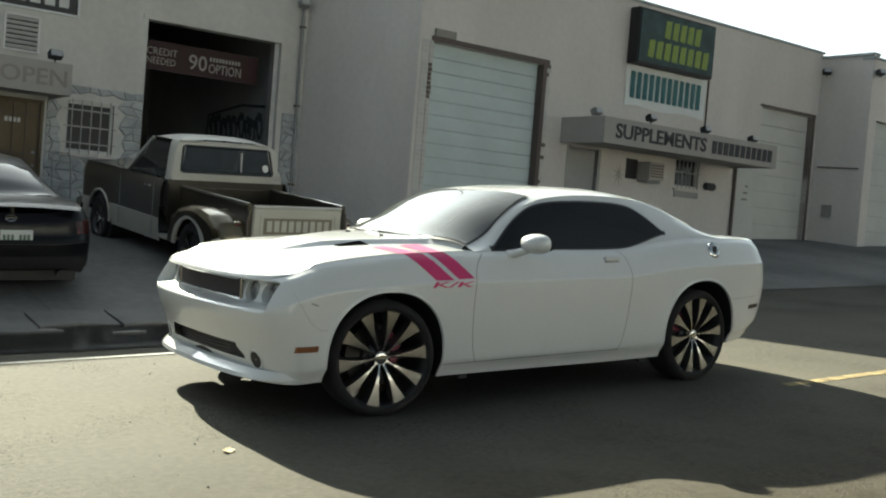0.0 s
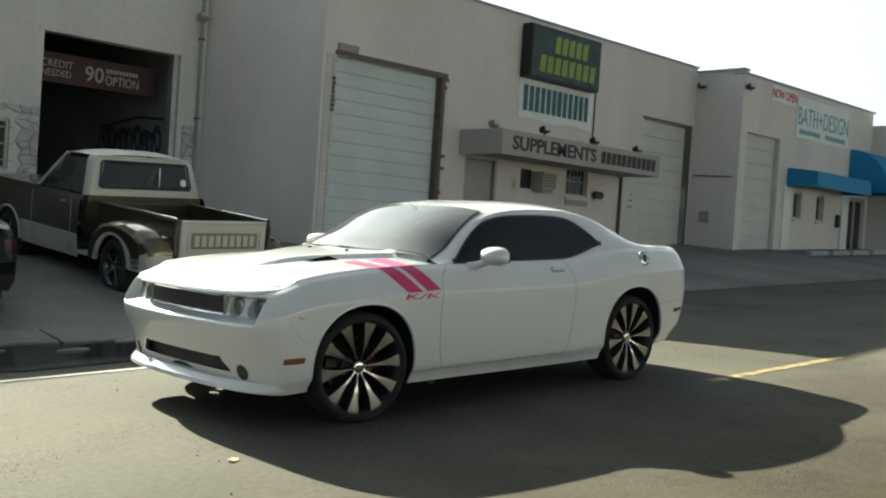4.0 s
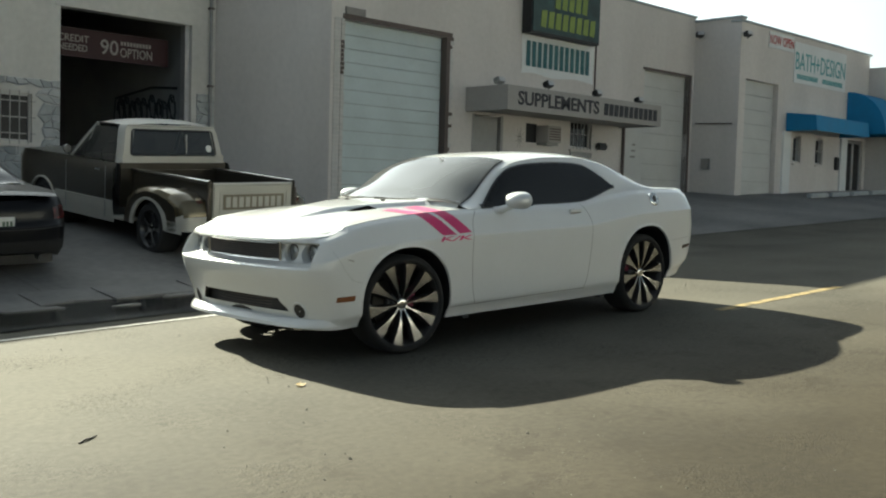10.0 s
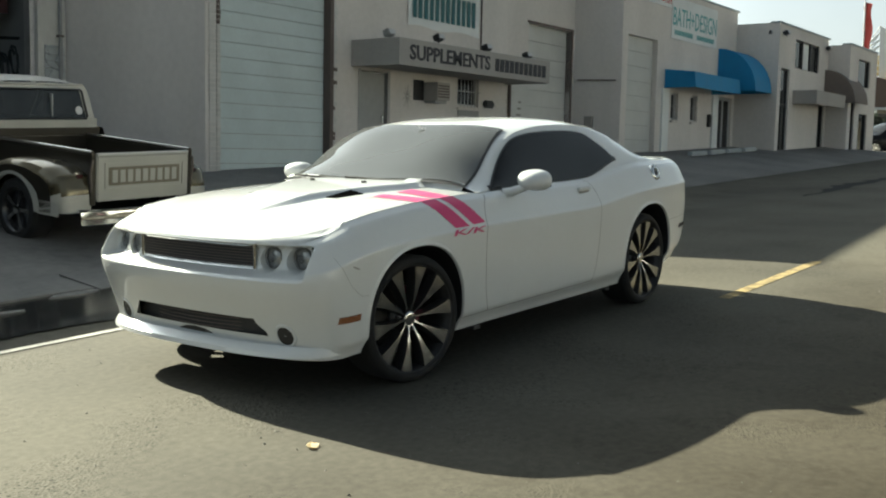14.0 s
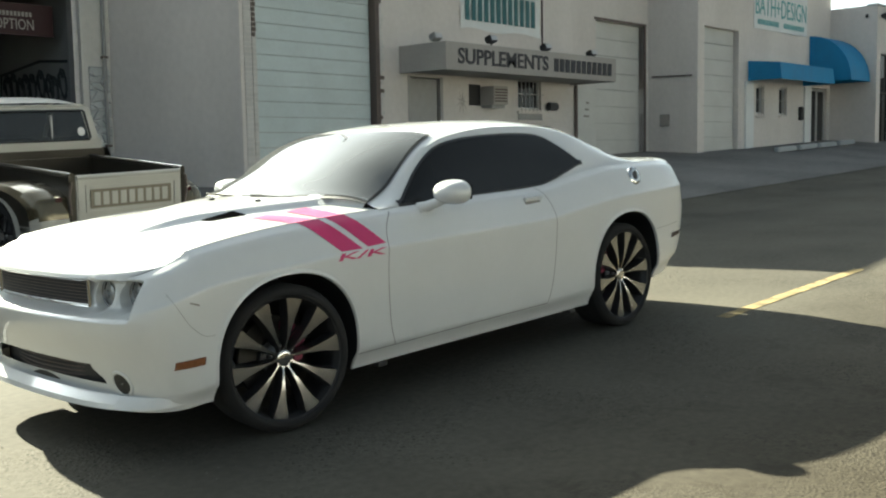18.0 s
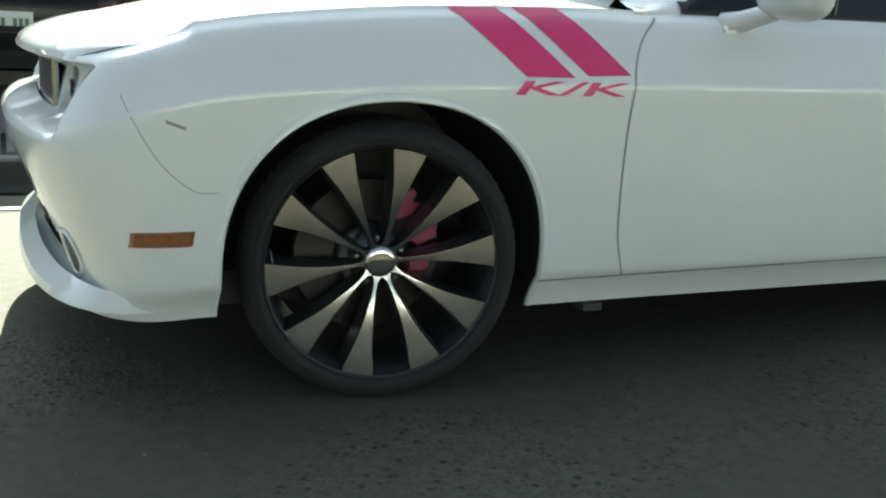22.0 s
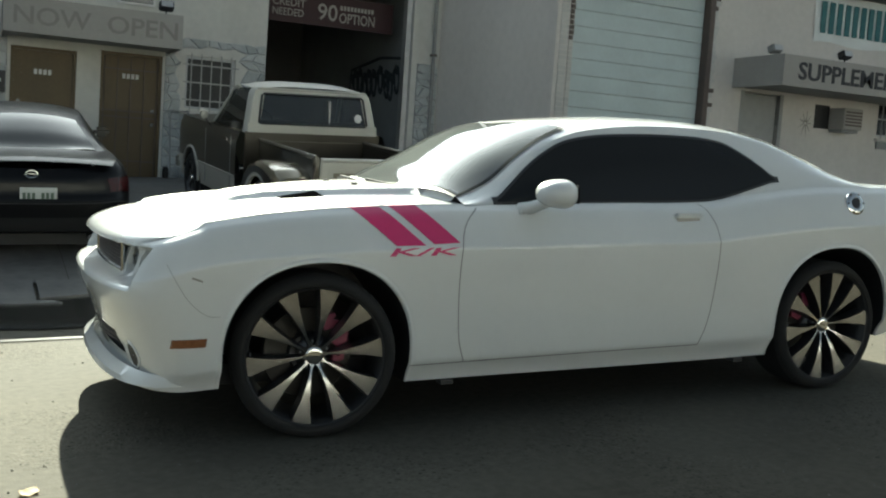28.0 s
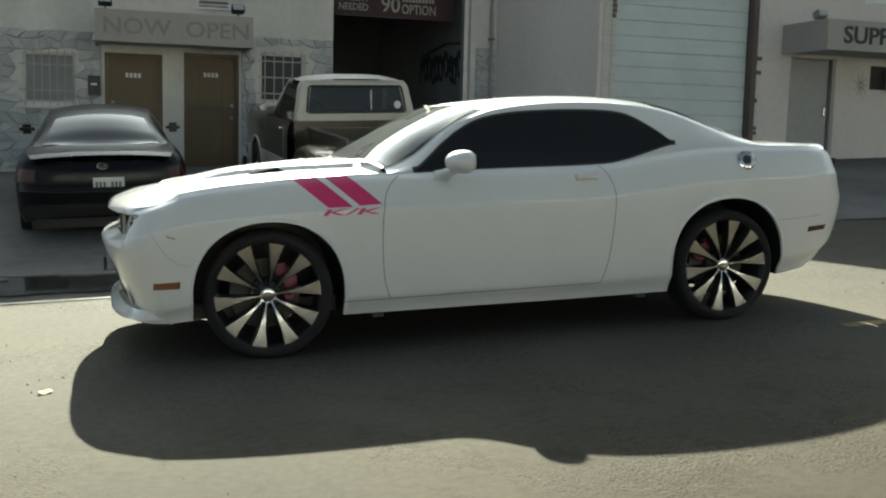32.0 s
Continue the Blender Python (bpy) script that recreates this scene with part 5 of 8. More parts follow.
def body_sheet(keep, name, sgn, mat=M_WHITE, label=""):
    bm = bmesh.new()
    pts = [[contour(q, v) for q in qs] for v in vs_]
    grid, normals = {}, []

    def vert(j, i):
        if (j, i) not in grid:
            x, s, z = pts[j][i]
            grid[j, i] = bm.verts.new((x, CY + sgn * s, z))
            j0, j1, i0, i1 = max(j - 1, 0), min(j + 1, len(vs_) - 1), max(i - 1, 0), min(i + 1, len(qs) - 1)
            a, b = Vector(pts[j][i1]) - Vector(pts[j][i0]), Vector(pts[j1][i]) - Vector(pts[j0][i])
            nv = b.cross(a).normalized()
            normals.append((nv.x, sgn * nv.y, nv.z))
        return grid[j, i]

    for j in range(len(vs_) - 1):
        for i in range(len(qs) - 1):
            c = [pts[a][b] for a, b in ((j, i), (j, i + 1), (j + 1, i + 1), (j + 1, i))]
            mx, ms, mz = (sum(p[k] for p in c) / 4 for k in range(3))
            cut = False
            for arch in (ARCH_F, ARCH_R):
                if ms > 0.6 and arch_f(mx, mz, arch) < 1:
                    cut = True
            if mx < -0.5 and any(math.hypot(ms - ls, mz - LAMP_Z) < LAMP_R + 0.008 for ls in LAMPS):
                cut = True
            if cut or in_intake(mx, ms, mz) or not keep(mx, ms, mz, j, i):
                continue
            bm.faces.new((vert(j, i), vert(j, i + 1), vert(j + 1, i + 1), vert(j + 1, i)))
    # bring the ragged rim of each wheel arch onto its circle
    rim = {v for e in bm.edges if e.is_boundary for v in e.verts}
    for v in rim:
        for arch in (ARCH_F, ARCH_R):
            ax, az = arch[:2]
            d = arch_f(v.co.x, v.co.z, arch)
            if abs(v.co.y - CY) > 0.6 and 0.8 < d < 1.09:
                nx = ax + (v.co.x - ax) / d
                nz = az + (v.co.z - az) / d if v.co.z > az else v.co.z
                v.co.x, v.co.z = nx, nz
                v.co.y = CY + sgn * side_s(nx, nz)
        s = abs(v.co.y - CY)
        if v.co.x < -0.6 and s < intake_end(v.co.z) + 0.04:
            for zi in INTAKE:
                if abs(v.co.z - zi) < 0.02:
                    v.co.z = zi
            if INTAKE[0] <= v.co.z <= INTAKE[1] and abs(s - intake_end(v.co.z)) < 0.05 and not any(abs(v.co.z - zi) < 1e-6 for zi in INTAKE):
                v.co.y = CY + sgn * intake_end(v.co.z)
    ob = part(name, bm, mat, challenger, label, smooth=True)
    if sum(f.normal.dot(Vector(normals[f.vertices[0]])) for f in ob.data.polygons) < 0:
        ob.data.flip_normals()
    ob.data.normals_split_custom_set_from_vertices(normals)
    return ob


for sgn in (-1, 1):
    body_sheet(lambda x, s, z, j, i: x < -0.40 or (x < -0.3 and z < 0.58), "front_bumper", sgn)
    body_sheet(lambda x, s, z, j, i: not (x < -0.40 or (x < -0.3 and z < 0.58)) and x < 0.675, "front_wing", sgn)
    body_sheet(lambda x, s, z, j, i: 0.675 <= x < 2.10 and j >= 6, "door", sgn)
    body_sheet(lambda x, s, z, j, i: 0.675 <= x < 2.10 and j < 6, "sill", sgn)
    body_sheet(lambda x, s, z, j, i: x >= 2.10, "rear_quarter", sgn)


def arch_lip(arch, sgn):
    """The rolled edge and the dark liner of a wheel arch."""
    ax, az, wa, wb = arch
    path = [(ax + wa, z) for z in steps(low(ax + wa), az, 6)]
    for k in range(1, 48):
        a = math.pi * k / 48
        c, s = math.cos(a), math.sin(a)
        path.append((ax + wa * math.copysign(abs(c) ** (2 / 2.2), c), az + wb * s ** (2 / 2.2)))
    path += [(ax - wa, z) for z in steps(az, low(ax - wa), 6)]
    rows, liner = [], []
    for x, z in path:
        k = max(0.0, min(1.0, (z - az) / (0.6 * wb)))
        k = k * k * (3 - 2 * k)
        so = side_s(x, z)
        dx, dz = (x - ax), max(0.0, z - az)
        far_x, far_z = x + dx * 0.045, z + dz * 0.055
        rows.append([(far_x, CY + sgn * (side_s(far_x, far_z) - 0.001), far_z), (x + dx * 0.03, CY + sgn * (side_s(x + dx * 0.03, z + dz * 0.03) + 0.002 + 0.004 * k), z + dz * 0.03), (x + dx * 0.012, CY + sgn * (so + 0.003 + 0.003 * k), z + dz * 0.008), (x, CY + sgn * (so - 0.003), z), (x, CY + sgn * (so - 0.014), z)])
        liner.append([(x, CY + sgn * (so - 0.012), z), (x, CY + sgn * 0.5, z)])
    part("wheel_arch_lip", bm_grid(rows), M_WHITE, challenger, smooth=True)
    bm = bm_grid(liner)
    bm.faces.new([bm.verts.new((x, CY + sgn * 0.5, z)) for x, z in path])
    part("wheel_arch_liner", bm, M_TRIM, challenger)


for sgn in (-1, 1):
    for arch in (ARCH_F, ARCH_R):
        arch_lip(arch, sgn)

# bonnet: the top skin between the two crests, with a raised centre and two scoops
# height of the bonnet's middle line by the distance behind its front lip
HOODC = [(0.0, 0.826), (0.008, 0.842), (0.025, 0.858), (0.06, 0.874), (0.13, 0.897), (0.26, 0.926), (0.4, 0.952), (0.58, 0.98), (0.75, 1.003), (1.04, 1.028), (1.33, 1.045), (1.58, 1.05)]


EDGE = [contour(q, 1.0) for q in steps(0.0, 0.48, 240)]


def edge_at(x):
    """Half width and height of the bonnet's outer edge."""
    if x <= EDGE[0][0]:
        return EDGE[0][1], EDGE[0][2]
    for a, b in zip(EDGE, EDGE[1:]):
        if a[0] <= x <= b[0]:
            t = (x - a[0]) / max(1e-9, b[0] - a[0])
            return a[1] + (b[1] - a[1]) * t, a[2] + (b[2] - a[2]) * t
    return EDGE[-1][1], EDGE[-1][2]


LIP = [p for p in EDGE if p[1] <= 0.82]
LIP_END = LIP[-1]


def lip_x(s):
    """Where the bonnet's front lip stands at a half width."""
    for a, b in zip(LIP, LIP[1:]):
        if s <= b[1]:
            return a[0] + (b[0] - a[0]) * (s - a[1]) / max(1e-9, b[1] - a[1])
    return LIP_END[0]


def hood_edge(x):
    return edge_at(x) if x > LIP_END[0] else (LIP_END[1], LIP_END[2])


def hood_z(x, s):
    se, e = hood_edge(x)
    d = max(0.0, x - lip_x(min(s, se)))
    c = curve_through(HOODC, d)
    c = max(c, e) if d > 0.1 else c
    u = min(1.0, s / se)
    k = max(0.0, min(1.0, (x - LIP_END[0] + 0.06) / 0.2))
    z = c + (e - c) * u**3 * max(k * k * (3 - 2 * k), u**12)
    # raised centre panel with soft shoulders
    w = curve_through([(-0.66, 0.14), (-0.3, 0.205), (0.0, 0.262), (0.2, 0.35), (0.4, 0.44), (0.6, 0.50)], x)
    rise = 0.032 * max(0.0, min(1.0, (x + 0.66) / 0.6))
    k = max(0.0, min(1.0, (w + 0.02 - s) / 0.045))
    return z + rise * k * k * (3 - 2 * k) - 0.005 * max(0.0, min(1.0, (x + 0.5) / 0.5))


rows = []
for i in range(91):
    u = (i / 90) ** 2.0
    row = []
    for j in range(-52, 53):
        w = j / 52
        a = abs(w) ** 0.8
        xl = lip_x(a * LIP_END[1])
        x = xl + (0.635 + 0.10 * a**2 - xl) * u
        s = a * hood_edge(x)[0]
        row.append((x, CY + math.copysign(s, w), hood_z(x, s)))
    rows.append(row)
hood = part("bonnet", bm_grid(rows), M_WHITE, challenger, smooth=True)
for sgn in (-1, 1):
    rows = []
    for x in steps(-0.74, 0.58, 40):
        se = edge_at(x)[0] - 0.045 - 0.03 * max(0, -x - 0.3)
        rows.append([(x, CY + sgn * (se + e), hood_z(x, se + e) + 0.0015) for e in (-0.003, 0.003)])
    part("panel_gap", bm_grid(rows), M_SEAM, challenger)
# scoops: flat black plates on the bonnet's shoulders, painting the slots' shade
for sgn in (-1, 1):
    bm = bmesh.new()
    o = [(0.0, 0.285), (0.005, 0.365), (0.195, 0.405), (0.17, 0.33)]
    top = [bm.verts.new((x, CY + sgn * s, hood_z(x, s) + 0.004)) for x, s in o]
    low_v = [bm.verts.new((x, CY + sgn * s, hood_z(x, s) - 0.02)) for x, s in o]
    bm.faces.new(top)
    for k in range(4):
        bm.faces.new((top[k], low_v[k], low_v[(k + 1) % 4], top[(k + 1) % 4]))
    part("bonnet_scoop", bm, M_VOID, challenger, "bonnet scoop slot, its shade painted black")
for s in (-0.22, 0.22):
    part("washer_jet", bm_box(0.40, CY + s - 0.012, hood_z(0.4, 0.22) - 0.003, 0.43, CY + s + 0.012, hood_z(0.4, 0.22) + 0.012, 0.004), M_TRIM, challenger)

# front face: recessed panel with grille and four round lamps
def nose_at(s, z):
    """How far forward the nose's skin stands at a half width and height."""
    best = (9.0, 0.0)
    for q in steps(0.0, 0.26, 200):
        xa = nose_xa(q)
        x, ss, zz = contour(q, (z - low(xa)) / (crest(xa) - low(xa)))
        best = min(best, (abs(ss - s), x))
    return best[1]


grille = part("grille", bm_grid([[(nose_at(0.45 * abs(j) / 8, 0.75) - 0.012, CY + 0.45 * j / 8, z) for j in range(-8, 9)] for z in (0.686, 0.75, 0.808)]), M_TRIM, challenger, "black mesh grille in a chrome surround")
for k in range(8):
    part("grille_bar", bm_tube([(nose_at(0.45 * abs(j) / 8, 0.75) - 0.014, CY + 0.445 * j / 8, 0.692 + 0.0152 * k) for j in range(-8, 9)], 0.0022, 4), M_DARKSTEEL, grille)
loop = [(0.46 * j / 8, 0.684) for j in range(-8, 9)] + [(0.46 * j / 8, 0.811) for j in range(8, -9, -1)] + [(-0.46, 0.684)]
part("grille_surround", bm_tube([(nose_at(abs(y), 0.75) - 0.016, CY + y, z) for y, z in loop], 0.009, 6), M_CHROME, challenger)
for sgn in (-1, 1):
    for s in LAMPS:
        r = LAMP_R
        deep = nose_at(s + r * 0.8, 0.748) + 0.012
        rows = []
        for k in range(37):
            a = radians(10 * k)
            row = []
            for rr in (r + 0.026, r + 0.012, r + 0.002):
                ss, zz = s + rr * math.cos(a), LAMP_Z + rr * math.sin(a)
                row.append((nose_at(ss, zz) - (0.001 if rr > r + 0.02 else 0.004), CY + sgn * ss, zz))
            ss, zz = s + r * 0.97 * math.cos(a), LAMP_Z + r * 0.97 * math.sin(a)
            row.append((max(deep + 0.006, row[-1][0] + 0.008), CY + sgn * ss, zz))
            rows.append(row)
        part("headlamp_bezel", bm_grid(rows), M_WHITE, challenger, smooth=True)
        at = Matrix.Translation((deep, CY + sgn * s, LAMP_Z)) @ pose(0, 0, 0, 0, 0, -90)
        hl = part("headlamp", bm_spin([(0.0, -0.012), (r * 0.5, -0.007), (r * 0.85, 0.0), (r * 1.02, 0.012)], 32), M_LAMP, challenger, "round clear headlamp", smooth=True)
        hl.matrix_local = at
        part("bulb_cap", bm_cyl(0.018, 0.022, 0.02, 12, pose(0, -0.012, 0, 90)), M_CHROME, hl)
        part("lens_ring", bm_spin([(r - 0.010, -0.006), (r - 0.005, -0.010), (r, 0.004)], 32), M_STEELNUT, hl, smooth=True)
# lower intake, fog lamps, chin
part("lower_intake", bm_grid([[(-0.755 + 0.09 * abs(j / 8) ** 2, CY + 0.60 * j / 8, z) for j in range(-8, 9)] for z in (0.31, 0.38, 0.47)]), M_TRIM, challenger, "black lower air intake mesh")
for k in range(5):
    part("intake_bar", bm_tube([(-0.766 + 0.09 * abs(j / 8) ** 2, CY + 0.5 * j / 8, 0.352 + 0.02 * k) for j in range(-8, 9)], 0.003, 4), M_DARKSTEEL, bpy.data.objects["lower_intake"])
for sgn in (-1, 1):
    rows, face = [], []
    for k in range(25):
        a = radians(15 * k)
        row = []
        for rr, dx in ((0.066, 0.0), (0.06, -0.006), (0.05, -0.005), (0.046, 0.004)):
            ss, zz = 0.655 + rr * math.cos(a), 0.352 + rr * math.sin(a)
            row.append((nose_at(ss, zz) + dx - 0.001, CY + sgn * ss, zz))
        rows.append(row)
    fl = part("fog_lamp", bm_grid(rows), M_WHITE, challenger, "round fog lamp hole", smooth=True)
    bm = bm_grid([[(nose_at(0.655 + rr * math.cos(radians(15 * k)), 0.352 + rr * math.sin(radians(15 * k))) - 0.002, CY + sgn * (0.655 + rr * math.cos(radians(15 * k))), 0.352 + rr * math.sin(radians(15 * k))) for rr in (0.004, 0.025, 0.048)] for k in range(25)])
    part("lens", bm, M_TRIM, fl, smooth=True)
rows = []
for i in range(61):
    q = 0.24 * (1 - i / 60)
    rows.append(q)
chin = []
for sgn in (-1, 1):
    prof = []
    for q in rows:
        x, s, z = contour(q, 0.04)
        f = math.cos(q / 0.24 * math.pi / 2)
        prof.append([(x - 0.0, CY + sgn * s, z + 0.045), (x - 0.045 * f, CY + sgn * s * (1 + 0.015 * f), z + 0.012), (x - 0.05 * f, CY + sgn * s * (1 + 0.018 * f), z - 0.012 * f), (x + 0.1 * f, CY + sgn * s * (0.98 - 0.08 * f), z - 0.018 * f)])
    part("chin_spoiler", bm_grid(prof), M_WHITE, challenger, smooth=True)
# underside
part("underbody", bm_box(-0.6, CY - 0.70, 0.21, 3.4, CY + 0.70, 0.3), M_TRIM, challenger)

# greenhouse: roof, pillars and glass
ROOFC = [(0.60, 1.055), (0.80, 1.165), (1.0, 1.27), (1.2, 1.365), (1.35, 1.415), (1.5, 1.44), (1.75, 1.462), (2.0, 1.468), (2.25, 1.462), (2.5, 1.44), (2.75, 1.395), (3.0, 1.31), (3.2, 1.225), (3.36, 1.15)]
EDGEZ = [(0.75, 1.02), (0.9, 1.075), (1.05, 1.19), (1.2, 1.285), (1.35, 1.345), (1.5, 1.378), (1.75, 1.405), (2.0, 1.412), (2.25, 1.405), (2.5, 1.375), (2.7, 1.325), (2.9, 1.25), (3.1, 1.175), (3.3, 1.13), (3.4, 1.12)]
EDGES = [(0.75, 0.815), (1.0, 0.745), (1.3, 0.69), (1.6, 0.67), (2.0, 0.665), (2.4, 0.67), (2.8, 0.705), (3.1, 0.745), (3.4, 0.785)]
SHOULDER = [(0.6, 0.86), (1.0, 0.845), (1.6, 0.835), (2.2, 0.845), (2.6, 0.845), (3.0, 0.835), (3.4, 0.815)]


def house(x, p):
    """A point of the roof and its flank: p from 0 at the belt through 0.5 at the roof's edge to 1 on the middle line."""
    zb = crest(x) - 0.01
    ze, se = max(curve_through(EDGEZ, x), zb + 0.004), curve_through(EDGES, x)
    zc = max(curve_through(ROOFC, x), ze)
    sb = curve_through(SHOULDER, x)
    if p < 0.5:
        u = p / 0.5
        s = sb + (se - sb) * u + 0.018 * math.sin(math.pi * u)
        z = zb + (ze - zb) * u
    else:
        u = (p - 0.5) / 0.5
        a = u * math.pi / 2
        s = se * (1 - u) ** 0.9 if u < 1 else 0.0
        z = ze + (zc - ze) * (1 - (1 - u) ** 3.2)
    return s, z


ps = steps(0, 0.44, 8) + [0.47, 0.5, 0.53, 0.57] + steps(0.62, 1.0, 10)
xs_h = steps(0.72, 3.40, 96)
for sgn in (-1, 1):
    bm = bm_grid([[(x, CY + sgn * house(x, p)[0], house(x, p)[1]) for p in ps] for x in xs_h])
    part("roof", bm, M_WHITE, challenger, smooth=True)


def flank_s(x, z):
    """Half width of the roof's flank at a height."""
    zb = crest(x) - 0.01
    ze = max(curve_through(EDGEZ, x), zb + 0.004)
    u = max(0.0, min(1.0, (z - zb) / (ze - zb)))
    sb, se = curve_through(SHOULDER, x), curve_through(EDGES, x)
    return sb + (se - sb) * u + 0.018 * math.sin(math.pi * u)


WIN_TOP = [(0.90, 1.03), (0.98, 1.085), (1.08, 1.165), (1.2, 1.245), (1.33, 1.305), (1.5, 1.338), (1.7, 1.352), (1.95, 1.357), (2.2, 1.348), (2.33, 1.325), (2.42, 1.28), (2.52, 1.215), (2.60, 1.155)]
WIN_LOW = [(0.90, 1.022), (1.5, 1.028), (2.05, 1.04), (2.18, 1.05), (2.3, 1.075), (2.45, 1.115), (2.60, 1.15)]


def window_sheet(x0, x1, off, grow):
    rows = []
    for i in range(61):
        x = x0 + (x1 - x0) * i / 60
        xa = min(max(x, 0.90), 2.60)
        a, b = curve_through(WIN_LOW, xa) - grow, curve_through(WIN_TOP, xa) + grow
        rows.append([(x, a + (b - a) * k / 8) for k in range(9)])
    return rows


for sgn in (-1, 1):
    rows = window_sheet(0.90, 2.60, 0, 0)
    part("side_window", bm_grid([[(x, CY + sgn * (flank_s(x, z) + 0.007), z) for x, z in r] for r in rows]), M_TINT, challenger, "black tinted side window", smooth=True)
    rows = window_sheet(0.875, 2.625, 0, 0.013)
    part("window_seal", bm_grid([[(x, CY + sgn * (flank_s(x, z) + 0.004), z) for x, z in r] for r in rows]), M_TRIM, challenger, smooth=True)

# windscreen and rear window: sheets lying on the roof's skin
def screen(x_low, x_top, s_low, s_top, off, bow):
    rows = []
    for i in range(25):
        u = i / 24
        row = []
        for j in range(-16, 17):
            w = j / 16
            xm = x_low + (x_top - x_low) * u
            s = abs(w) * (s_low + (s_top - s_low) * u)
            x = xm + bow * (w * w) * (1 - 0.3 * u)
            ze, se = max(curve_through(EDGEZ, x), crest(x)), curve_through(EDGES, x)
            zc = max(curve_through(ROOFC, x), ze)
            k = min(1.0, (s / se))
            z = ze + (zc - ze) * (1 - k ** (3.2 / 0.9))
            row.append((x, CY + math.copysign(s, w), z + off))
        rows.append(row)
    return rows


part("windscreen", bm_grid(screen(0.63, 1.30, 0.76, 0.603, 0.012, 0.095)), M_SHIELD, challenger, "tinted windscreen with a dark upper band", smooth=True)
part("windscreen_seal", bm_grid(screen(0.605, 1.325, 0.777, 0.617, 0.007, 0.095)), M_TRIM, challenger, smooth=True)
# white scuttle between the bonnet's corners and the screen's foot
foot = screen(0.63, 1.30, 0.76, 0.603, 0.016, 0.095)[0]
for sgn in (-1, 1):
    rows = []
    for x, y, z in foot:
        if sgn * (y - CY) > 0.36:
            rows.append([(x - 0.07, y, hood_z(x - 0.07, abs(y - CY)) - 0.001), (x - 0.03, y, hood_z(0.6, abs(y - CY)) + 0.003), (x + 0.012, y, z)])
    part("scuttle", bm_grid(rows), M_WHITE, challenger, smooth=True)
part("rear_window", bm_grid(screen(3.27, 2.66, 0.645, 0.585, 0.008, -0.12)), M_TINT, challenger, "black tinted rear window", smooth=True)
sticker = part("screen_sticker", bm_box(-0.035, -0.012, 0, 0.035, 0.012, 0.002), M_WHITEINK, challenger)
sticker.matrix_local = Matrix.Translation((1.215, CY - 0.05, 1.398)) @ pose(0, 0, 0, 0, -25, 90)
for s0, sgn in ((0.1, 1), (-0.38, 1)):
    pts = [(0.60 + 0.07 * (abs(s0 + 0.48 * t) ** 2), CY + s0 + 0.48 * t, 1.064 + 0.028 * t - 0.01 * t * t) for t in steps(0, 1, 8)]
    part("wiper", bm_tube(pts, 0.007, 5), M_RUBBER, challenger, "black windscreen wiper")
part("cowl", bm_grid([[(0.60 + 0.08 * (j / 10) ** 2 + dx, CY + 0.42 * j / 10, hood_z(0.6, abs(0.42 * j / 10)) + dz) for j in range(-10, 11)] for dx, dz in ((0.01, 0.003), (0.035, 0.004), (0.09, 0.02))]), M_TRIM, challenger, smooth=True)
# seats and dashboard behind the windscreen
part("dashboard", bm_box(0.78, CY - 0.66, 0.9, 1.12, CY + 0.66, 1.09, 0.04), M_INSIDE, challenger)
wheel_s = part("steering_wheel", bm_tube([(1.24 - 0.06 * math.sin(a), CY - 0.36 + 0.18 * math.cos(a), 1.06 + 0.16 * math.sin(a)) for a in steps(0, 2 * math.pi, 24)], 0.016, 6), M_TRIM, challenger)
for s in (-0.36, 0.36):
    part("seat_back", bm_box(1.78, CY + s - 0.24, 0.6, 1.98, CY + s + 0.24, 1.16, 0.05), M_INSIDE, challenger)
    part("head_rest", bm_box(1.84, CY + s - 0.12, 1.18, 1.94, CY + s + 0.12, 1.33, 0.04), M_INSIDE, challenger)

# boot lid with ducktail spoiler, rear lamps
rows = []
for i in range(25):
    u = i / 24
    x = 3.22 + 0.60 * u
    row = []
    for j in range(-14, 15):
        w = j / 14
        s = abs(w) * (side_s(min(x, 3.7), crest(min(x, 3.7))) - 0.02) * (1 - 0.08 * u * u)
        z = max(crest(x) - 0.004, crest(x) + 0.012 + 0.018 * (1 - w * w))
        if abs(w) > 0.97:
            z = crest(x) - 0.004
        row.append((x + 0.05 * (1 - w * w) * u, CY + math.copysign(s, w), z))
    rows.append(row)
part("boot_lid", bm_grid(rows), M_WHITE, challenger, smooth=True)
rows = []
for j in range(-16, 17):
    w = j / 16
    y = CY + 0.80 * w
    b = 0.14 * (1 - w**4)
    dip = 0.035 * max(0.0, (abs(w) - 0.8) / 0.2) ** 2
    rows.append([(3.50 + b, y, 1.108 - dip), (3.66 + b, y, 1.117 - dip), (3.76 + b, y, 1.122 - dip), (3.785 + b, y, 1.116 - dip), (3.785 + b, y, 1.095 - dip), (3.78 + b, y, 1.06), (3.80 + b, y, 1.0)])
part("spoiler", bm_grid(rows), M_WHITE, challenger, "white ducktail spoiler on the boot", smooth=True)
part("rear_lamp_bar", bm_grid([[(3.965 + 0.03 * (1 - (j / 12) ** 2), CY + 0.70 * j / 12, z) for j in range(-12, 13)] for z in (0.88, 0.95, 1.02)]), M_REDLAMP, challenger, "dark red full-width rear lamp")

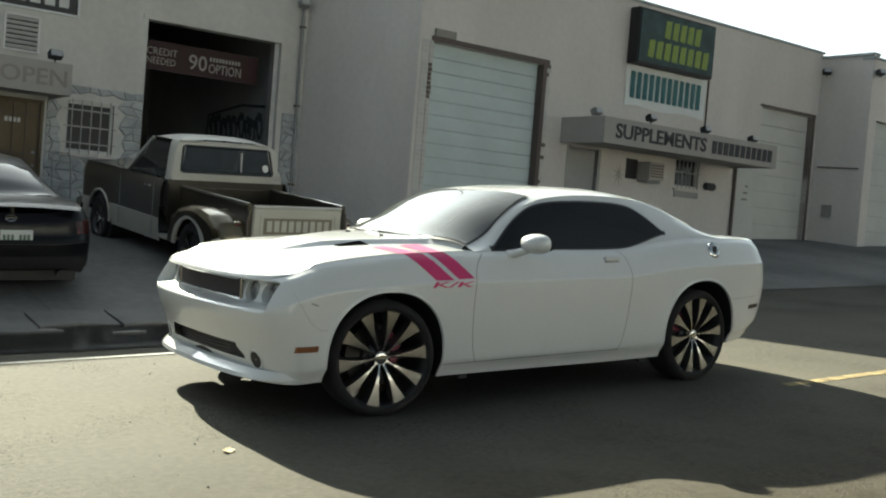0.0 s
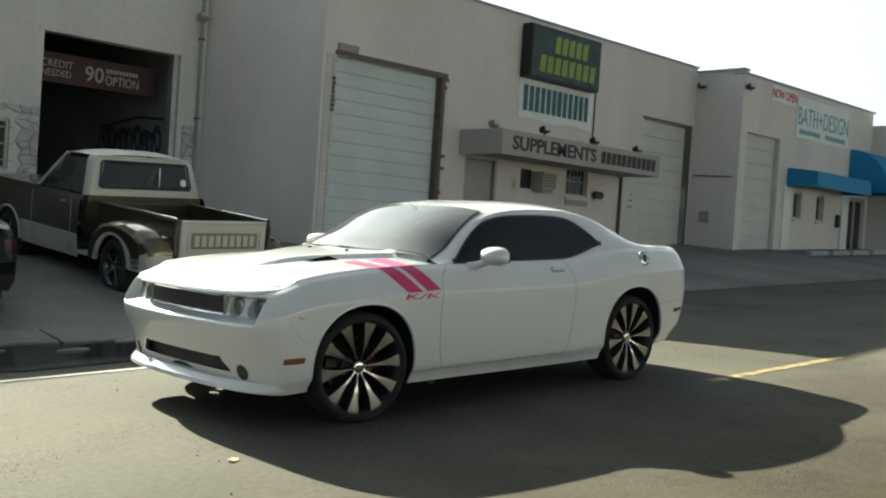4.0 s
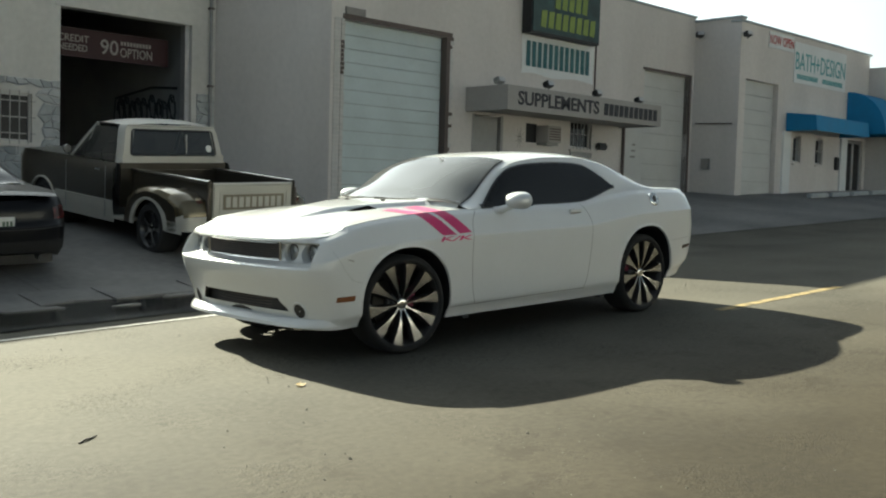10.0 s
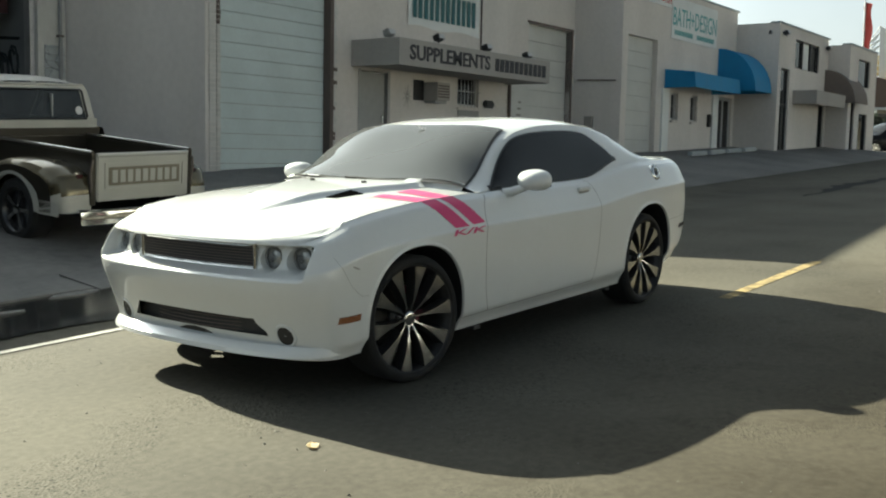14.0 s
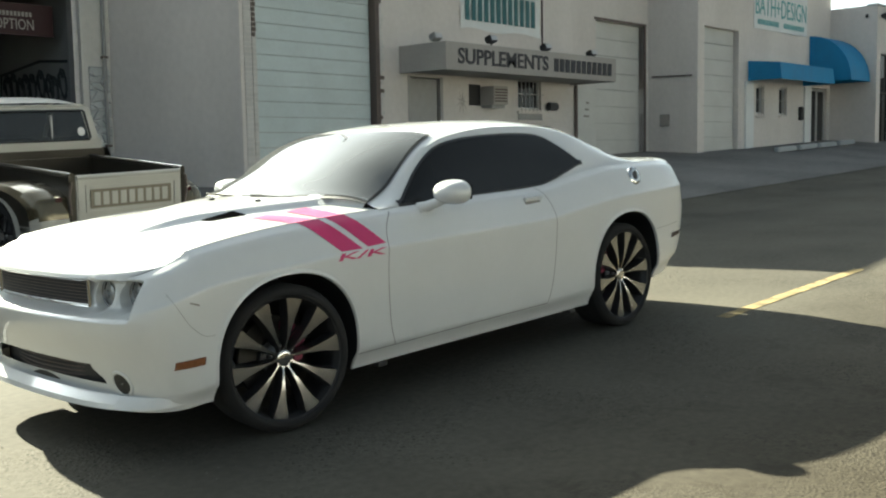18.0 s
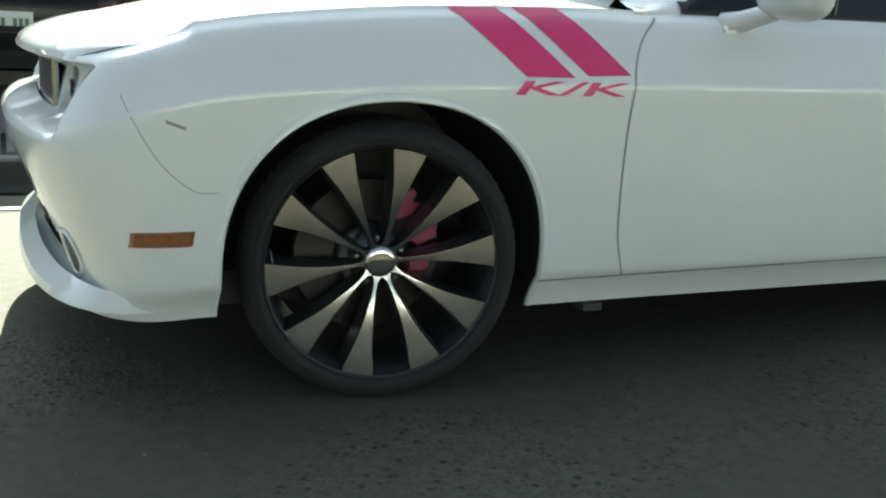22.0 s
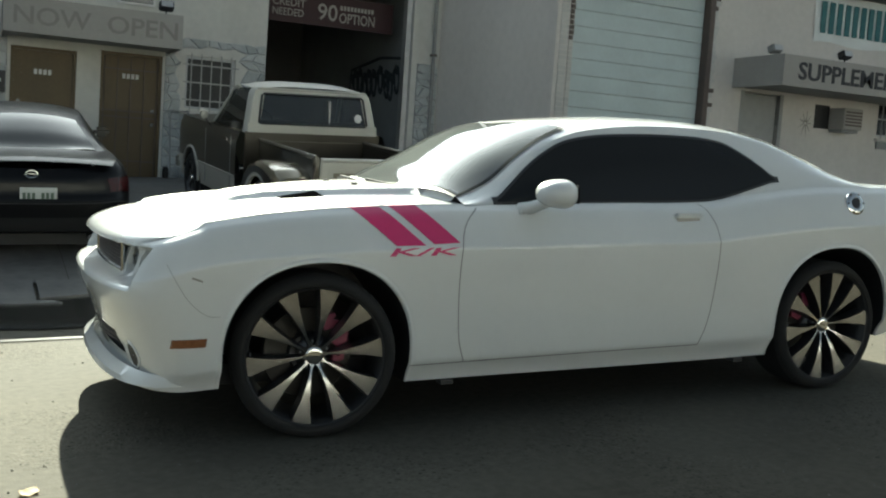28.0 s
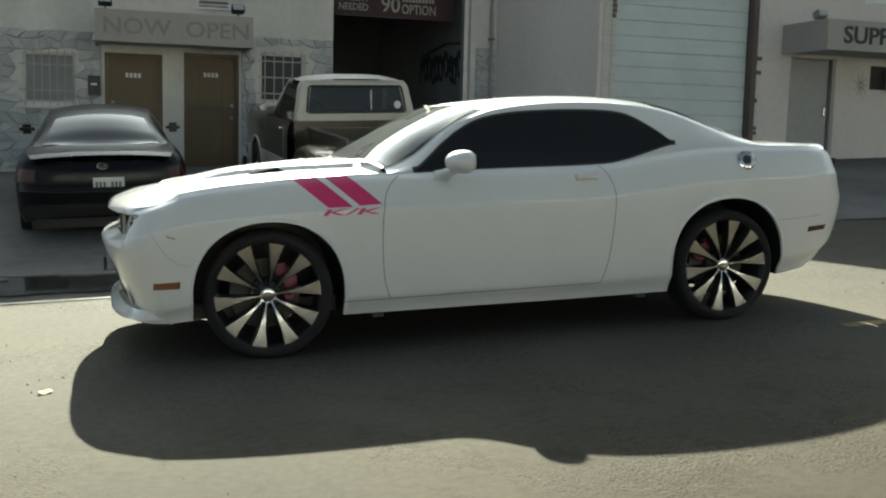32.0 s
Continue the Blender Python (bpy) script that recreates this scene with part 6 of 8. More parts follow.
# seams: narrow dark gaps between panels
def seam(pts, width=0.005, sgn=-1):
    rows = []
    for k, (x, z) in enumerate(pts):
        a, b = pts[max(k - 1, 0)], pts[min(k + 1, len(pts) - 1)]
        d = Vector((b[0] - a[0], b[1] - a[1])).normalized()
        nx, nz = -d.y * width / 2, d.x * width / 2
        rows.append([(x + e * nx, CY + sgn * (skin_s(x + e * nx, z + e * nz) + 0.0015), z + e * nz) for e in (-1, 1)])
    return part("panel_gap", bm_grid(rows), M_SEAM, challenger)


def along(pts, n=30):
    m = len(pts) - 1
    tx, tz = [(i, p[0]) for i, p in enumerate(pts)], [(i, p[1]) for i, p in enumerate(pts)]
    return [(curve_through(tx, m * k / n), curve_through(tz, m * k / n)) for k in range(n + 1)]


for sgn in (-1, 1):
    seam(along([(0.695, 0.297), (0.663, 0.40), (0.652, 0.55), (0.655, 0.72), (0.673, 0.86), (0.71, 0.94), (0.775, 0.995)], 36), 0.006, sgn)
    seam(along([(2.03, 0.305), (2.075, 0.42), (2.105, 0.58), (2.125, 0.76), (2.125, 0.90), (2.09, 0.99), (2.06, 1.02)], 36), 0.006, sgn)
    seam(along([(0.43, 0.297), (2.03, 0.305)], 50), 0.006, sgn)
    seam(along([(-0.415, 0.555), (-0.47, 0.56), (-0.54, 0.62), (-0.60, 0.72), (-0.63, 0.80)], 24), 0.002, sgn)
    seam(along([(3.30, 0.64), (3.55, 0.65), (3.66, 0.66)], 12), 0.003, sgn)


# decals on the wing: two slanted bars each side of a gap, with small letters
def decal(outline, name="stripe", off=0.0022, n=10):
    """A sheet of vinyl on the near side between four corners: low-front, low-rear, top-rear, top-front."""
    a, b, c, d = [Vector(p) for p in outline]
    rows = []
    for i in range(n + 1):
        u = i / n
        l, r = a.lerp(d, u), b.lerp(c, u)
        row = []
        for k in range(7):
            p = l.lerp(r, k / 6)
            row.append((p.x, side_y(p.x, p.y) - off, p.y))
        rows.append(row)
    return part(name, bm_grid(rows), M_PINK, challenger, "pink vinyl stripe", smooth=True)


decal([(0.345, 0.835), (0.485, 0.835), (0.30, 0.9985), (0.165, 0.995)])
decal([(0.525, 0.84), (0.655, 0.845), (0.475, 1.006), (0.345, 1.002)])
# the same stripes running on over the bonnet's edge
for a, b, a1, b1, s1 in ((0.15, 0.295, 0.14, 0.24, 0.52), (0.335, 0.47, 0.345, 0.495, 0.535)):
    rows = []
    for i in range(15):
        u = i / 14
        row = []
        for k in range(7):
            x = (a + (b - a) * k / 6) * (1 - u) + (a1 + (b1 - a1) * k / 6) * u
            s0 = edge_at(x)[0] - 0.002
            s = s0 + (s1 - s0) * u
            row.append((x, CY - s, hood_z(x, s) + 0.003))
        rows.append(row)
    part("stripe", bm_grid(rows), M_PINK, challenger, "pink vinyl stripe", smooth=True)
for ch in lettering("lettering", "K/K", 0.036, M_PINK, pose(0.48, 0, 0.808), challenger, width=0.34, depth=0.002, shear=0.2, bold=0.018):
    for v in ch.data.vertices:
        x, z = v.co.x + 0.48, v.co.z + 0.808
        v.co.y = side_y(x, z) - 0.003 + v.co.y * 0.3
# side marker lamps, fuel cap, handles
for sgn in (-1, 1):
    o = [(-0.612, 0.428), (-0.468, 0.432), (-0.463, 0.464), (-0.608, 0.460)]
    rows = []
    for i in range(13):
        u = i / 12
        xa_, xb_ = o[0][0] + (o[1][0] - o[0][0]) * u, o[3][0] + (o[2][0] - o[3][0]) * u
        za_, zb_ = o[0][1] + (o[1][1] - o[0][1]) * u, o[3][1] + (o[2][1] - o[3][1]) * u
        sa_, sb_ = skin_s(xa_, za_), skin_s(xb_, zb_)
        out = 0.007 if 0 < i < 12 else -0.002
        rows.append([(xa_, CY + sgn * (sa_ - 0.002), za_ - 0.003), (xa_, CY + sgn * (sa_ + out), za_), (xb_, CY + sgn * (sb_ + out), zb_), (xb_, CY + sgn * (sb_ - 0.002), zb_ + 0.003)])
    bm = bm_grid(rows)
    part("side_marker_lamp", bm, M_AMBER, challenger, "amber side marker lamp")
    o = [(3.555, 0.55), (3.70, 0.56), (3.72, 0.59), (3.565, 0.585)]
    bm = bmesh.new()
    f = [bm.verts.new((x, CY + sgn * (contour_s + 0.006), z)) for x, z in o for contour_s in [min((contour(q, (z - low(x)) / (crest(x) - low(x))) for q in steps(0.75, 0.97, 90)), key=lambda p: abs(p[0] - x))[1]]]
    b = [bm.verts.new((v.co.x, v.co.y - sgn * 0.015, v.co.z)) for v in f]
    bm.faces.new(f)
    for k in range(4):
        bm.faces.new((f[k], b[k], b[(k + 1) % 4], f[(k + 1) % 4]))
    part("side_marker_lamp", bm, M_DARKLENS, challenger, "dark rear side marker lamp")
    hx = 1.96
    hy = CY + sgn * side_s(hx, 0.945)
    bm = bm_box(hx - 0.085, hy - 0.016, 0.952, hx + 0.085, hy + 0.016, 0.976, 0.008)
    part("door_handle", bm, M_WHITE, challenger, "white pull door handle", smooth=True)
    # grey plate below the handle, painting the shade of its recess
    part("handle_recess", bm_box(hx - 0.075, hy - 0.005, 0.922, hx + 0.07, hy + 0.005, 0.952, 0.002), M_STEELNUT, challenger)
fy = side_y(3.07, 1.03)
fcap = part("fuel_cap", bm_spin([(0.0, -0.014), (0.03, -0.014), (0.034, -0.02), (0.05, -0.02), (0.064, -0.012), (0.066, 0.012)], 32), M_CHROME, challenger, "round chrome fuel cap with dark centre", smooth=True)
fcap.matrix_local = Matrix.Translation((3.07, fy + 0.004, 1.03)) @ pose(0, 0, 0, -18)
part("cap_centre", bm_spin([(0.0, -0.019), (0.027, -0.018), (0.029, -0.012)], 20), M_TRIM, fcap)
for k in range(6):
    a = radians(60 * k)
    part("cap_bolt", bm_cyl(0.005, 0.005, 0.006, 8, Matrix.Translation((0.056 * math.cos(a), -0.019, 0.056 * math.sin(a))) @ pose(0, 0, 0, 90)), M_STEEL, fcap)
# unseen tray added to stop sun leaking through the body onto the road
part("engine_tray", bm_box(-0.1, CY - 0.7, 0.33, 1.25, CY + 0.7, 0.345), M_TRIM, challenger)
# wing mirrors
for sgn in (-1, 1):
    my = CY + sgn * 1.03
    bm = bmesh.new()
    bmesh.ops.create_uvsphere(bm, u_segments=24, v_segments=14, radius=1.0)
    for v in bm.verts:
        x, y, z = v.co
        f = 1.0 if x < 0 else 0.55
        v.co = Vector((0.115 * x * f - 0.0, 0.115 * math.copysign(abs(y) ** 0.8, y), 0.068 * math.copysign(abs(z) ** 0.85, z)))
    mir = part("wing_mirror", bm, M_WHITE, challenger, "white oval wing mirror", smooth=True)
    mir.matrix_local = Matrix.Translation((1.13, my, 1.072)) @ pose(0, 0, 0, 0, 0, sgn * 8)
    part("mirror_glass", bm_box(0.052, -0.078, -0.042, 0.060, 0.078, 0.042, 0.003), M_TINT, mir)
    y0 = CY + sgn * (side_s(1.03, 0.99))
    part("mirror_stalk", bm_tube([(1.02, y0 + sgn * -0.02, 0.985), (1.045, y0 + sgn * 0.03, 1.0), (1.09, my - sgn * 0.05, 1.03), (1.11, my - sgn * 0.01, 1.048)], [0.038, 0.03, 0.026, 0.03], 10), M_WHITE, challenger, smooth=True)
    part("mirror_foot", bm_box(0.975, y0 - 0.03, 0.955, 1.085, y0 + 0.03, 0.985, 0.012), M_WHITE, challenger, smooth=True)
    part("mirror_gasket", bm_box(0.965, y0 - 0.026, 0.948, 1.09, y0 + 0.026, 0.956, 0.003), M_TRIM, challenger)
# small scuff on the wing and a jacking notch in the sill
part("scuff", bm_grid([[(-0.53 + 0.022 * k, CY - skin_s(-0.53 + 0.022 * k, 0.715 - 0.008 * k) - 0.0016, 0.715 - 0.008 * k + e) for e in (-0.004, 0.004)] for k in range(3)]), M_FADED, challenger)
for x in (0.63, 2.33):
    part("jacking_notch", bm_box(x - 0.03, CY - 0.925, 0.192, x + 0.03, CY - 0.865, 0.212), M_TRIM, challenger)


# wheels: ten tulip spokes, machined faces on black
def wheel(x, y, sgn, turn, steer=0.0):
    w = part("wheel", bm_spin([(0.293, 0.006), (0.299, 0.001), (0.303, 0.006), (0.300, 0.02), (0.290, 0.03), (0.28, 0.06), (0.27, 0.22), (0.285, 0.235)], 72), M_TRIM, challenger, "black alloy wheel with ten machined spokes", smooth=True)
    w.matrix_local = Matrix.Translation((x, y, HUB)) @ (pose(0, 0, 0, 0, turn, steer) if sgn < 0 else pose(0, 0, 0, 0, turn, 180 + steer))
    t = HUB + 0.001
    tyre_prof = [(0.298, 0.012), (0.304, -0.003), (0.314, -0.009), (0.328, -0.008), (t - 0.016, 0.004), (t - 0.006, 0.018), (t - 0.001, 0.04), (t, 0.07), (t, 0.2), (t - 0.006, 0.235), (t - 0.02, 0.255), (0.3, 0.25)]
    ty = part("tyre", bm_spin(tyre_prof, 96), M_RUBBER, w, "low black tyre", smooth=True)
    # shoulder blocks
    bm = bmesh.new()
    for k in range(64):
        a = radians(360 * k / 64)
        m = Matrix.Rotation(-a, 4, "Y") @ Matrix.Translation((t - 0.0125, 0.026, 0)) @ pose(0, 0, 0, 0, 0, -38)
        bmesh.ops.create_cube(bm, size=1.0, matrix=m @ Matrix.Diagonal((0.012, 0.026, 0.020, 1)))
    part("tread", bm, M_RUBBER, w)
    # rim text ring on the tyre wall: a thin moulded line
    part("wall_line", bm_spin([(0.318, -0.0098), (0.3195, -0.0112), (0.321, -0.0098)], 72), M_RUBBER, w, smooth=True)
    # spokes
    DEPTH = [(0.034, 0.0405), (0.05, 0.037), (0.075, 0.0305), (0.11, 0.0225), (0.15, 0.0165), (0.2, 0.0122), (0.25, 0.0085), (0.293, 0.006)]

    def half(r):
        return curve_through([(0.040, 0.0135), (0.044, 0.0088), (0.052, 0.0052), (0.07, 0.0040), (0.10, 0.0056), (0.15, 0.0115), (0.2, 0.0195), (0.25, 0.031), (0.293, 0.0415)], r)
    rs = steps(0.040, 0.11, 12) + steps(0.11, 0.293, 12)[1:]
    face_rows = []
    bm = bmesh.new()
    for r in rs:
        d = curve_through(DEPTH, r)
        h = half(r)
        bow = math.sqrt(max(0.0, r * r - h * h))
        face_rows.append([(bow, d, -h), (r, d - 0.0004, 0), (bow, d, h)])
    f_bm = bm_grid(face_rows)
    d_rows = []
    for r in rs:
        d = curve_through(DEPTH, r)
        h = half(r) + 0.0006
        bow = math.sqrt(max(0.0, r * r - h * h))
        d_rows.append([(bow, d + 0.002, -h), (bow * 0.995, d + 0.062, -h * 1.12 - 0.006), (bow * 0.995, d + 0.062, h * 1.12 + 0.006), (bow, d + 0.002, h)])
    first = None
    for k in range(10):
        if first is None:
            first = part("spoke_face", f_bm, M_MACHINED, w, "machined silver spoke face", smooth=True)
            second = part("spoke_flank", bm_grid(d_rows), M_RIMBLACK, w, smooth=True)
            for o in (first, second):
                o.matrix_local = pose(0, 0, 0, 0, 0)
            continue
        for o in (first, second):
            c = o.copy()
            scene.collection.objects.link(c)
            c.parent = w
            c.matrix_local = pose(0, 0, 0, 0, 36 * k)
    # black petals between the spokes, dished in
    part("dish", bm_spin([(0.02, 0.065), (0.05, 0.07), (0.075, 0.085), (0.085, 0.1)], 40), M_RIMBLACK, w, smooth=True)
    part("hub_ring", bm_spin([(0.0382, 0.045), (0.0386, 0.0392), (0.0425, 0.0392), (0.0436, 0.041), (0.0440, 0.075)], 48), M_MACHINED, w, smooth=True)
    hub = part("hub_cap", bm_spin([(0.0, 0.0335), (0.015, 0.0338), (0.028, 0.0348), (0.0355, 0.0366), (0.0376, 0.0385), (0.0382, 0.045)], 44), M_CHROME, w, "domed chrome hub cap", smooth=True)
    mark = [(-0.026, 0.006), (-0.017, 0.003), (-0.013, 0.0045), (-0.009, 0.0005), (-0.004, 0.002), (0.0, -0.003), (0.005, -0.0015), (0.009, -0.0045), (0.02, -0.0065), (0.009, -0.0062)]
    part("hub_mark", bm_tube([(a_, 0.0332 + 1.4 * (a_ * a_ + b_ * b_), b_) for a_, b_ in mark], 0.0009, 5), M_TRIM, hub)
    for k in range(5):
        a = radians(72 * k + 18)
        at = Matrix.Translation((0.060 * math.cos(a), 0.0, 0.060 * math.sin(a)))
        nut = part("wheel_nut", bm_spin([(0.0, 0.052), (0.004, 0.0527), (0.0068, 0.0555), (0.0078, 0.060), (0.0078, 0.095)], 18), M_STEELNUT, w, "round-headed wheel nut", smooth=True)
        nut.matrix_local = at
        so = part("nut_well", bm_spin([(0.0088, 0.09), (0.0105, 0.069), (0.0135, 0.068), (0.0145, 0.072), (0.0145, 0.1)], 18), M_RIMBLACK, w, smooth=True)
        so.matrix_local = at
    # valve stem by the rim
    part("valve_stem", bm_tube([(-0.272, 0.03, 0.068), (-0.271, 0.022, 0.055), (-0.2705, 0.018, 0.034), (-0.268, 0.016, 0.03)], [0.0022, 0.0022, 0.0022, 0.004], 7), M_STEELNUT, w, "small metal tyre valve", smooth=True)
    return w


# outlines of the three caliper pieces: distance from the axle, angle
CALIPER = [
    [(0.137, 68), (0.176, 71), (0.206, 57), (0.2, 53), (0.167, 55), (0.192, 46), (0.150, 45), (0.118, 54)],
    [(0.119, 32), (0.16, 34), (0.2, 33), (0.197, 24), (0.184, 14), (0.13, 10), (0.112, 20)],
    [(0.107, -6), (0.13, -7), (0.137, -12), (0.147, -5), (0.163, -3), (0.164, -13), (0.15, -17), (0.115, -22)],
]


def brake(x, y, sgn, a0):
    """Steel disc and painted caliper behind the spokes; they do not turn with the wheel."""
    side = Matrix.Translation((x, y, HUB)) @ (Matrix() if sgn < 0 else pose(0, 0, 0, 0, 0, 180))
    d = part("brake_disc", bm_spin([(0.09, 0.135), (0.092, 0.128), (0.135, 0.127), (0.197, 0.127), (0.2, 0.131), (0.2, 0.15), (0.09, 0.15)], 64), M_STEEL, challenger, "steel brake disc", smooth=True)
    d.matrix_local = side
    part("disc_bell", bm_spin([(0.055, 0.098), (0.084, 0.1), (0.089, 0.106), (0.09, 0.14)], 40), M_TRIM, challenger, smooth=True).matrix_local = side
    flip = 1 if a0 < 90 else -1
    for outline in CALIPER:
        bm = bmesh.new()
        pts = [(r * math.cos(radians(a)) * flip, r * math.sin(radians(a))) for r, a in outline]
        front = [bm.verts.new((px, 0.092, pz)) for px, pz in pts]
        back = [bm.verts.new((px, 0.14, pz)) for px, pz in pts]
        top = bm.faces.new(front)
        bm.faces.new(back[::-1])
        for k in range(len(pts)):
            bm.faces.new((front[k], back[k], back[(k + 1) % len(pts)], front[(k + 1) % len(pts)]))
        bmesh.ops.bevel(bm, geom=list(top.edges), offset=0.004, segments=2, affect="EDGES", profile=0.6)
        bmesh.ops.recalc_face_normals(bm, faces=bm.faces[:])
        part("brake_caliper", bm, M_CALIPER, challenger, "magenta painted brake caliper").matrix_local = side
    part("hub_carrier", bm_spin([(0.0, 0.1), (0.06, 0.1), (0.06, 0.14)], 24), M_TRIM, challenger).matrix_local = side


for x, y, sgn, turn, steer in ((0.0, 0.017, -1, -6.9, -8.0), (2.946, 0.02, -1, -6.5, 0), (0.0, 2 * CY - 0.01, 1, 12, -8.0), (2.946, 2 * CY - 0.01, 1, 3, 0)):
    wheel(x, y, sgn, turn, steer)
    brake(x, y, sgn, 25 if x < 1 else 155)

# ---- the old stepside pickup ----
def simple_wheel(parent, x, y, z, r, sgn, tyre_w=0.22, rim=0.62, spokes=5, mat=M_MACHINED, name="wheel"):
    """A wheel on an axle along x, its face turned to sgn."""
    w = part(name, bm_spin([(r * rim, 0.01), (r * rim * 1.04, -0.004), (r * 0.9, -0.008), (r * 0.985, 0.02), (r, 0.05), (r, tyre_w - 0.05), (r * 0.97, tyre_w - 0.01), (r * rim, tyre_w)], 40), M_RUBBER, parent, smooth=True)
    w.matrix_local = Matrix.Translation((x, y, z)) @ pose(0, 0, 0, 0, 0, -90 if sgn < 0 else 90)
    rm = part("rim", bm_spin([(0.0, 0.06), (r * rim * 0.9, 0.07), (r * rim * 0.95, 0.02), (r * rim * 1.02, 0.0)], 32), M_RIMBLACK, w, smooth=True)
    for k in range(spokes):
        o = [(0.02, -0.012), (r * rim * 0.95, -0.028), (r * rim * 0.95, 0.028), (0.02, 0.012)]
        s = part("spoke", bm_plate(o, 0.02), mat, w)
        s.matrix_local = pose(0, 0.02, 0, 0, 360 * k / spokes)
    part("hub_cap", bm_spin([(0, 0.0), (r * 0.13, 0.004), (r * 0.15, 0.03)], 20), M_CHROME, w, smooth=True)
    return w


SLOPE = math.degrees(math.atan(0.085))
truck = thing("pickup_truck", "old stepside pickup in dark bronze over cream, nosed toward the workshop", "pickup truck", pose(2.39, 5.62, 0.13, SLOPE, 0, 3.2))


def tpart(name, bm, mat, label="", smooth=True, parent=None):
    return part(name, bm, mat, parent or truck, label, smooth)


# bed
tpart("bed_floor", bm_box(-0.62, 0.03, 0.52, 0.62, 1.76, 0.56), M_BEDWOOD, "dark boarded bed floor", False)
for i in range(7):
    tpart("bed_board", bm_box(-0.60 + 0.172 * i, 0.04, 0.56, -0.60 + 0.172 * i + 0.165, 1.75, 0.575), M_BEDWOOD, "", False)
for sx in (-1, 1):
    bm = bm_box(sx * 0.635 - 0.018, 0.02, 0.5, sx * 0.635 + 0.018, 1.77, 0.985, 0.006)
    tpart("bed_side", bm, M_BRONZE)
    tpart("bed_rail", bm_tube([(sx * 0.645, 0.0, 0.995), (sx * 0.645, 0.9, 1.0), (sx * 0.645, 1.77, 1.0)], 0.026, 8), M_BRONZE)
    tpart("stake_post", bm_box(sx * 0.64 - 0.035, -0.01, 0.46, sx * 0.64 + 0.035, 0.05, 1.0, 0.01), M_BRONZE)
    tpart("gate_chain", bm_tube([(sx * 0.66, -0.03, 0.93), (sx * 0.68, -0.02, 0.8), (sx * 0.655, 0.0, 0.6)], 0.012, 5), M_DARKSTEEL)
tpart("bed_front_wall", bm_box(-0.62, 1.74, 0.5, 0.62, 1.77, 1.0, 0.004), M_BRONZE)
gate_t = tpart("tailgate", bm_box(-0.605, -0.03, 0.50, 0.605, 0.012, 0.965, 0.012), M_CREAM, "cream pressed-steel tailgate")
part("tailgate_top", bm_tube([(-0.6, -0.008, 0.972), (0.6, -0.008, 0.972)], 0.024, 8), M_CREAM, gate_t, smooth=True)
for a, b, c, d in ((-0.52, 0.62, 0.52, 0.635), (-0.52, 0.875, 0.52, 0.89), (-0.52, 0.635, -0.505, 0.875), (0.505, 0.635, 0.52, 0.875)):
    part("pressed_rib", bm_box(a, -0.042, b, c, -0.031, d, 0.003), M_CREAM, gate_t)
part("raised_panel", bm_box(-0.47, -0.038, 0.66, 0.47, -0.031, 0.85, 0.003), M_TAN, gate_t, "tan lettering panel")
for i in range(9):
    xa = -0.43 + i * 0.098
    part("letter_shape", bm_box(xa, -0.045, 0.69, xa + 0.068, -0.0385, 0.82, 0.002), M_CREAM, gate_t, "cream pressed letter shape")
# bumper, plate, lamps
rows = []
for k in range(-12, 13):
    w = k / 12
    y = -0.20 + 0.10 * w * w
    rows.append([(0.86 * w, y + 0.02, 0.27), (0.86 * w, y - 0.015, 0.29), (0.86 * w, y - 0.02, 0.36), (0.86 * w, y - 0.01, 0.42), (0.86 * w, y + 0.03, 0.44)])
tpart("rear_bumper", bm_grid(rows), M_CHROME, "chrome rear bumper")
for sx in (-1, 1):
    tpart("bumper_bracket", bm_box(sx * 0.4 - 0.03, -0.17, 0.32, sx * 0.4 + 0.03, 0.1, 0.38), M_DARKSTEEL, "", False)
    lamp = tpart("tail_lamp", bm_box(sx * 0.755 - 0.05, 0.06, 0.62, sx * 0.755 + 0.05, 0.115, 0.80, 0.015), M_CHROME)
    part("lens", bm_box(sx * 0.755 - 0.036, 0.05, 0.64, sx * 0.755 + 0.036, 0.059, 0.78, 0.002), M_REDLAMP, lamp)
tpart("number_plate", bm_box(0.36, -0.232, 0.30, 0.64, -0.222, 0.41), M_PLATE, "pale number plate")


# rear wings: bulging pontoons with a round arch, a gold glint painted on the top
def rear_wing(sx):
    ya, za, ra = 0.85, 0.34, 0.37
    prof = [(0.0, 0.40), (0.01, 0.62), (0.06, 0.77), (0.26, 0.85), (0.55, 0.885), (0.9, 0.88), (1.2, 0.82), (1.40, 0.70), (1.48, 0.52), (1.5, 0.38)]
    n = 44
    rows = []
    for i in range(n + 1):
        u = i / n
        ang = math.pi * (1 - u)
        # outer line of the wing by angle about the wheel
        r_out = 0.0
        y, z = 0, 0
        k = u * (len(prof) - 1)
        a, b = int(min(k, len(prof) - 2)), k - int(min(k, len(prof) - 2))
        y = prof[a][0] + (prof[a + 1][0] - prof[a][0]) * b
        z = prof[a][1] + (prof[a + 1][1] - prof[a][1]) * b
        d = Vector((y - ya, z - za)).normalized()
        iy, iz = ya + d.x * ra, za + d.y * ra
        iz = max(iz, 0.33)
        mid = lambda t: (y + (iy - y) * t, z + (iz - z) * t)
        row = [(sx * 0.655, y, z)]
        for t, xx in ((0.0, 0.80), (0.03, 0.90), (0.14, 0.955), (0.4, 0.985), (0.8, 0.985), (1.0, 0.98), (1.0, 0.95)):
            py, pz = mid(t)
            row.append((sx * xx, py, pz))
        rows.append(row)
    return rows


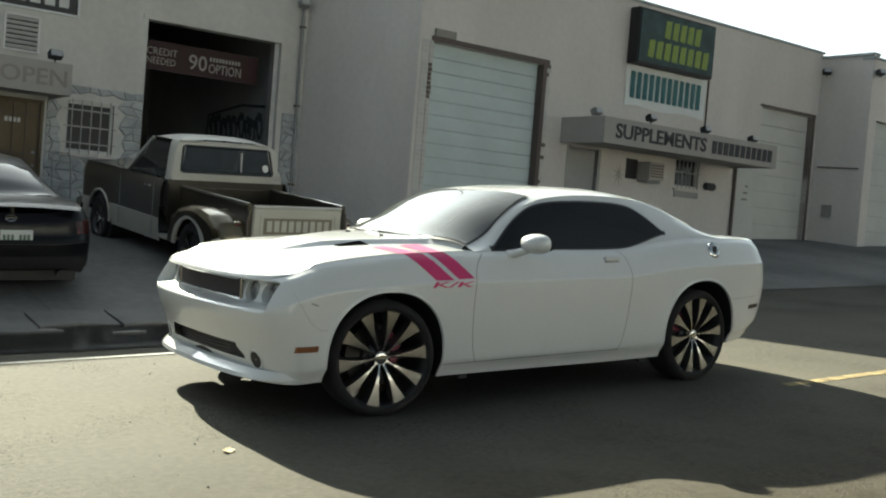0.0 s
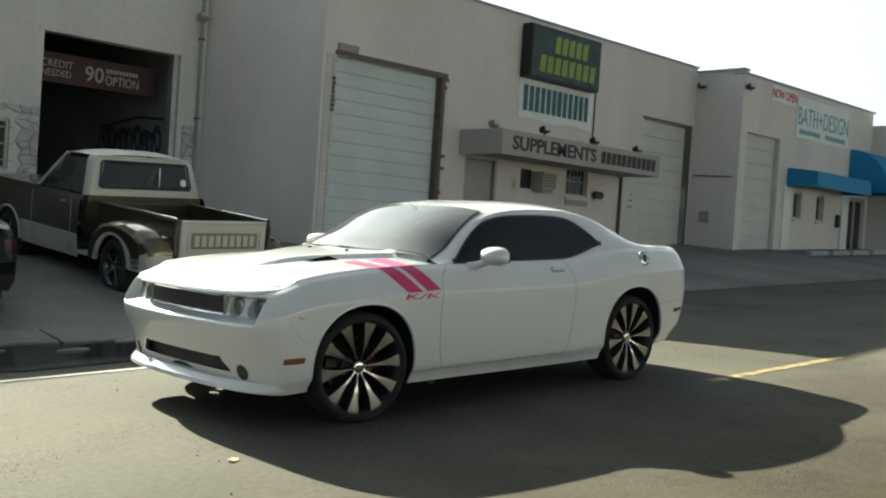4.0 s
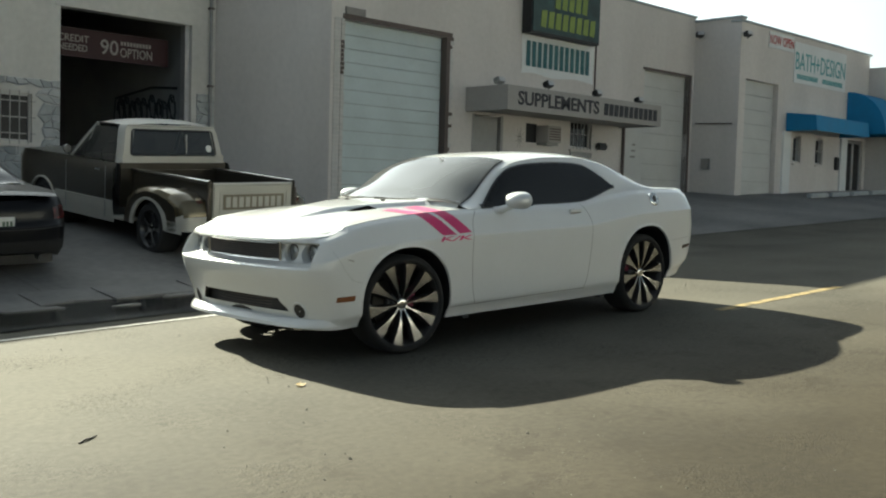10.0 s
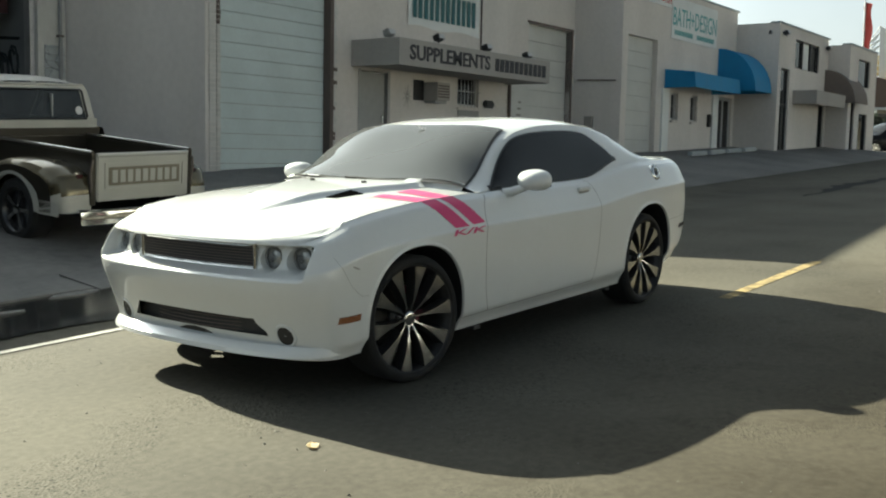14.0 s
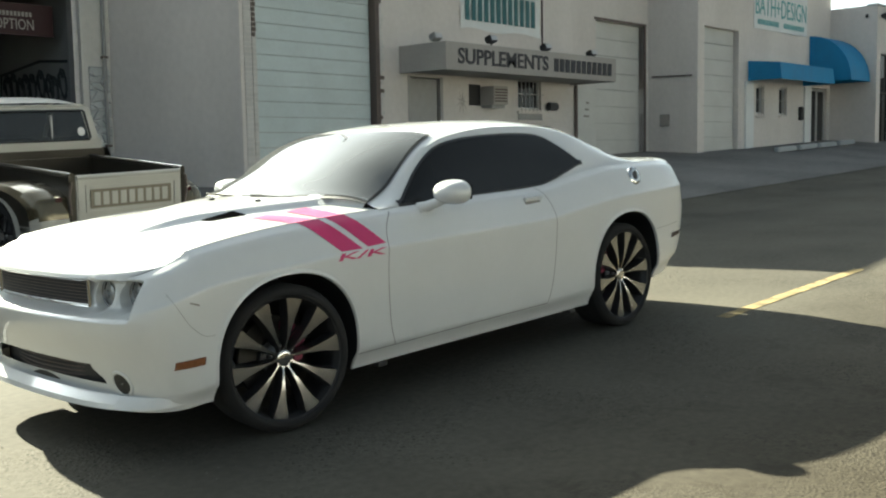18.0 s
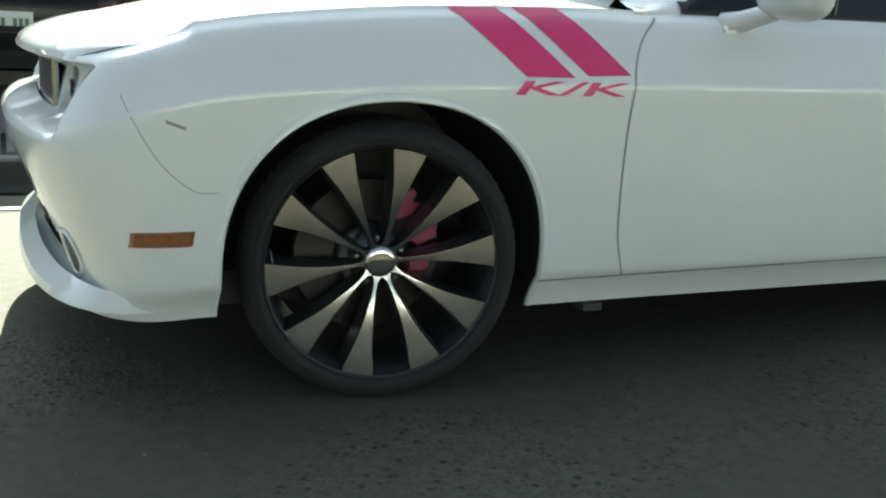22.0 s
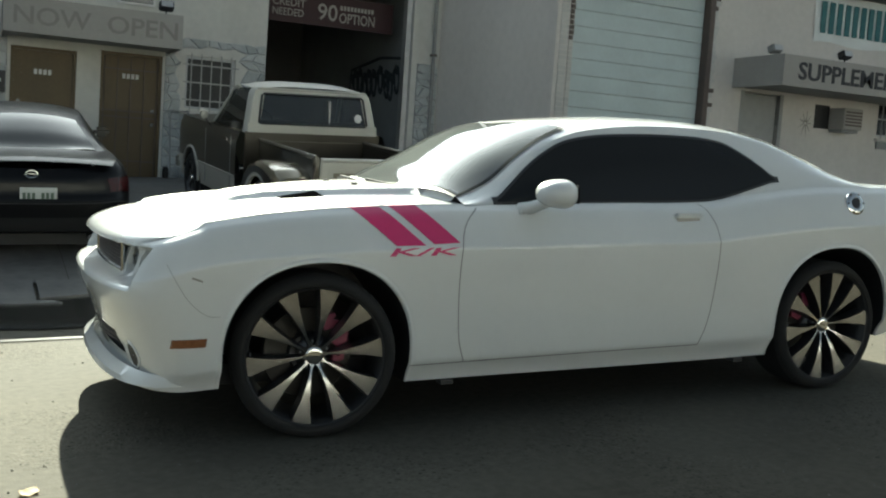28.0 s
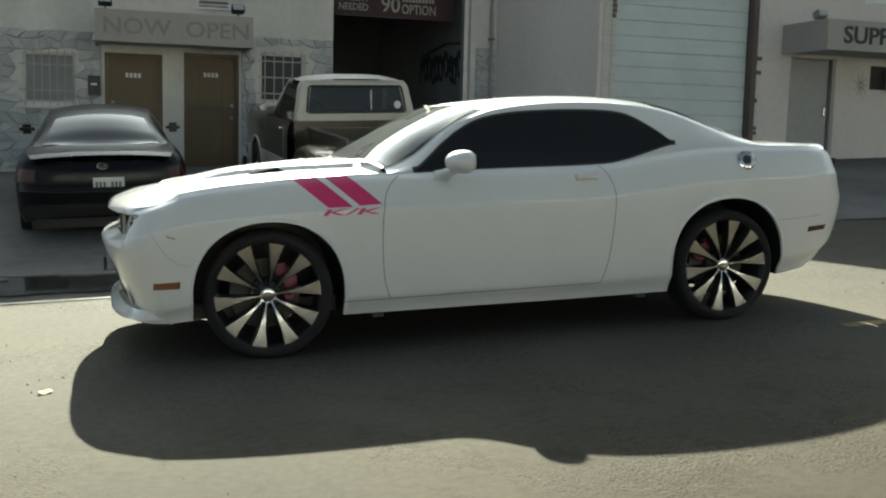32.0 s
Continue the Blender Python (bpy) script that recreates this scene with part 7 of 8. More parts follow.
for sx in (-1, 1):
    rows = rear_wing(sx)
    wing = tpart("rear_wing", bm_grid([r[:5] for r in rows]), M_GOLDGLINT, "bulging dark bronze rear wing, gold glint painted in, over a cream skirt")
    wing.data.materials.append(M_CREAM)
    for f in wing.data.polygons:
        if f.center.z < 0.575 and f.center.y < 0.6:
            f.material_index = 1
    tpart("wing_side", bm_grid([r[4:6] for r in rows]), M_BRONZE)
    tpart("wheel_arch_edge", bm_grid([r[5:] for r in rows]), M_CREAM)
    tpart("wing_skirt", bm_grid([[(sx * 0.985, y, z) for y in (0.07, 0.2, 0.42)] for z in (0.36, 0.5)]), M_CREAM, "", False)
    step = tpart("side_step", bm_box(sx * 0.66, 1.45, 0.36, sx * 0.95, 1.80, 0.40, 0.01), M_CREAM)
    simple_wheel(truck, sx * 0.94, 0.85, 0.335, 0.335, sx, 0.26, 0.68)
    simple_wheel(truck, sx * 0.93, 3.77, 0.32, 0.32, sx, 0.22, 0.68)


# cab and front: lofted sections along the truck
def cab_loft(stations, name, mat, label=""):
    rows = []
    for y, pts in stations:
        rows.append([(x, y, z) for x, z in pts])
    bm = bm_grid(rows)
    return tpart(name, bm, mat, label)


def half_section(w, z0, zt, crown, n=8):
    pts = [(w - 0.02, z0), (w, z0 + 0.08), (w, zt - 0.10), (w - 0.015, zt - 0.035), (w - 0.06, zt)]
    for i in range(1, n + 1):
        u = i / n
        pts.append(((w - 0.06) * (1 - u), zt + crown * (1 - (1 - u) ** 2)))
    return pts


ARC_T = (3.77, 0.33, 0.40)
for sx in (-1, 1):
    # doors and front wings: side sheets with the front arch cut away
    bm = bmesh.new()
    grid = {}
    ys = steps(1.79, 4.62, 56)
    zs = steps(0.30, 1.09, 22)

    def tv(i, j):
        if (i, j) not in grid:
            y, z = ys[i], zs[j]
            tuck = 0.05 * max(0, (z - 0.9) / 0.19) ** 2 + 0.03 * max(0, (0.5 - z) / 0.2) + (0.10 * max(0, (y - 4.35) / 0.27) ** 2)
            d = math.hypot(y - ARC_T[0], z - ARC_T[1])
            if ARC_T[2] - 0.02 < d < ARC_T[2] + 0.06:
                k = ARC_T[2] / d
                y, z = ARC_T[0] + (y - ARC_T[0]) * k, ARC_T[1] + (z - ARC_T[1]) * k
            grid[i, j] = bm.verts.new((sx * (0.93 - tuck), y, z))
        return grid[i, j]

    low_faces = []
    for i in range(56):
        for j in range(22):
            y, z = (ys[i] + ys[i + 1]) / 2, (zs[j] + zs[j + 1]) / 2
            if math.hypot(y - ARC_T[0], z - ARC_T[1]) < ARC_T[2]:
                continue
            f = bm.faces.new((tv(i, j), tv(i + 1, j), tv(i + 1, j + 1), tv(i, j + 1)))
            if z < 0.58:
                f.material_index = 1
    side = tpart("cab_side", bm, M_BRONZE, "dark bronze cab side over a cream lower band")
    side.data.materials.append(M_CREAM)
    tpart("trim_strip", bm_tube([(sx * 0.935, y, 0.585) for y in (1.8, 2.6, 3.36)], 0.010, 6), M_CREAM)
    tpart("arch_edge", bm_tube([(sx * 0.935, ARC_T[0] + 0.405 * math.cos(radians(a)), ARC_T[1] + 0.405 * math.sin(radians(a))) for a in range(0, 181, 9)], 0.018, 6), M_CREAM)
    tpart("arch_liner", bm_cyl(0.40, 0.40, 0.5, 30, pose(sx * 0.64, ARC_T[0], ARC_T[1], 0, 90)), M_TRIM)
    for y in (1.98, 3.06):
        tpart("door_gap", bm_box(sx * 0.932 - 0.004, y, 0.36, sx * 0.932 + 0.004, y + 0.008, 1.03), M_SEAM, "", False)
    tpart("door_handle", bm_box(sx * 0.95 - 0.02, 2.06, 0.97, sx * 0.95 + 0.02, 2.22, 0.995, 0.008), M_CHROME)
    # mirror on its arm
    tpart("mirror_arm", bm_tube([(sx * 0.90, 2.95, 1.06), (sx * 0.96, 2.93, 1.12), (sx * 0.99, 2.92, 1.2)], 0.008, 6), M_CHROME)
    tpart("door_mirror", bm_cyl(0.055, 0.05, 0.03, 20, pose(sx * 1.0, 2.9, 1.2, 90)), M_STEELNUT, "round chrome door mirror")
tpart("bonnet", bm_grid([[(x * (1 - 0.12 * max(0, (y - 4.2) / 0.45) ** 2), y, 1.10 + 0.045 * (1 - (x / 0.9) ** 2) - 0.10 * max(0, (y - 4.3) / 0.35) ** 2) for x in steps(-0.9, 0.9, 12)] for y in steps(3.05, 4.64, 14)]), M_BRONZE)
tpart("front_panel", bm_box(-0.85, 4.58, 0.42, 0.85, 4.66, 1.04, 0.02), M_CREAM)
tpart("front_bumper", bm_box(-0.9, 4.7, 0.36, 0.9, 4.76, 0.52, 0.02), M_CHROME)
tpart("cab_floor", bm_box(-0.88, 1.8, 0.34, 0.88, 3.4, 0.42), M_TRIM, "", False)
# cab rear wall, pillars, roof
tpart("cab_back", bm_box(-0.90, 1.775, 0.5, 0.90, 1.80, 1.10, 0.01), M_BRONZE)
rows = []
for z, w, y in ((1.085, 0.885, 1.78), (1.12, 0.87, 1.785), (1.30, 0.835, 1.82), (1.48, 0.80, 1.855), (1.55, 0.775, 1.875), (1.59, 0.735, 1.895)):
    rows.append((z, w, y))
for sx in (-1, 1):
    # rear pillar and window surround built as a frame
    bm = bm_grid([[(sx * w, y + 0.16, z), (sx * w, y + 0.03, z), (sx * (w - 0.02), y, z), (sx * (w - 0.15), y - 0.004, z)] for z, w, y in rows])
    tpart("rear_pillar", bm, M_CREAM)
    tpart("windscreen_pillar", bm_tube([(sx * 0.87, 3.12, 1.09), (sx * 0.80, 2.86, 1.36), (sx * 0.72, 2.66, 1.57)], 0.03, 8), M_CREAM)
    tpart("vent_divider", bm_tube([(sx * 0.865, 2.82, 1.09), (sx * 0.765, 2.66, 1.53)], 0.012, 6), M_CHROME)
    bm = bm_grid([[(sx * (0.895 - 0.31 * (z - 1.09)), y, z) for y in (1.95 + 0.2 * (z - 1.09), 3.08 - 0.95 * (z - 1.09))] for z in (1.10, 1.3, 1.54)])
    tpart("side_window", bm, M_TRUCKGLASS, "clear cab side window")
tpart("window_sill", bm_grid([[(x, 1.785, 1.09), (x, 1.783, 1.20)] for x in steps(-0.86, 0.86, 8)]), M_CREAM)
tpart("window_header", bm_grid([[(x, 1.858, 1.525), (x, 1.875, 1.565), (x, 1.895, 1.60)] for x in steps(-0.72, 0.72, 8)]), M_CREAM)
glass = tpart("rear_window", bm_grid([[(x * w, y + 0.008, z) for x in steps(-1, 1, 6)] for z, w, y in ((1.19, 0.72, 1.79), (1.34, 0.70, 1.82), (1.535, 0.655, 1.858))]), M_TRUCKGLASS, "wide cab rear window")
ring = [(-0.70, 1.195, 1.788), (0.70, 1.195, 1.788), (0.72, 1.215, 1.79), (0.675, 1.51, 1.85), (0.65, 1.53, 1.856), (-0.65, 1.53, 1.856), (-0.675, 1.51, 1.85), (-0.72, 1.215, 1.79)]
part("window_seal", bm_tube([(x, y, z) for x, z, y in ring + ring[:1]], 0.014, 6), M_TRIM, glass)
part("round_sticker", bm_cyl(0.05, 0.05, 0.004, 20, pose(0.60, 1.806, 1.29, 78)), M_WHITEINK, glass, "round white sticker")
part("sliding_frame", bm_box(0.20, 1.805, 1.2, 0.215, 1.86, 1.48), M_ALUM, glass)
rows = []
for i in range(17):
    u = i / 16
    y = 1.89 + 0.82 * u
    w = 0.765 - 0.04 * (2 * u - 1) ** 2
    edge_z = 1.575 + 0.02 * math.sin(math.pi * u)
    row = []
    for j in range(-12, 13):
        a = j / 12
        row.append((w * a, y, edge_z + 0.075 * (1 - abs(a) ** 3.2) * (0.35 + 0.65 * math.sin(math.pi * min(1, max(0, 0.12 + u * 0.8))))))
    rows.append(row)
tpart("roof", bm_grid(rows), M_CREAM, "cream cab roof")
tpart("drip_rail", bm_tube([(x, 1.885, 1.585) for x in steps(-0.72, 0.72, 10)], 0.014, 6), M_CREAM)
bm = bm_grid([[(x * w, y, z) for x in steps(-1, 1, 6)] for z, w, y in ((1.12, 0.82, 3.08), (1.34, 0.76, 2.86), (1.56, 0.69, 2.67))])
tpart("windscreen", bm, M_TRUCKGLASS)
tpart("bench_seat", bm_box(-0.78, 2.0, 0.55, 0.78, 2.16, 1.22, 0.05), M_INSIDE, "dark bench seat back")
tpart("steering_wheel", bm_tube([(-0.38 + 0.2 * math.cos(a), 2.72 + 0.06 * math.sin(a), 1.12 + 0.19 * math.sin(a)) for a in steps(0, 2 * math.pi, 20)], 0.014, 6), M_TRIM)
tpart("chassis", bm_box(-0.42, -0.1, 0.26, 0.42, 4.5, 0.36), M_TRIM, "", False)

# the cab's upper works stand in from the bed's width
for o in truck.children:
    if o.name.split(".")[0] in ("cab_back", "rear_pillar", "windscreen_pillar", "vent_divider", "side_window", "window_sill", "window_header", "rear_window", "roof", "drip_rail", "windscreen", "bench_seat"):
        for me in [o.data] + [k.data for k in o.children]:
            for v in me.vertices:
                v.co.x *= 0.925


# ---- saloon cars ----
PLATE_X = 0.055  # the plates hang a little off the middle


def saloon(name, label, m, paint, L=4.75, W=1.82, H=1.45, deck=1.04, group=""):
    """A four-door saloon pointing along +y with its tail at y = 0, in lofted panels."""
    c = thing(name, label, "car", m, group)
    hw = W / 2
    low_t = [(0.0, 0.36), (0.25, 0.28), (0.9, 0.22), (L - 0.6, 0.2), (L, 0.28)]
    top_t = [(0.0, deck - 0.06), (0.12, deck), (0.7, deck + 0.03), (1.3, deck + 0.02), (2.4, 0.95), (3.2, 0.93), (4.2, 0.84), (L, 0.66)]
    wid_t = [(0.0, hw - 0.09), (0.3, hw - 0.02), (1.0, hw), (3.6, hw), (4.4, hw - 0.05), (L, hw - 0.16)]
    axles = (1.02, L - 0.95)
    R = 0.33

    def skin(u, v):
        n = 3.4
        if u < 0.2:
            th = u / 0.2 * math.pi / 2
            f, k = math.sin(th) ** (2 / n), math.cos(th) ** (2 / n)
            y = 0.42 * (1 - k)
        elif u > 0.8:
            th = (1 - u) / 0.2 * math.pi / 2
            f, k = math.sin(th) ** (2 / n), math.cos(th) ** (2 / n)
            y = L - 0.5 * (1 - k)
        else:
            f, k = 1.0, 0.0
            y = 0.42 + (u - 0.2) / 0.6 * (L - 0.92)
        z0, z1 = curve_through(low_t, y), curve_through(top_t, y)
        z = z0 + (z1 - z0) * v
        s = (curve_through(wid_t, y) - curve_through([(0, 0.07), (0.12, 0.02), (0.45, 0.0), (0.7, 0.005), (0.9, 0.05), (1.0, 0.12)], v)) * f
        bulge = curve_through([(0, 0.05), (0.15, 0.0), (0.45, -0.03), (0.5, -0.03), (0.56, 0.02), (0.85, 0.05), (1.0, 0.10)], v)
        y += bulge * k * (1 if u < 0.5 else -1)
        return s, y, z

    us = [0.2 * i / 18 for i in range(18)] + steps(0.2, 0.8, 60) + [0.8 + 0.2 * i / 14 for i in range(1, 15)]
    vv = steps(0, 1, 20)
    for sgn in (-1, 1):
        bm = bmesh.new()
        g = {}
        P = [[skin(u, v) for u in us] for v in vv]

        def vt(j, i):
            if (j, i) not in g:
                s, y, z = P[j][i]
                for a in axles:
                    d = math.hypot(y - a, z - R)
                    if s > hw - 0.3 and R + 0.02 < d < R + 0.075:
                        k = (R + 0.045) / d
                        y, z = a + (y - a) * k, R + (z - R) * k
                g[j, i] = bm.verts.new((sgn * s, y, z))
            return g[j, i]

        for j in range(20):
            for i in range(len(us) - 1):
                q = [P[a][b] for a, b in ((j, i), (j, i + 1), (j + 1, i + 1), (j + 1, i))]
                ms, my, mz = (sum(p[k] for p in q) / 4 for k in range(3))
                if any(ms > hw - 0.3 and math.hypot(my - a, mz - R) < R + 0.045 for a in axles):
                    continue
                bm.faces.new((vt(j, i), vt(j, i + 1), vt(j + 1, i + 1), vt(j + 1, i)))
        part("body_side", bm, paint, c, smooth=True)
        for a in axles:
            part("wheel_arch_liner", bm_cyl(R + 0.045, R + 0.045, 0.4, 28, pose(sgn * (hw - 0.26), a, R, 0, 90)), M_TRIM, c)
            simple_wheel(c, sgn * (hw - 0.015), a, R, R, sgn, 0.2, 0.68, 10)
    def top(y0, y1, z_of, wof, name_, n=16):
        rows = []
        for y in steps(y0, y1, n):
            rows.append([(wof(y) * x, y, z_of(y, abs(x))) for x in steps(-1, 1, 16)])
        return part(name_, bm_grid(rows), paint, c, smooth=True)
    wt = lambda y: curve_through(wid_t, y) - 0.12
    top(0.07, 1.25, lambda y, a: curve_through(top_t, y) + 0.03 * (1 - a**2.2), wt, "boot_lid")
    top(2.9, L - 0.1, lambda y, a: curve_through(top_t, y) + 0.05 * (1 - a**2.2), wt, "bonnet")
    roofc = [(0.78, deck + 0.05), (1.1, deck + 0.19), (1.5, H - 0.09), (1.85, H - 0.02), (2.2, H), (2.6, H - 0.03), (2.9, H - 0.13), (3.2, H - 0.28), (3.55, 0.97)]
    roofe = [(0.78, deck + 0.0), (1.1, deck + 0.12), (1.5, H - 0.16), (1.85, H - 0.08), (2.2, H - 0.06), (2.6, H - 0.10), (2.9, H - 0.20), (3.2, H - 0.35), (3.55, 0.93)]
    es = [(0.78, hw - 0.20), (1.5, hw - 0.30), (2.2, hw - 0.31), (2.9, hw - 0.26), (3.55, hw - 0.14)]
    bs = lambda y: curve_through(wid_t, y) - 0.12
    rows = []
    for y in steps(0.78, 3.55, 44):
        zb = curve_through(top_t, y) - 0.005
        ze, se, zc = max(curve_through(roofe, y), zb + 0.003), curve_through(es, y), max(curve_through(roofc, y), zb + 0.005)
        half = [(bs(y) + (se - bs(y)) * t + 0.015 * math.sin(math.pi * t), zb + (ze - zb) * t) for t in steps(0, 1, 6)]
        half += [(se * (1 - t), ze + (zc - ze) * (1 - (1 - t) ** 2.2)) for t in steps(0, 1, 7)[1:]]
        rows.append([(-s, y, z) for s, z in half] + [(s, y, z) for s, z in half[::-1][1:]])
    part("roof", bm_grid(rows), paint, c, smooth=True)
    # glass sheets on the roof's skin
    def on_roof(y, a):
        zb = curve_through(top_t, y)
        ze, zc = max(curve_through(roofe, y), zb), max(curve_through(roofc, y), zb)
        return ze + (zc - ze) * (1 - a**2.2)
    for nm, ya, yb, wa, wb in (("rear_window", 0.80, 1.52, 0.92, 0.84), ("windscreen", 3.42, 2.72, 0.92, 0.86)):
        rows = []
        for i in range(13):
            u = i / 12
            y = ya + (yb - ya) * u
            wv = (wa + (wb - wa) * u)
            rows.append([(curve_through(es, y) * wv * x, y, on_roof(y, abs(x * wv)) + 0.006) for x in steps(-1, 1, 14)])
        part(nm, bm_grid(rows), M_TINT, c, "dark tinted glass", smooth=True)
    for sgn in (-1, 1):
        rows = []
        for y in steps(1.15, 3.25, 30):
            zb, ze = curve_through(top_t, y) + 0.02, max(curve_through(roofe, y) - 0.035, curve_through(top_t, y) + 0.025)
            z_all0 = curve_through(top_t, y) - 0.005
            z_all1 = max(curve_through(roofe, y), z_all0 + 0.003)
            row = []
            for t in steps(0, 1, 5):
                z = zb + (ze - zb) * t
                k = min(1, max(0, (z - z_all0) / (z_all1 - z_all0)))
                s = bs(y) + (curve_through(es, y) - bs(y)) * k + 0.015 * math.sin(math.pi * k) + 0.006
                row.append((sgn * s, y, z))
            rows.append(row)
        part("side_window", bm_grid(rows), M_TINT, c, "dark tinted glass", smooth=True)
        part("wing_mirror", bm_box(sgn * (hw + 0.02) - 0.09, 2.93, 0.98, sgn * (hw + 0.02) + 0.09, 3.05, 1.10, 0.04), paint, c, smooth=True)
        for yd in (1.45, 2.35):
            part("door_handle", bm_box(sgn * hw - 0.012, yd, 0.80, sgn * hw + 0.012, yd + 0.17, 0.825, 0.006), M_CHROME if paint is not M_BLACKCAR else M_TRIM, c)
        rows = [[(sgn * p[0] + sgn * 0.004, p[1] - 0.004, p[2]) for p in (skin(u, v) for u in steps(0.10, 0.19, 6))] for v in steps(0.60, 0.80, 4)]
        part("tail_lamp", bm_grid(rows), M_REDLAMP, c, "dark red tail lamp", smooth=True)
        rows = [[(sgn * p[0] + sgn * 0.004, p[1] + 0.004, p[2]) for p in (skin(u, v) for u in steps(0.81, 0.92, 6))] for v in steps(0.60, 0.85, 4)]
        part("headlamp", bm_grid(rows), M_LAMP, c, smooth=True)
        part("exhaust_tip", bm_cyl(0.035, 0.035, 0.1, 14, pose(sgn * 0.5, 0.10, 0.30, 90)), M_TRIM, c)
    # added matt black sheet: keeps the lower bumper from mirroring the bright ground
    rows = [[(sg * s, y - 0.005, z) for sg, us2 in ((-1, steps(0.2, 0.0, 8)), (1, steps(0.02, 0.2, 8))) for s, y, z in (skin(u, v) for u in us2)] for v in steps(0.0, 0.24, 4)]
    part("rear_valance", bm_grid(rows), M_RUBBER, c, "lower bumper under an added matt black sheet", smooth=True)
    part("underbody", bm_box(-hw + 0.15, 0.3, 0.2, hw - 0.15, L - 0.3, 0.3), M_TRIM, c)
    part("bumper_line", bm_tube([(s * sg, y - 0.003, z) for sg, us2 in ((-1, steps(0.2, 0.0, 10)), (1, steps(0.02, 0.2, 10))) for s, y, z in (skin(u, 0.47) for u in us2)], 0.006, 5), M_TRIM, c)
    rows = [[(x, -0.004 + (0.07 if k == 0 else 0.0) + 0.05 * (x / 0.8) ** 2, deck - 0.005 + 0.012 * k) for x in steps(-0.72, 0.72, 12)] for k in (0, 1, 2)]
    pl = part("number_plate", bm_box(-0.152 + PLATE_X, 0.005, 0.60, 0.152 + PLATE_X, 0.012, 0.755, 0.002), M_PLATE, c, "white number plate")
    for i in range(7):
        if i != 3:
            part("plate_mark", bm_box(PLATE_X - 0.13 + 0.038 * i, 0.001, 0.645, PLATE_X - 0.13 + 0.038 * i + 0.026, 0.0045, 0.71), M_PLATEINK, pl)
    part("badge", bm_tube([(0.05 * math.cos(a), 0.03, 0.87 + 0.03 * math.sin(a)) for a in steps(0, 2 * math.pi, 18)], 0.007, 5), M_CHROME, c)
    part("badge_bar", bm_box(-0.055, 0.024, 0.865, 0.055, 0.034, 0.876), M_CHROME, c)
    return c


black = saloon("saloon_car", "glossy black saloon parked nose-in before the brown doors", pose(-0.86, 5.42, 0.05, SLOPE * 0.9), M_BLACKCAR, W=1.75, H=1.385, deck=0.97)
for i, (x, y, z, rz, paint, lab) in enumerate(((44.6, 5.4, 0.0, 48, M_BLACKCAR, "black saloon parked askew at the far shops"), (51, 6.0, 0.0, 0, M_GREYCAR, "dark grey saloon parked beside a black one"), (56, 4.6, 0.0, -4, M_SILVERCAR, "grey saloon parked at the end of the row"), (68, 2.6, 0.0, 0, M_BLACKCAR, "dark saloon standing far down the street"))):
    ya = ground_z(x, y + 1.0)
    sl = math.degrees(math.atan((ground_z(x, y + 3.8) - ya) / 2.8)) if rz == 0 else 0
    base = pose(x, y, ground_z(x, y + 1.0) - (ground_z(x, y + 3.8) - ya) / 2.8 if rz == 0 else ground_z(x, y + 1.0), sl, 0, rz)
    saloon("saloon_car", lab, base, paint, group="cars parked at the far shops")

# ---- the far end of the street ----
def far_thing(name, label, category, x, y, z, kind="", group=""):
    return thing(name, label, category, pose(x, y, z), group, kind)


b = far_thing("roadside_building", "low brown-roofed building beyond the shops", "building", 58, 8.7, -0.25)
part("wall", bm_box(0, 0, 0, 4, 10, 3.0), M_FARWALL, b)
part("roof", bm_grid([[(-0.3, y, z) for y in (-0.25, 1.2, 2.6, 10)] for z in (2.1,)] + [[(-0.3, -0.25, 3.25), (-0.3, 1.2, 3.55), (-0.3, 2.6, 4.0), (-0.3, 10, 4.0)], [(4.2, -0.25, 3.3), (4.2, 1.2, 3.6), (4.2, 2.6, 4.0), (4.2, 10, 4.0)], [(4.2, -0.25, 2.1), (4.2, 1.2, 2.1), (4.2, 2.6, 2.1), (4.2, 10, 2.1)]]), M_FARBROWN, b, "dark brown sloping roof fascia")
part("canopy_roof", bm_box(-1.4, -0.3, 2.1, -0.32, 2.4, 2.24), M_COPING, b)
for i in range(3):
    part("canopy_post", bm_cyl(0.06, 0.06, 2.1, 10, pose(-1.3, -0.1 + 1.2 * i, 1.05)), M_COPING, b)
    w = part("window", bm_box(-0.06, 0.3 + 1.3 * i, 0.8, -0.002, 1.3 + 1.3 * i, 1.9), M_DARKGLASS, b)
sg = far_thing("billboard", "white trussed sign board seen from its back", "billboard", 62, 0, 0)
part("board", bm_grid([[(0, 12.2, 3.6), (0, 12.25, 7.0)], [(0.3, 11.25, 3.6), (0.3, 11.35, 6.35)], [(0.6, 11.25, 3.6), (0.6, 11.35, 6.35)], [(0.3, 12.25, 3.6), (0.3, 12.3, 7.0)]]), M_BANNER, sg)
part("dark_board", bm_box(0.7, 10.72, 4.35, 0.85, 11.36, 6.25), M_FARBROWN, sg)
part("ochre_board", bm_box(-0.3, 9.72, 3.15, -0.2, 11.68, 4.28), M_OCHRE, sg)
part("ochre_board", bm_box(0.9, 12.2, 4.0, 1.0, 12.8, 5.25), M_OCHRE, sg)
part("gable_board", bm_grid([[(2.0, 11.15, 4.3), (2.0, 11.15, 4.36)], [(2.0, 10.23, 4.3), (2.0, 10.23, 5.4)], [(2.0, 9.75, 4.0), (2.0, 9.75, 4.65)], [(2.3, 9.75, 4.0), (2.3, 9.75, 4.65)]]), M_BANNER, sg)
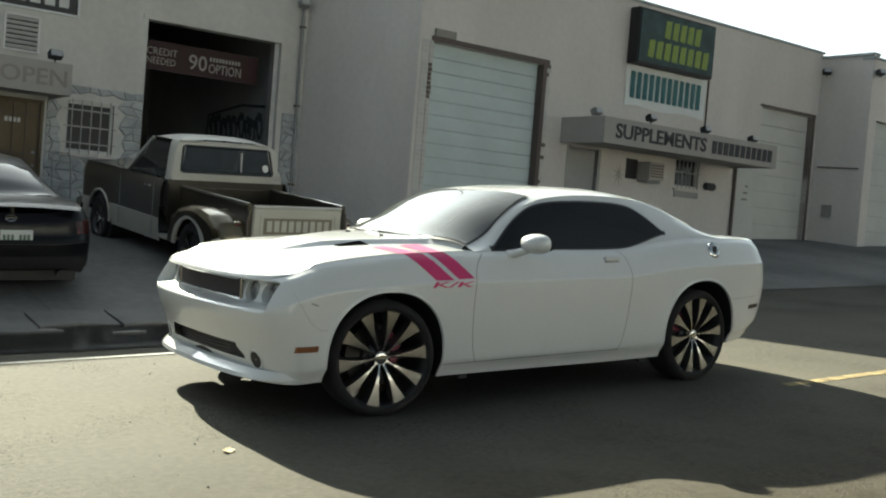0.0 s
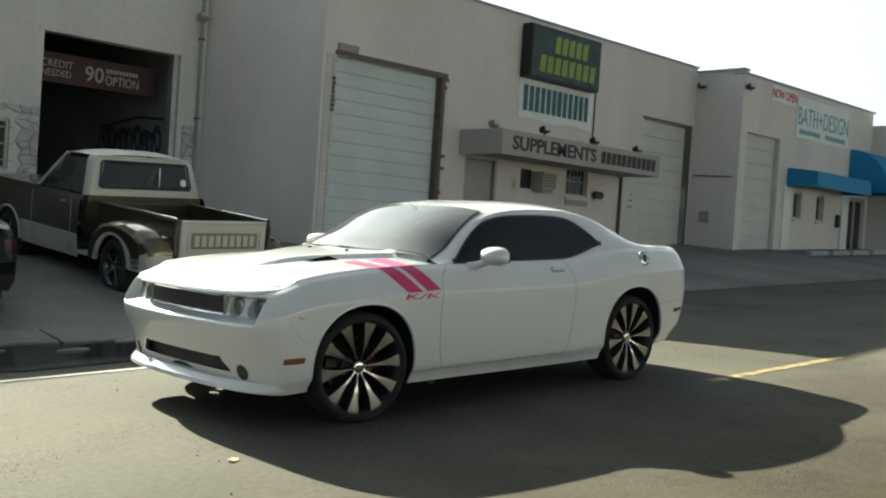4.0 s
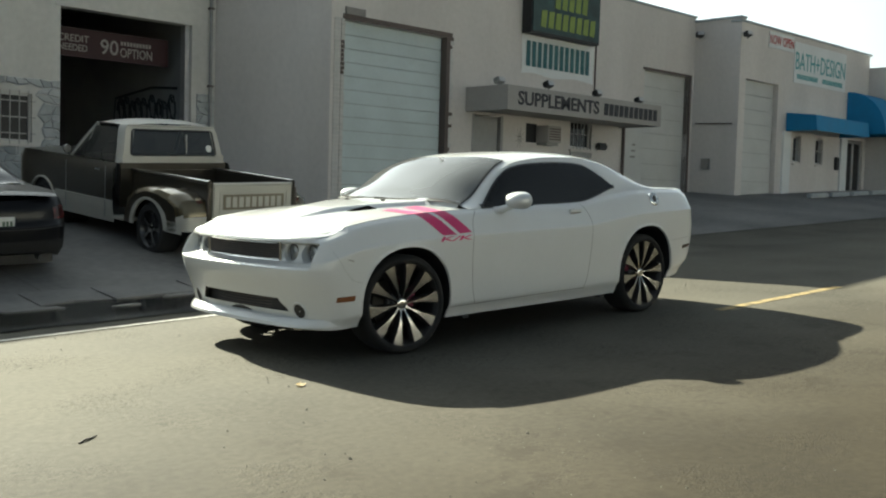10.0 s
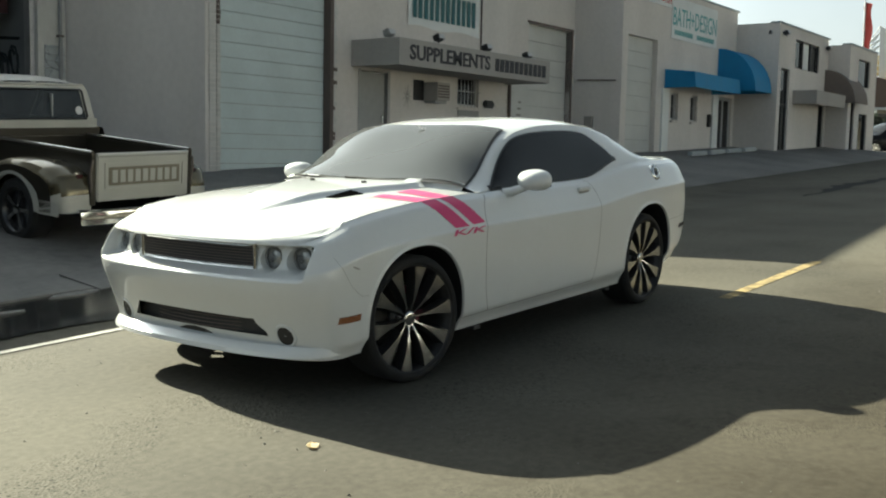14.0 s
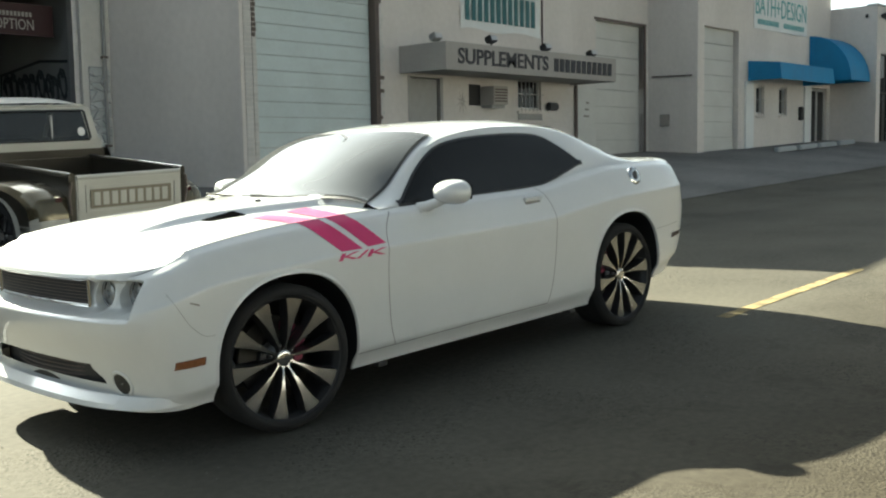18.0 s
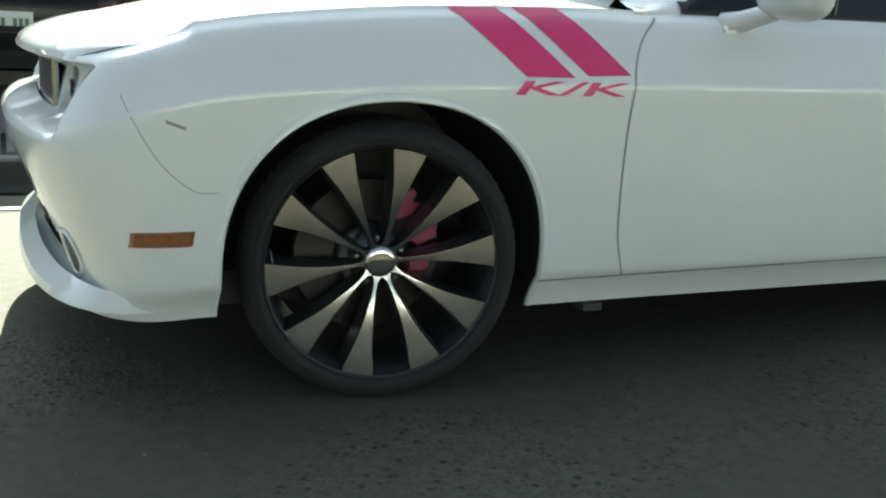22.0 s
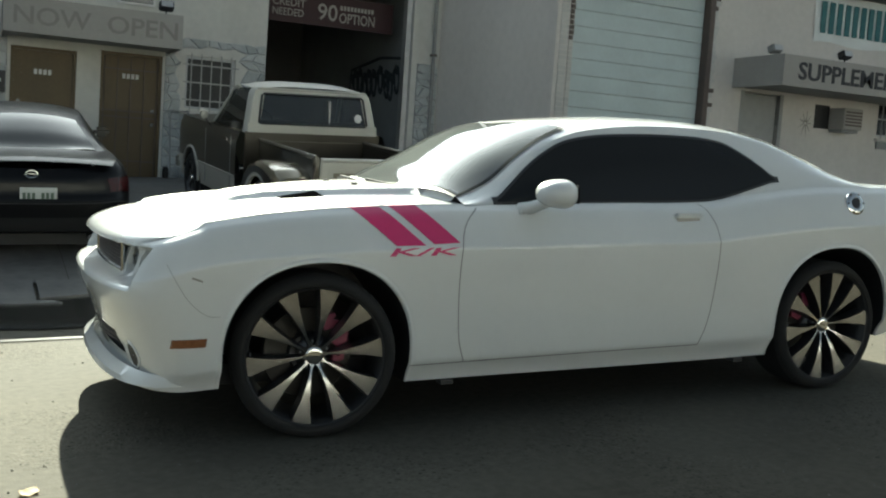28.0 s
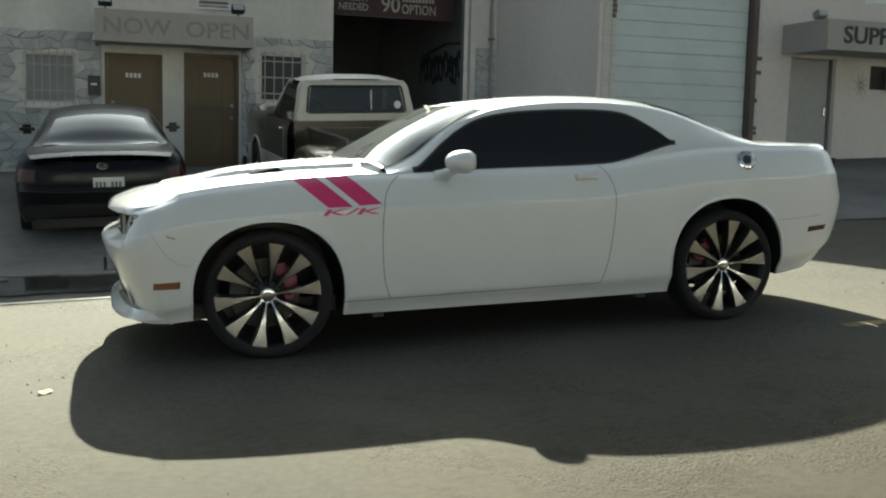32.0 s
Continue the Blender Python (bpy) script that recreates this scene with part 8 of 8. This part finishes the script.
for i in range(7):
    a_, b_ = Vector((0.1, 12.25, 4.2 + 0.4 * i)), Vector((0.1, 12.85, 4.5 + 0.25 * i))
    part("strut", bm_tube([a_, b_], 0.035, 5), M_BANNER, sg)
    part("strut", bm_tube([b_, Vector((0.1, 12.25, 4.6 + 0.4 * i))], 0.03, 5), M_IRON, sg)
for y in (9.9, 11.3, 12.8):
    part("mast", bm_tube([(0.4, y, -0.25), (0.4, y, 4.4)], 0.06, 6), M_IRON, sg)
fl = far_thing("flag_pole", "pole with a folded red and white flag", "flag", 48, 9.7, -0.2)
part("pole", bm_tube([(0, 0, 0), (0, 0, 7.6)], 0.04, 8), M_ALUM, fl)
part("flag", bm_grid([[(0.0, 0.03 + 0.04 * math.sin(j * 1.7), 7.2 - 0.27 * j), (0.05, -0.14 + 0.05 * math.sin(j * 1.3), 7.15 - 0.27 * j), (0.0, -0.34 + 0.06 * math.sin(j), 7.1 - 0.27 * j)] for j in range(10)]), M_REDINK, fl, "red cloth")
bb = far_thing("billboard", "tall red and white roadside billboard on a steel pole", "billboard", 90, 11.5, -0.3, group="")
part("pole", bm_cyl(0.24, 0.22, 6.4, 14, pose(0, 0, 3.1)), M_DARKSTEEL, bb)
part("red_face", bm_box(-0.15, -2.15, 6.45, -0.02, 0.95, 7.85), M_RED, bb)
part("white_face", bm_box(-0.15, 0.97, 6.5, -0.02, 2.15, 7.8), M_BANNER, bb)
part("catwalk", bm_box(-0.5, -2.3, 6.05, 0.5, 2.3, 6.3), M_IRON, bb)
for i in range(3):
    part("writing_bar", bm_box(-0.17, -1.7 + 0.5 * i, 6.65 + 0.36 * i, -0.152, 0.1 + 0.25 * i, 6.85 + 0.36 * i), M_BANNER, bb)
part("writing_bar", bm_box(-0.17, 1.2, 7.0, -0.152, 2.0, 7.15), M_REDINK, bb)


def palm(x, y, z, h, seed):
    r = random.Random(seed)
    t = far_thing("palm_tree", "palm tree with a shaggy dark crown", "tree", x, y, z, group="far palms")
    part("trunk", bm_tube([(0, 0, 0), (0.1, 0, h * 0.5), (0.05, 0.05, h)], [0.2, 0.15, 0.12], 8), M_BARK, t)
    bm = bmesh.new()
    for k in range(26):
        a, drop, ln = r.uniform(0, 6.28), r.uniform(-0.5, 0.8), r.uniform(1.2, 1.9)
        mid = [Vector((0.05, 0.05, h))]
        for i in range(1, 6):
            u = i / 5
            mid.append(Vector((math.cos(a) * ln * u, math.sin(a) * ln * u, h + 0.7 * u * (1 - drop) - 1.3 * u * u * (0.4 + drop * 0.5))))
        side = Vector((-math.sin(a), math.cos(a), 0))
        for p, q in zip(mid, mid[1:]):
            for sg_ in (-1, 1):
                for f in (0.2, 0.7):
                    c = p.lerp(q, f)
                    tip = c + sg_ * side * 0.28 + (q - p) * 0.7 + Vector((0, 0, -0.12))
                    bm.faces.new([bm.verts.new(v) for v in (c, c + (q - p) * 0.3, tip)])
    part("crown", bm, M_LEAF, t)


def broadleaf(x, y, z, h, w, seed, n=1500, name="tree"):
    r = random.Random(seed)
    t = far_thing("roadside_tree", "dense dark roadside tree with an uneven crown", "tree", x, y, z, group="far trees")
    part("trunk", bm_tube([(0, 0, 0), (0.1, 0.1, h * 0.35), (0.0, 0.2, h * 0.6)], [0.25, 0.18, 0.08], 8), M_BARK, t)
    for k in range(4):
        a = r.uniform(0, 6.28)
        part("limb", bm_tube([(0.1, 0.1, h * 0.3), (math.cos(a) * w * 0.35, math.sin(a) * w * 0.35, h * 0.6)], [0.1, 0.04], 6), M_BARK, t)
    lumps = [(r.uniform(-0.7, 0.7) * w, r.uniform(-0.7, 0.7) * w, h * r.uniform(0.25, 0.85), w * r.uniform(0.3, 0.5)) for _ in range(12)]
    vs, fs = [], []
    for i in range(n):
        lx, ly, lz, lr = r.choice(lumps)
        d = Vector((r.gauss(0, 1), r.gauss(0, 1), r.gauss(0, 0.8))).normalized() * lr * r.uniform(0.6, 1.05)
        c = Vector((lx, ly, max(0.15, lz + d.z))) + Vector((d.x, d.y, 0))
        s = r.uniform(0.12, 0.28)
        e = [Vector((r.uniform(-1, 1), r.uniform(-1, 1), r.uniform(-1, 1))) * s for _ in range(3)]
        k = len(vs)
        vs += [c + q for q in e]
        fs.append((k, k + 1, k + 2))
    me = bpy.data.meshes.new("crown")
    me.from_pydata(vs, [], fs)
    me.materials.append(M_LEAF)
    ob = new("crown", me)
    ob.parent = t


palm(66, 9.9, -0.3, 3.4, 1)
palm(69, 8.9, -0.3, 3.0, 2)
palm(95, 8.4, -0.3, 3.6, 3)
palm(112, 11.0, -0.3, 3.2, 6)
for i, (x, y, h, w) in enumerate(((65, 10.4, 3.2, 1.1), (67, 9.6, 3.4, 1.3), (68, 8.6, 3.4, 1.4), (70, 7.8, 2.6, 1.2), (71, 7.0, 2.0, 0.9), (49.5, 9.6, 2.0, 0.7), (120, 13, 4, 2.5), (126, 7, 3.4, 2.2), (140, 2, 3.4, 3.0), (140, -12, 4, 4.0), (150, -30, 5, 5))):
    broadleaf(x, y, -0.3, h, w, 30 + i, 1500 if x < 100 else 900)
pole = far_thing("utility_pole", "slim wooden utility pole with a crossarm", "utility pole", 110, 11.7, -0.3)
part("shaft", bm_cyl(0.12, 0.09, 5.8, 10, pose(0, 0, 2.9)), M_BARK, pole)
part("crossarm", bm_box(-0.06, -0.55, 5.2, 0.06, 0.55, 5.32), M_BARK, pole)
wl_ = far_thing("overpass", "pale concrete overpass crossing beyond the street", "overpass", 150, 0, -0.3)
part("deck", bm_box(0, -90, 1.1, 8, 60, 1.9), M_CONCRETE, wl_)
part("parapet", bm_box(-0.3, -90, 1.5, -0.002, 60, 2.3), M_COPING, wl_)
for i in range(9):
    part("pier", bm_box(2, -80 + 16 * i, 0, 5, -78.4 + 16 * i, 1.1), M_CONCRETE, wl_)
fb = far_thing("far_block", "pale ochre building behind the overpass", "building", 160, 15, -0.3)
part("wall", bm_box(0, 0, 0, 10, 2.4, 4.3), M_OCHRE, fb)
for i in range(2):
    part("window", bm_box(-0.05, 0.4 + 1.1 * i, 2.6, -0.002, 1.0 + 1.1 * i, 3.4), M_DARKGLASS, fb)
sgn_ = far_thing("orange_sign", "small orange and white roadside sign", "sign", 75, 5.1, -0.3)
part("post", bm_cyl(0.07, 0.07, 3.4, 8, pose(0, 0, 1.7)), M_IRON, sgn_)
part("orange_board", bm_box(-0.06, -1.2, 2.7, 0.06, 1.0, 4.05, 0.02), M_FARBROWN, sgn_)
part("white_board", bm_box(-0.06, -1.2, 1.9, 0.06, 0.9, 2.6, 0.02), M_BANNER, sgn_)
# unseen blocks added behind the camera, closing the street's near side in reflections
for n, (x, w, h) in enumerate(((-22, 16, 5.2), (-4, 18, 5.8), (16, 20, 5.4), (38, 18, 5.6))):
    bk = far_thing("workshop_block", "plain grey block added across the street, out of view", "building", x, -54, 0, group="workshops across the street")
    part("wall", bm_box(0, 0, 0, w, 8, h), M_STUCCO, bk)
    part("parapet", bm_box(-0.1, -0.1, h, w + 0.1, 0.4, h + 0.2), M_COPING, bk)
    for k in range(3):
        part("garage_door", bm_box(1.5 + k * w / 3, 8.002, 0, 4.5 + k * w / 3, 8.06, 3.4), M_ROLLGREY, bk)
